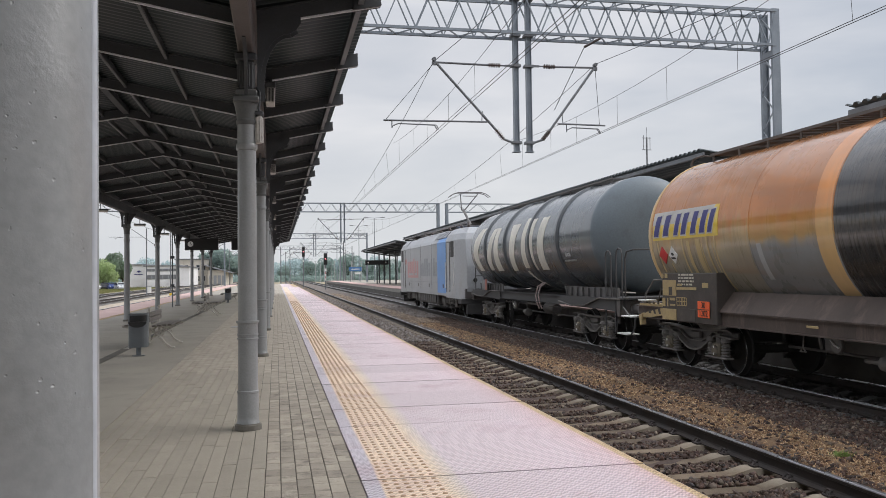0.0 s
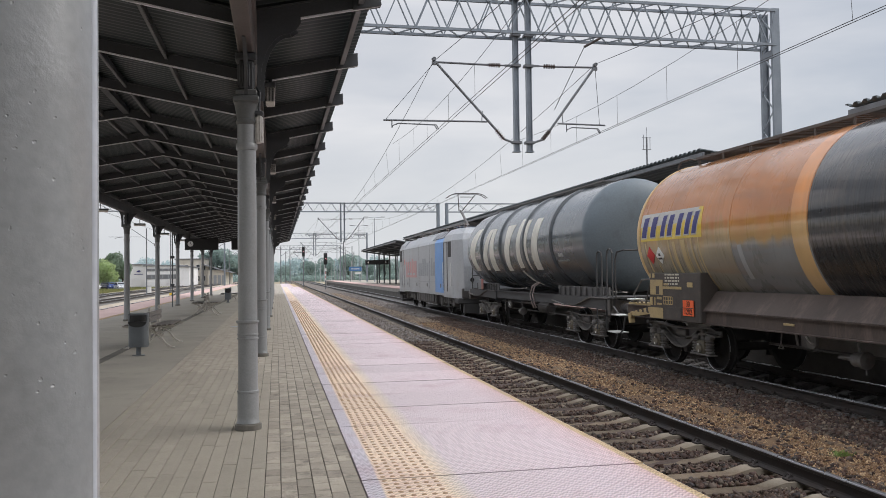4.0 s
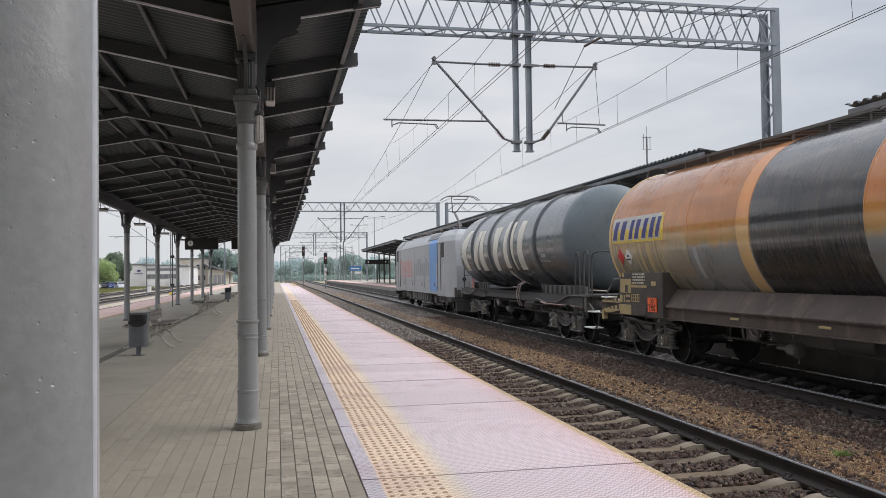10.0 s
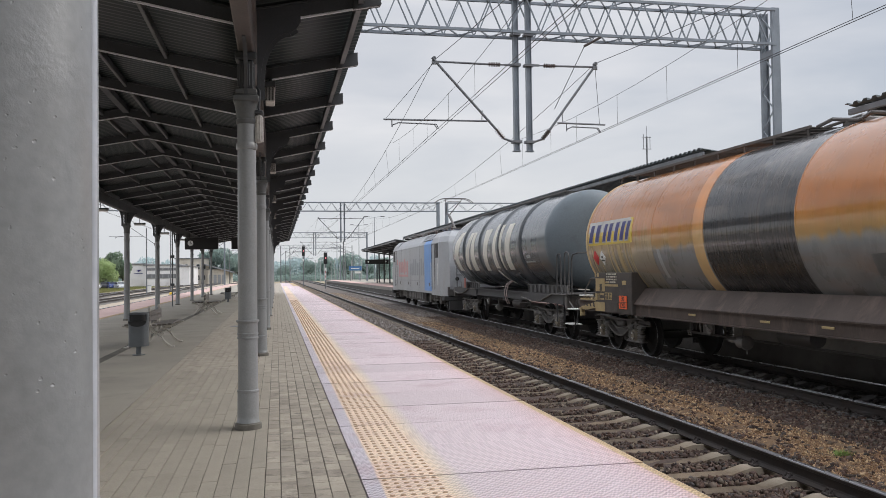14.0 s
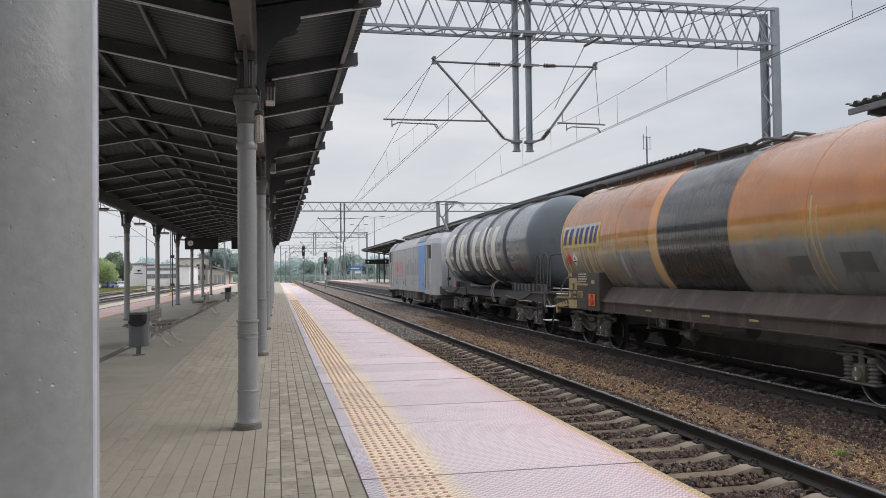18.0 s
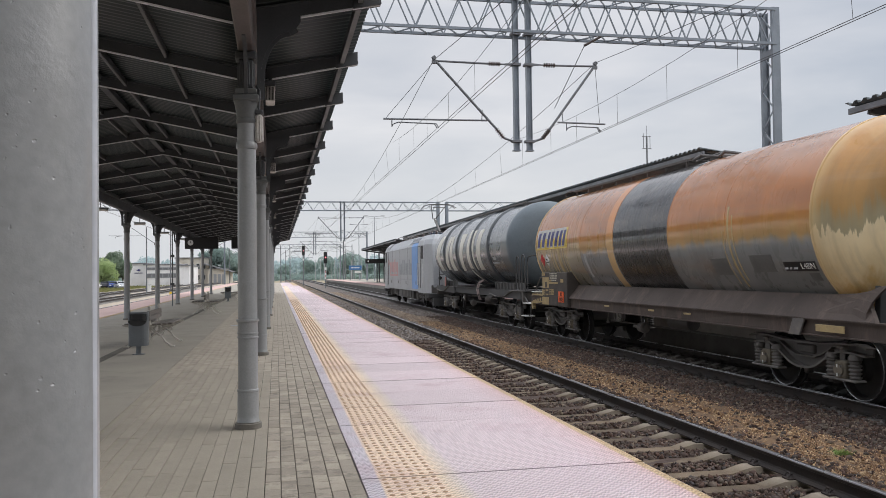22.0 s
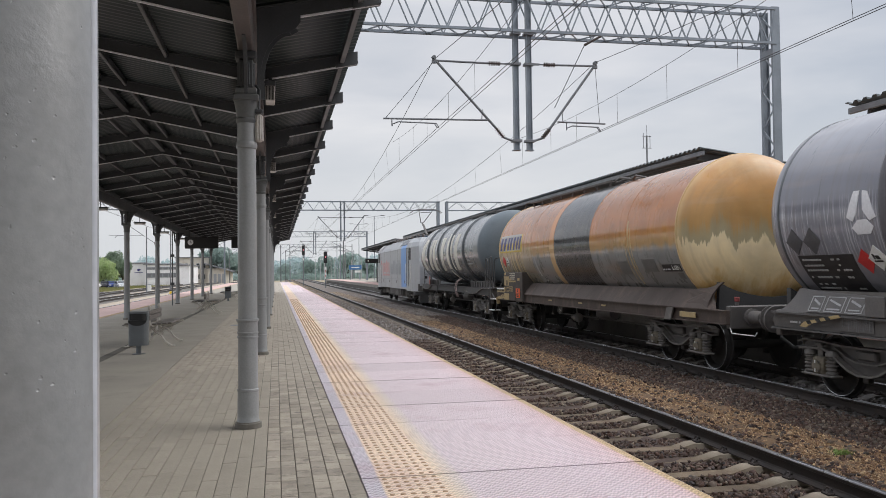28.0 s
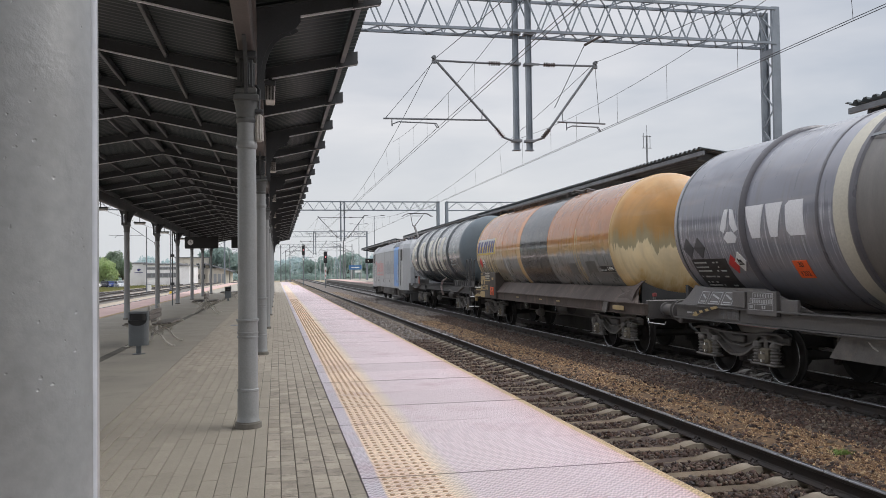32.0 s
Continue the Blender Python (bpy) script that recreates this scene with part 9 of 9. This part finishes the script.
for y, z0, z1 in ((-16.52, 1.24, 1.51), (-15.98, 1.42, 1.51), (-15.90, 1.33, 1.42), (-15.84, 1.24, 1.33), (-16.02, 1.24, 1.33)):
    fo.box(-1.386, -1.38, y - 0.005, y + 0.005, z0, z1)
for i in range(7):
    fo.box(-1.386, -1.38, -16.49 + i * 0.072, -16.465 + i * 0.072, 1.44, 1.495)
for i in range(9):
    fo.box(-1.386, -1.38, -16.50 + i * 0.064, -16.462 + i * 0.064, 1.345, 1.405)
for y in (-16.30, -16.24, -15.95, -15.90):
    fo.box(-1.386, -1.38, y - 0.018, y + 0.018, 1.26, 1.31)
part("table_lines", fo, M_STENCIL, nb2)
text_bars(w3, -1.325, -13.95, -13.70, 1.07, 1.12, 1, M_STENCIL, 15)
fo = Form().prism([(-14.02, 1.05), (-14.12, 1.12), (-14.86, 1.255), (-14.90, 1.215), (-14.32, 1.11), (-14.16, 1.04)], -1.395, -1.38, "x")
ya = part("yellow_arrow", fo, M_BOX_OCHRE, w3)
for y in (-14.22, -14.42, -14.62):
    zl = 1.11 + (-14.32 - y) * 0.19
    part("black_stripe", Form().prism([(y, zl - 0.004), (y - 0.09, zl + 0.012), (y - 0.04, zl + 0.055), (y + 0.05, zl + 0.04)], -1.399, -1.394, "x"), M_BLACK, ya)
part("end_cradle", Form().prism(CRADLE, -13.62, -13.52, "y"), M_CRADLE, w3)
buffers(w3, -13.25, 1)
buffers(w3, -27.8, -1)
bogie(w3, -14.95)
bogie(w3, -25.8)
brake_gear(w3, -20.0)
fo = Form().box(-0.42, 0.42, -26, -20.5, C3 + R3 + 0.07, C3 + R3 + 0.10)
part("roof_walkway", fo, M_UNDER, w3)
fo = Form()
patch(fo, -22.1, -18.58, 3.62, 3.66, R3 + 0.05, C3, 0, 1)
part("jacket_edge", fo, M_RING, w3)
fo = Form().prism([(-17.6, 0.62), (-17.9, 0.98), (-19.2, 0.98), (-19.2, 0.62)], -1.22, -1.16, "x")
part("under_cover", fo, M_BOGIE, w3)
part("white_lever", Form().bar((-1.2, -18.75, 1.0), (-1.2, -19.4, 0.86), 0.05, 0.10), M_WHITE, w3)
part("white_lever", Form().bar((-1.25, -19.0, 0.80), (-1.25, -19.1, 0.55), 0.05, 0.05), M_WHITE, w3)


# ---- pieces of the ground, last ----
track(TRACK_1, -14, 290, 2.0, 60, "dark rails on stained concrete sleepers", shift=0.12)
SLEEPER_UNDER_ME = sleeper_form().mesh("sleeper", mat("under_train_sleeper", (0.17, 0.16, 0.15), (0.10, 0.092, 0.086), 0.6, 0, 3.5, 70, 0.3, rand=0.14))
track(TRACK_2, -14, 290, 2.0, 60, "dark rails on grey sleepers under the train", me=SLEEPER_UNDER_ME, shift=0.3)
track(-9.7, -4, 290, 999, 999, "rusty rails of the yard line beside the platform", me=SLEEPER_FAR_ME)
track(-14.4, -4, 290, 999, 999, "rusty rails of a yard line", me=SLEEPER_FAR_ME)
track(-19.0, -4, 290, 999, 999, "rusty rails of a yard line", me=SLEEPER_FAR_ME)

for xc, y0, turn in ((-14.4, 44.0, 5.0), (-9.7, 86.0, 4.6), (-19.0, 30.0, 5.5)):
    dv = track(xc, 0.0, 62.0, 999, 999, "rusty rails of a diverging yard line", bend=False, me=SLEEPER_FAR_ME)
    dv.matrix_basis = pose(xc, y0, 0.012, 0, 0, turn)


def stones(name, x0, x1, y0, y1, count, size, z_of, material, label, seed, keep=None, grit=False):
    """Many small broken stones in one mesh."""
    rng = np.random.RandomState(seed)
    u = rng.uniform(0, 1, count)
    y = y0 + (y1 - y0) * u ** 1.35
    x = rng.uniform(x0, x1, count)
    if keep is not None:
        k = keep(x, y)
        x, y = x[k], y[k]
    n = len(x)
    base = np.array([(-1, -1, -0.7), (1, -1, -0.6), (1, 1, -0.7), (-1, 1, -0.6), (-0.7, -0.6, 0.6), (0.6, -0.8, 0.7), (0.7, 0.7, 0.5), (-0.6, 0.7, 0.7)], float) * 0.5
    if grit:
        base = np.array([(-0.6, -0.45, -0.3), (0.6, -0.4, -0.25), (0.0, 0.65, -0.3), (0.05, 0.0, 0.55)])
    k8 = len(base)
    q = base[None] + rng.normal(0, 0.20, (n, k8, 3))
    s = size * rng.uniform(0.55, 1.35, n)[:, None] * rng.uniform(0.7, 1.3, (n, 3))
    q = q * s[:, None, :]
    a, b = rng.uniform(0, 6.28, n), rng.normal(0, 1.0, n)
    ca, sa, cb, sb = np.cos(a)[:, None], np.sin(a)[:, None], np.cos(b)[:, None], np.sin(b)[:, None]
    y1_, z1_ = q[..., 1] * cb - q[..., 2] * sb, q[..., 1] * sb + q[..., 2] * cb
    q = np.stack([q[..., 0] * ca - y1_ * sa, q[..., 0] * sa + y1_ * ca, z1_], -1)
    z = z_of(x) + rng.uniform(-0.25, 0.45, n) * size
    q += np.stack([x, y, z], 1)[:, None, :]
    fb = np.array([(3, 2, 1, 0), (4, 5, 6, 7), (0, 1, 5, 4), (1, 2, 6, 5), (2, 3, 7, 6), (3, 0, 4, 7)])
    if grit:
        fb = np.array([(0, 2, 1), (0, 1, 3), (1, 2, 3), (2, 0, 3)])
    f = (fb[None] + k8 * np.arange(n)[:, None, None]).reshape(-1, fb.shape[1])
    return tagged(new(name, quick_mesh(name, q.reshape(-1, 3), f, material)), label, "ballast stones", kind="stuff")


def off_sleepers(xc, shift):
    def keep(x, y):
        d = np.abs((y - shift + 0.3) % 0.6 - 0.3)
        r = np.abs(np.abs(x - xc) - 0.753)
        return ((d > 0.135) | (np.abs(x - xc) > 1.26)) & (r > 0.09)
    return keep


def lift(x):
    return np.interp(x, [2.5, 5.1, 5.35, 5.6, 6.15, 6.65, 7.2, 7.75, 8.05, 8.3], [BT, BT, BT + 0.03, BT + 0.06, BT + 0.085, BT + 0.06, BT + 0.06, BT + 0.048, BT + 0.032, BT])


stones("ballast_stones", 2.62, 5.62, 4.0, 28.0, 50000, 0.041, lift, M_STONE, "loose dark broken ballast stones round the near line", 11, off_sleepers(TRACK_1, 0.12))
stones("ballast_stones", 6.6, 8.05, 5.5, 40.0, 36000, 0.036, lift, M_STONE, "loose brown ballast stones beside the train", 12)
stones("ballast_stones", 7.75, 10.5, 6.0, 36.0, 14000, 0.060, lift, M_STONE_UNDER, "loose grey ballast stones under the train", 15, off_sleepers(TRACK_2, 0.3))
stones("gravel_stones", 5.5, 6.72, 5.0, 36.0, 120000, 0.024, lift, M_GRAVEL, "fine tan gravel stones between the lines", 13, grit=True)
stones("ballast_stones", 5.45, 6.8, 6.0, 34.0, 3600, 0.040, lift, M_STONE, "scattered dark stones on the gravel strip", 14)

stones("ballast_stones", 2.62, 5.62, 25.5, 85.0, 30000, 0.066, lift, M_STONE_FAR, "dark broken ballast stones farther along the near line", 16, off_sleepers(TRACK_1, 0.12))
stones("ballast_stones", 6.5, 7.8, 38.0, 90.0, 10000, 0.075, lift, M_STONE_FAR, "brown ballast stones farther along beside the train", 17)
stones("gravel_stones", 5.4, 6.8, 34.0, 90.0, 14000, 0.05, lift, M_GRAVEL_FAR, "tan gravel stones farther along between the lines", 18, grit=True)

# a tuft of weeds in the gravel
rng = np.random.RandomState(8)
n = 160
ang, rd = rng.uniform(0, 6.28, n), rng.uniform(0, 0.075, n)
cx, cy = 6.06 + rd * np.cos(ang), 7.98 + rd * np.sin(ang)
tipx, tipy = cx + rng.normal(0, 0.05, n), cy + rng.normal(0, 0.05, n)
z0 = BT + 0.08
wv = np.stack([np.stack([cx - 0.008, cy, np.full(n, z0)], 1), np.stack([cx + 0.008, cy, np.full(n, z0)], 1), np.stack([tipx, tipy, z0 + rng.uniform(0.03, 0.08, n)], 1)], 1).reshape(-1, 3)
M_WEED = vivid("fresh_weed", [(0.14, 0.22, 0.05), (0.20, 0.29, 0.07), (0.27, 0.34, 0.11)])
tagged(new("weed_tuft", quick_mesh("weed_tuft", wv, np.arange(3 * n).reshape(-1, 3), M_WEED)), "small bright green weed tuft in the gravel", "weed")

# ---- the platform edge's slabs ----
edge = thing("platform_edge", pose(0, 0, 0), "pale pink slabs with a cream tactile band and domes", "platform edge", kind="structure")
SLAB_LEN = 1.0
slab_form = Form().box(0, SLAB_R - SLAB_L, 0.004, SLAB_LEN - 0.004, -0.055, 0.0, 0.004)
slab_me = slab_form.mesh("edge_slab", M_SLAB)
dome_form = Form()
for i in range(6):
    for j in range(10):
        x, y = 0.153 + i * 0.068, 0.05 + j * 0.1
        dome_form.lathe([(0.0, 0.0195), (0.0035, 0.017), (0.0058, 0.010), (0.0062, 0.0005)], 8, "z", (x, y, 0.0))
dome_me = dome_form.mesh("tactile_domes", M_DOME)
for k in range(-8, 100):
    s = part("edge_slab", slab_me, None, edge)
    s.matrix_basis = pose(SLAB_L, k * SLAB_LEN + 0.62, -0.001 + 0.0012 * math.sin(k * 2.7), 0.10 * math.sin(k * 4.1), 0.05 * math.cos(k * 1.7), 0.14 * math.sin(k * 3.3))
    if 3 <= k < 45:
        dm = part("tactile_domes", dome_me, None, s)
        tagged(dm, kind="stuff")
far_edge = Form()
far_edge.box(SLAB_L, SLAB_R, 100.0, 138.0, -0.054, -0.002)
part("edge_slab", far_edge, M_SLAB, edge)

# ---- pavers ----
PW = 0.106
paver_me = {}
for ln in (0.20, 0.6, 0.9, 1.2):
    q = 0.0024 if ln < 0.3 else 0.0019
    paver_me[ln] = Form().box(-PW / 2 + q, PW / 2 - q, -ln / 2 + q * 0.6, ln / 2 - q * 0.6, -0.045, 0.0, 0.003).mesh("paver", M_PAVER_SMALL if ln < 0.3 else M_PAVER)
rng = random.Random(21)
rest = Form()
count = 0
for i in range(20):
    x = SLAB_L - 0.006 - PW * (i + 0.5)
    y = 4.2 + rng.uniform(0, 0.2)
    while y < 24:
        ln = 0.20 if i < 6 else rng.choice((0.6, 0.9, 1.2))
        yc, zz = y + ln / 2, rng.uniform(-0.003, 0.001)
        if yc < (11.0 if i < 6 else 12.5) and count < 330:
            o = part("paver", paver_me[ln], None, paver_floor)
            o.location = (x, yc, zz)
            count += 1
        else:
            rest.box(x - PW / 2 + 0.003, x + PW / 2 - 0.003, yc - ln / 2 + 0.002, yc + ln / 2 - 0.002, -0.045, zz)
        y += ln
    for y0, y1 in ((-52, 4.2), (24, 138)):
        step = 4.0
        y = y0
        while y < y1 - 0.01:
            rest.box(x - PW / 2 + 0.003, x + PW / 2 - 0.003, y + 0.003, min(y + step, y1) - 0.003, -0.045, -0.001)
            y += step
M_PAVER_REST = vivid("grey_paver_rest", [(0.325, 0.288, 0.238), (0.345, 0.307, 0.254), (0.365, 0.325, 0.268), (0.335, 0.298, 0.246), (0.355, 0.316, 0.261)], 0.85, 0.3, 6)
me = rest.mesh("paver_rows", M_PAVER_REST)
o = new("paver_rows", me)
o.parent = paver_floor
tagged(o, kind="stuff")


def motions():
    """The train rolls away; its wheels turn with it."""
    times = [i * 2.0 for i in range(17)]
    for v in (loco, w1, w2, w3):
        walk(v, [(t, Matrix.Translation((TRAIN_X, train_at(t), ZR))) for t in times])
    fine = [i * 0.5 for i in range(65)]
    for ws, y, r in WHEELSETS:
        walk(ws, [(t, Matrix.Translation((0, y, r)) @ Matrix.Rotation(-(train_at(t) - train_at(0)) / r, 4, "X")) for t in fine])


motions()
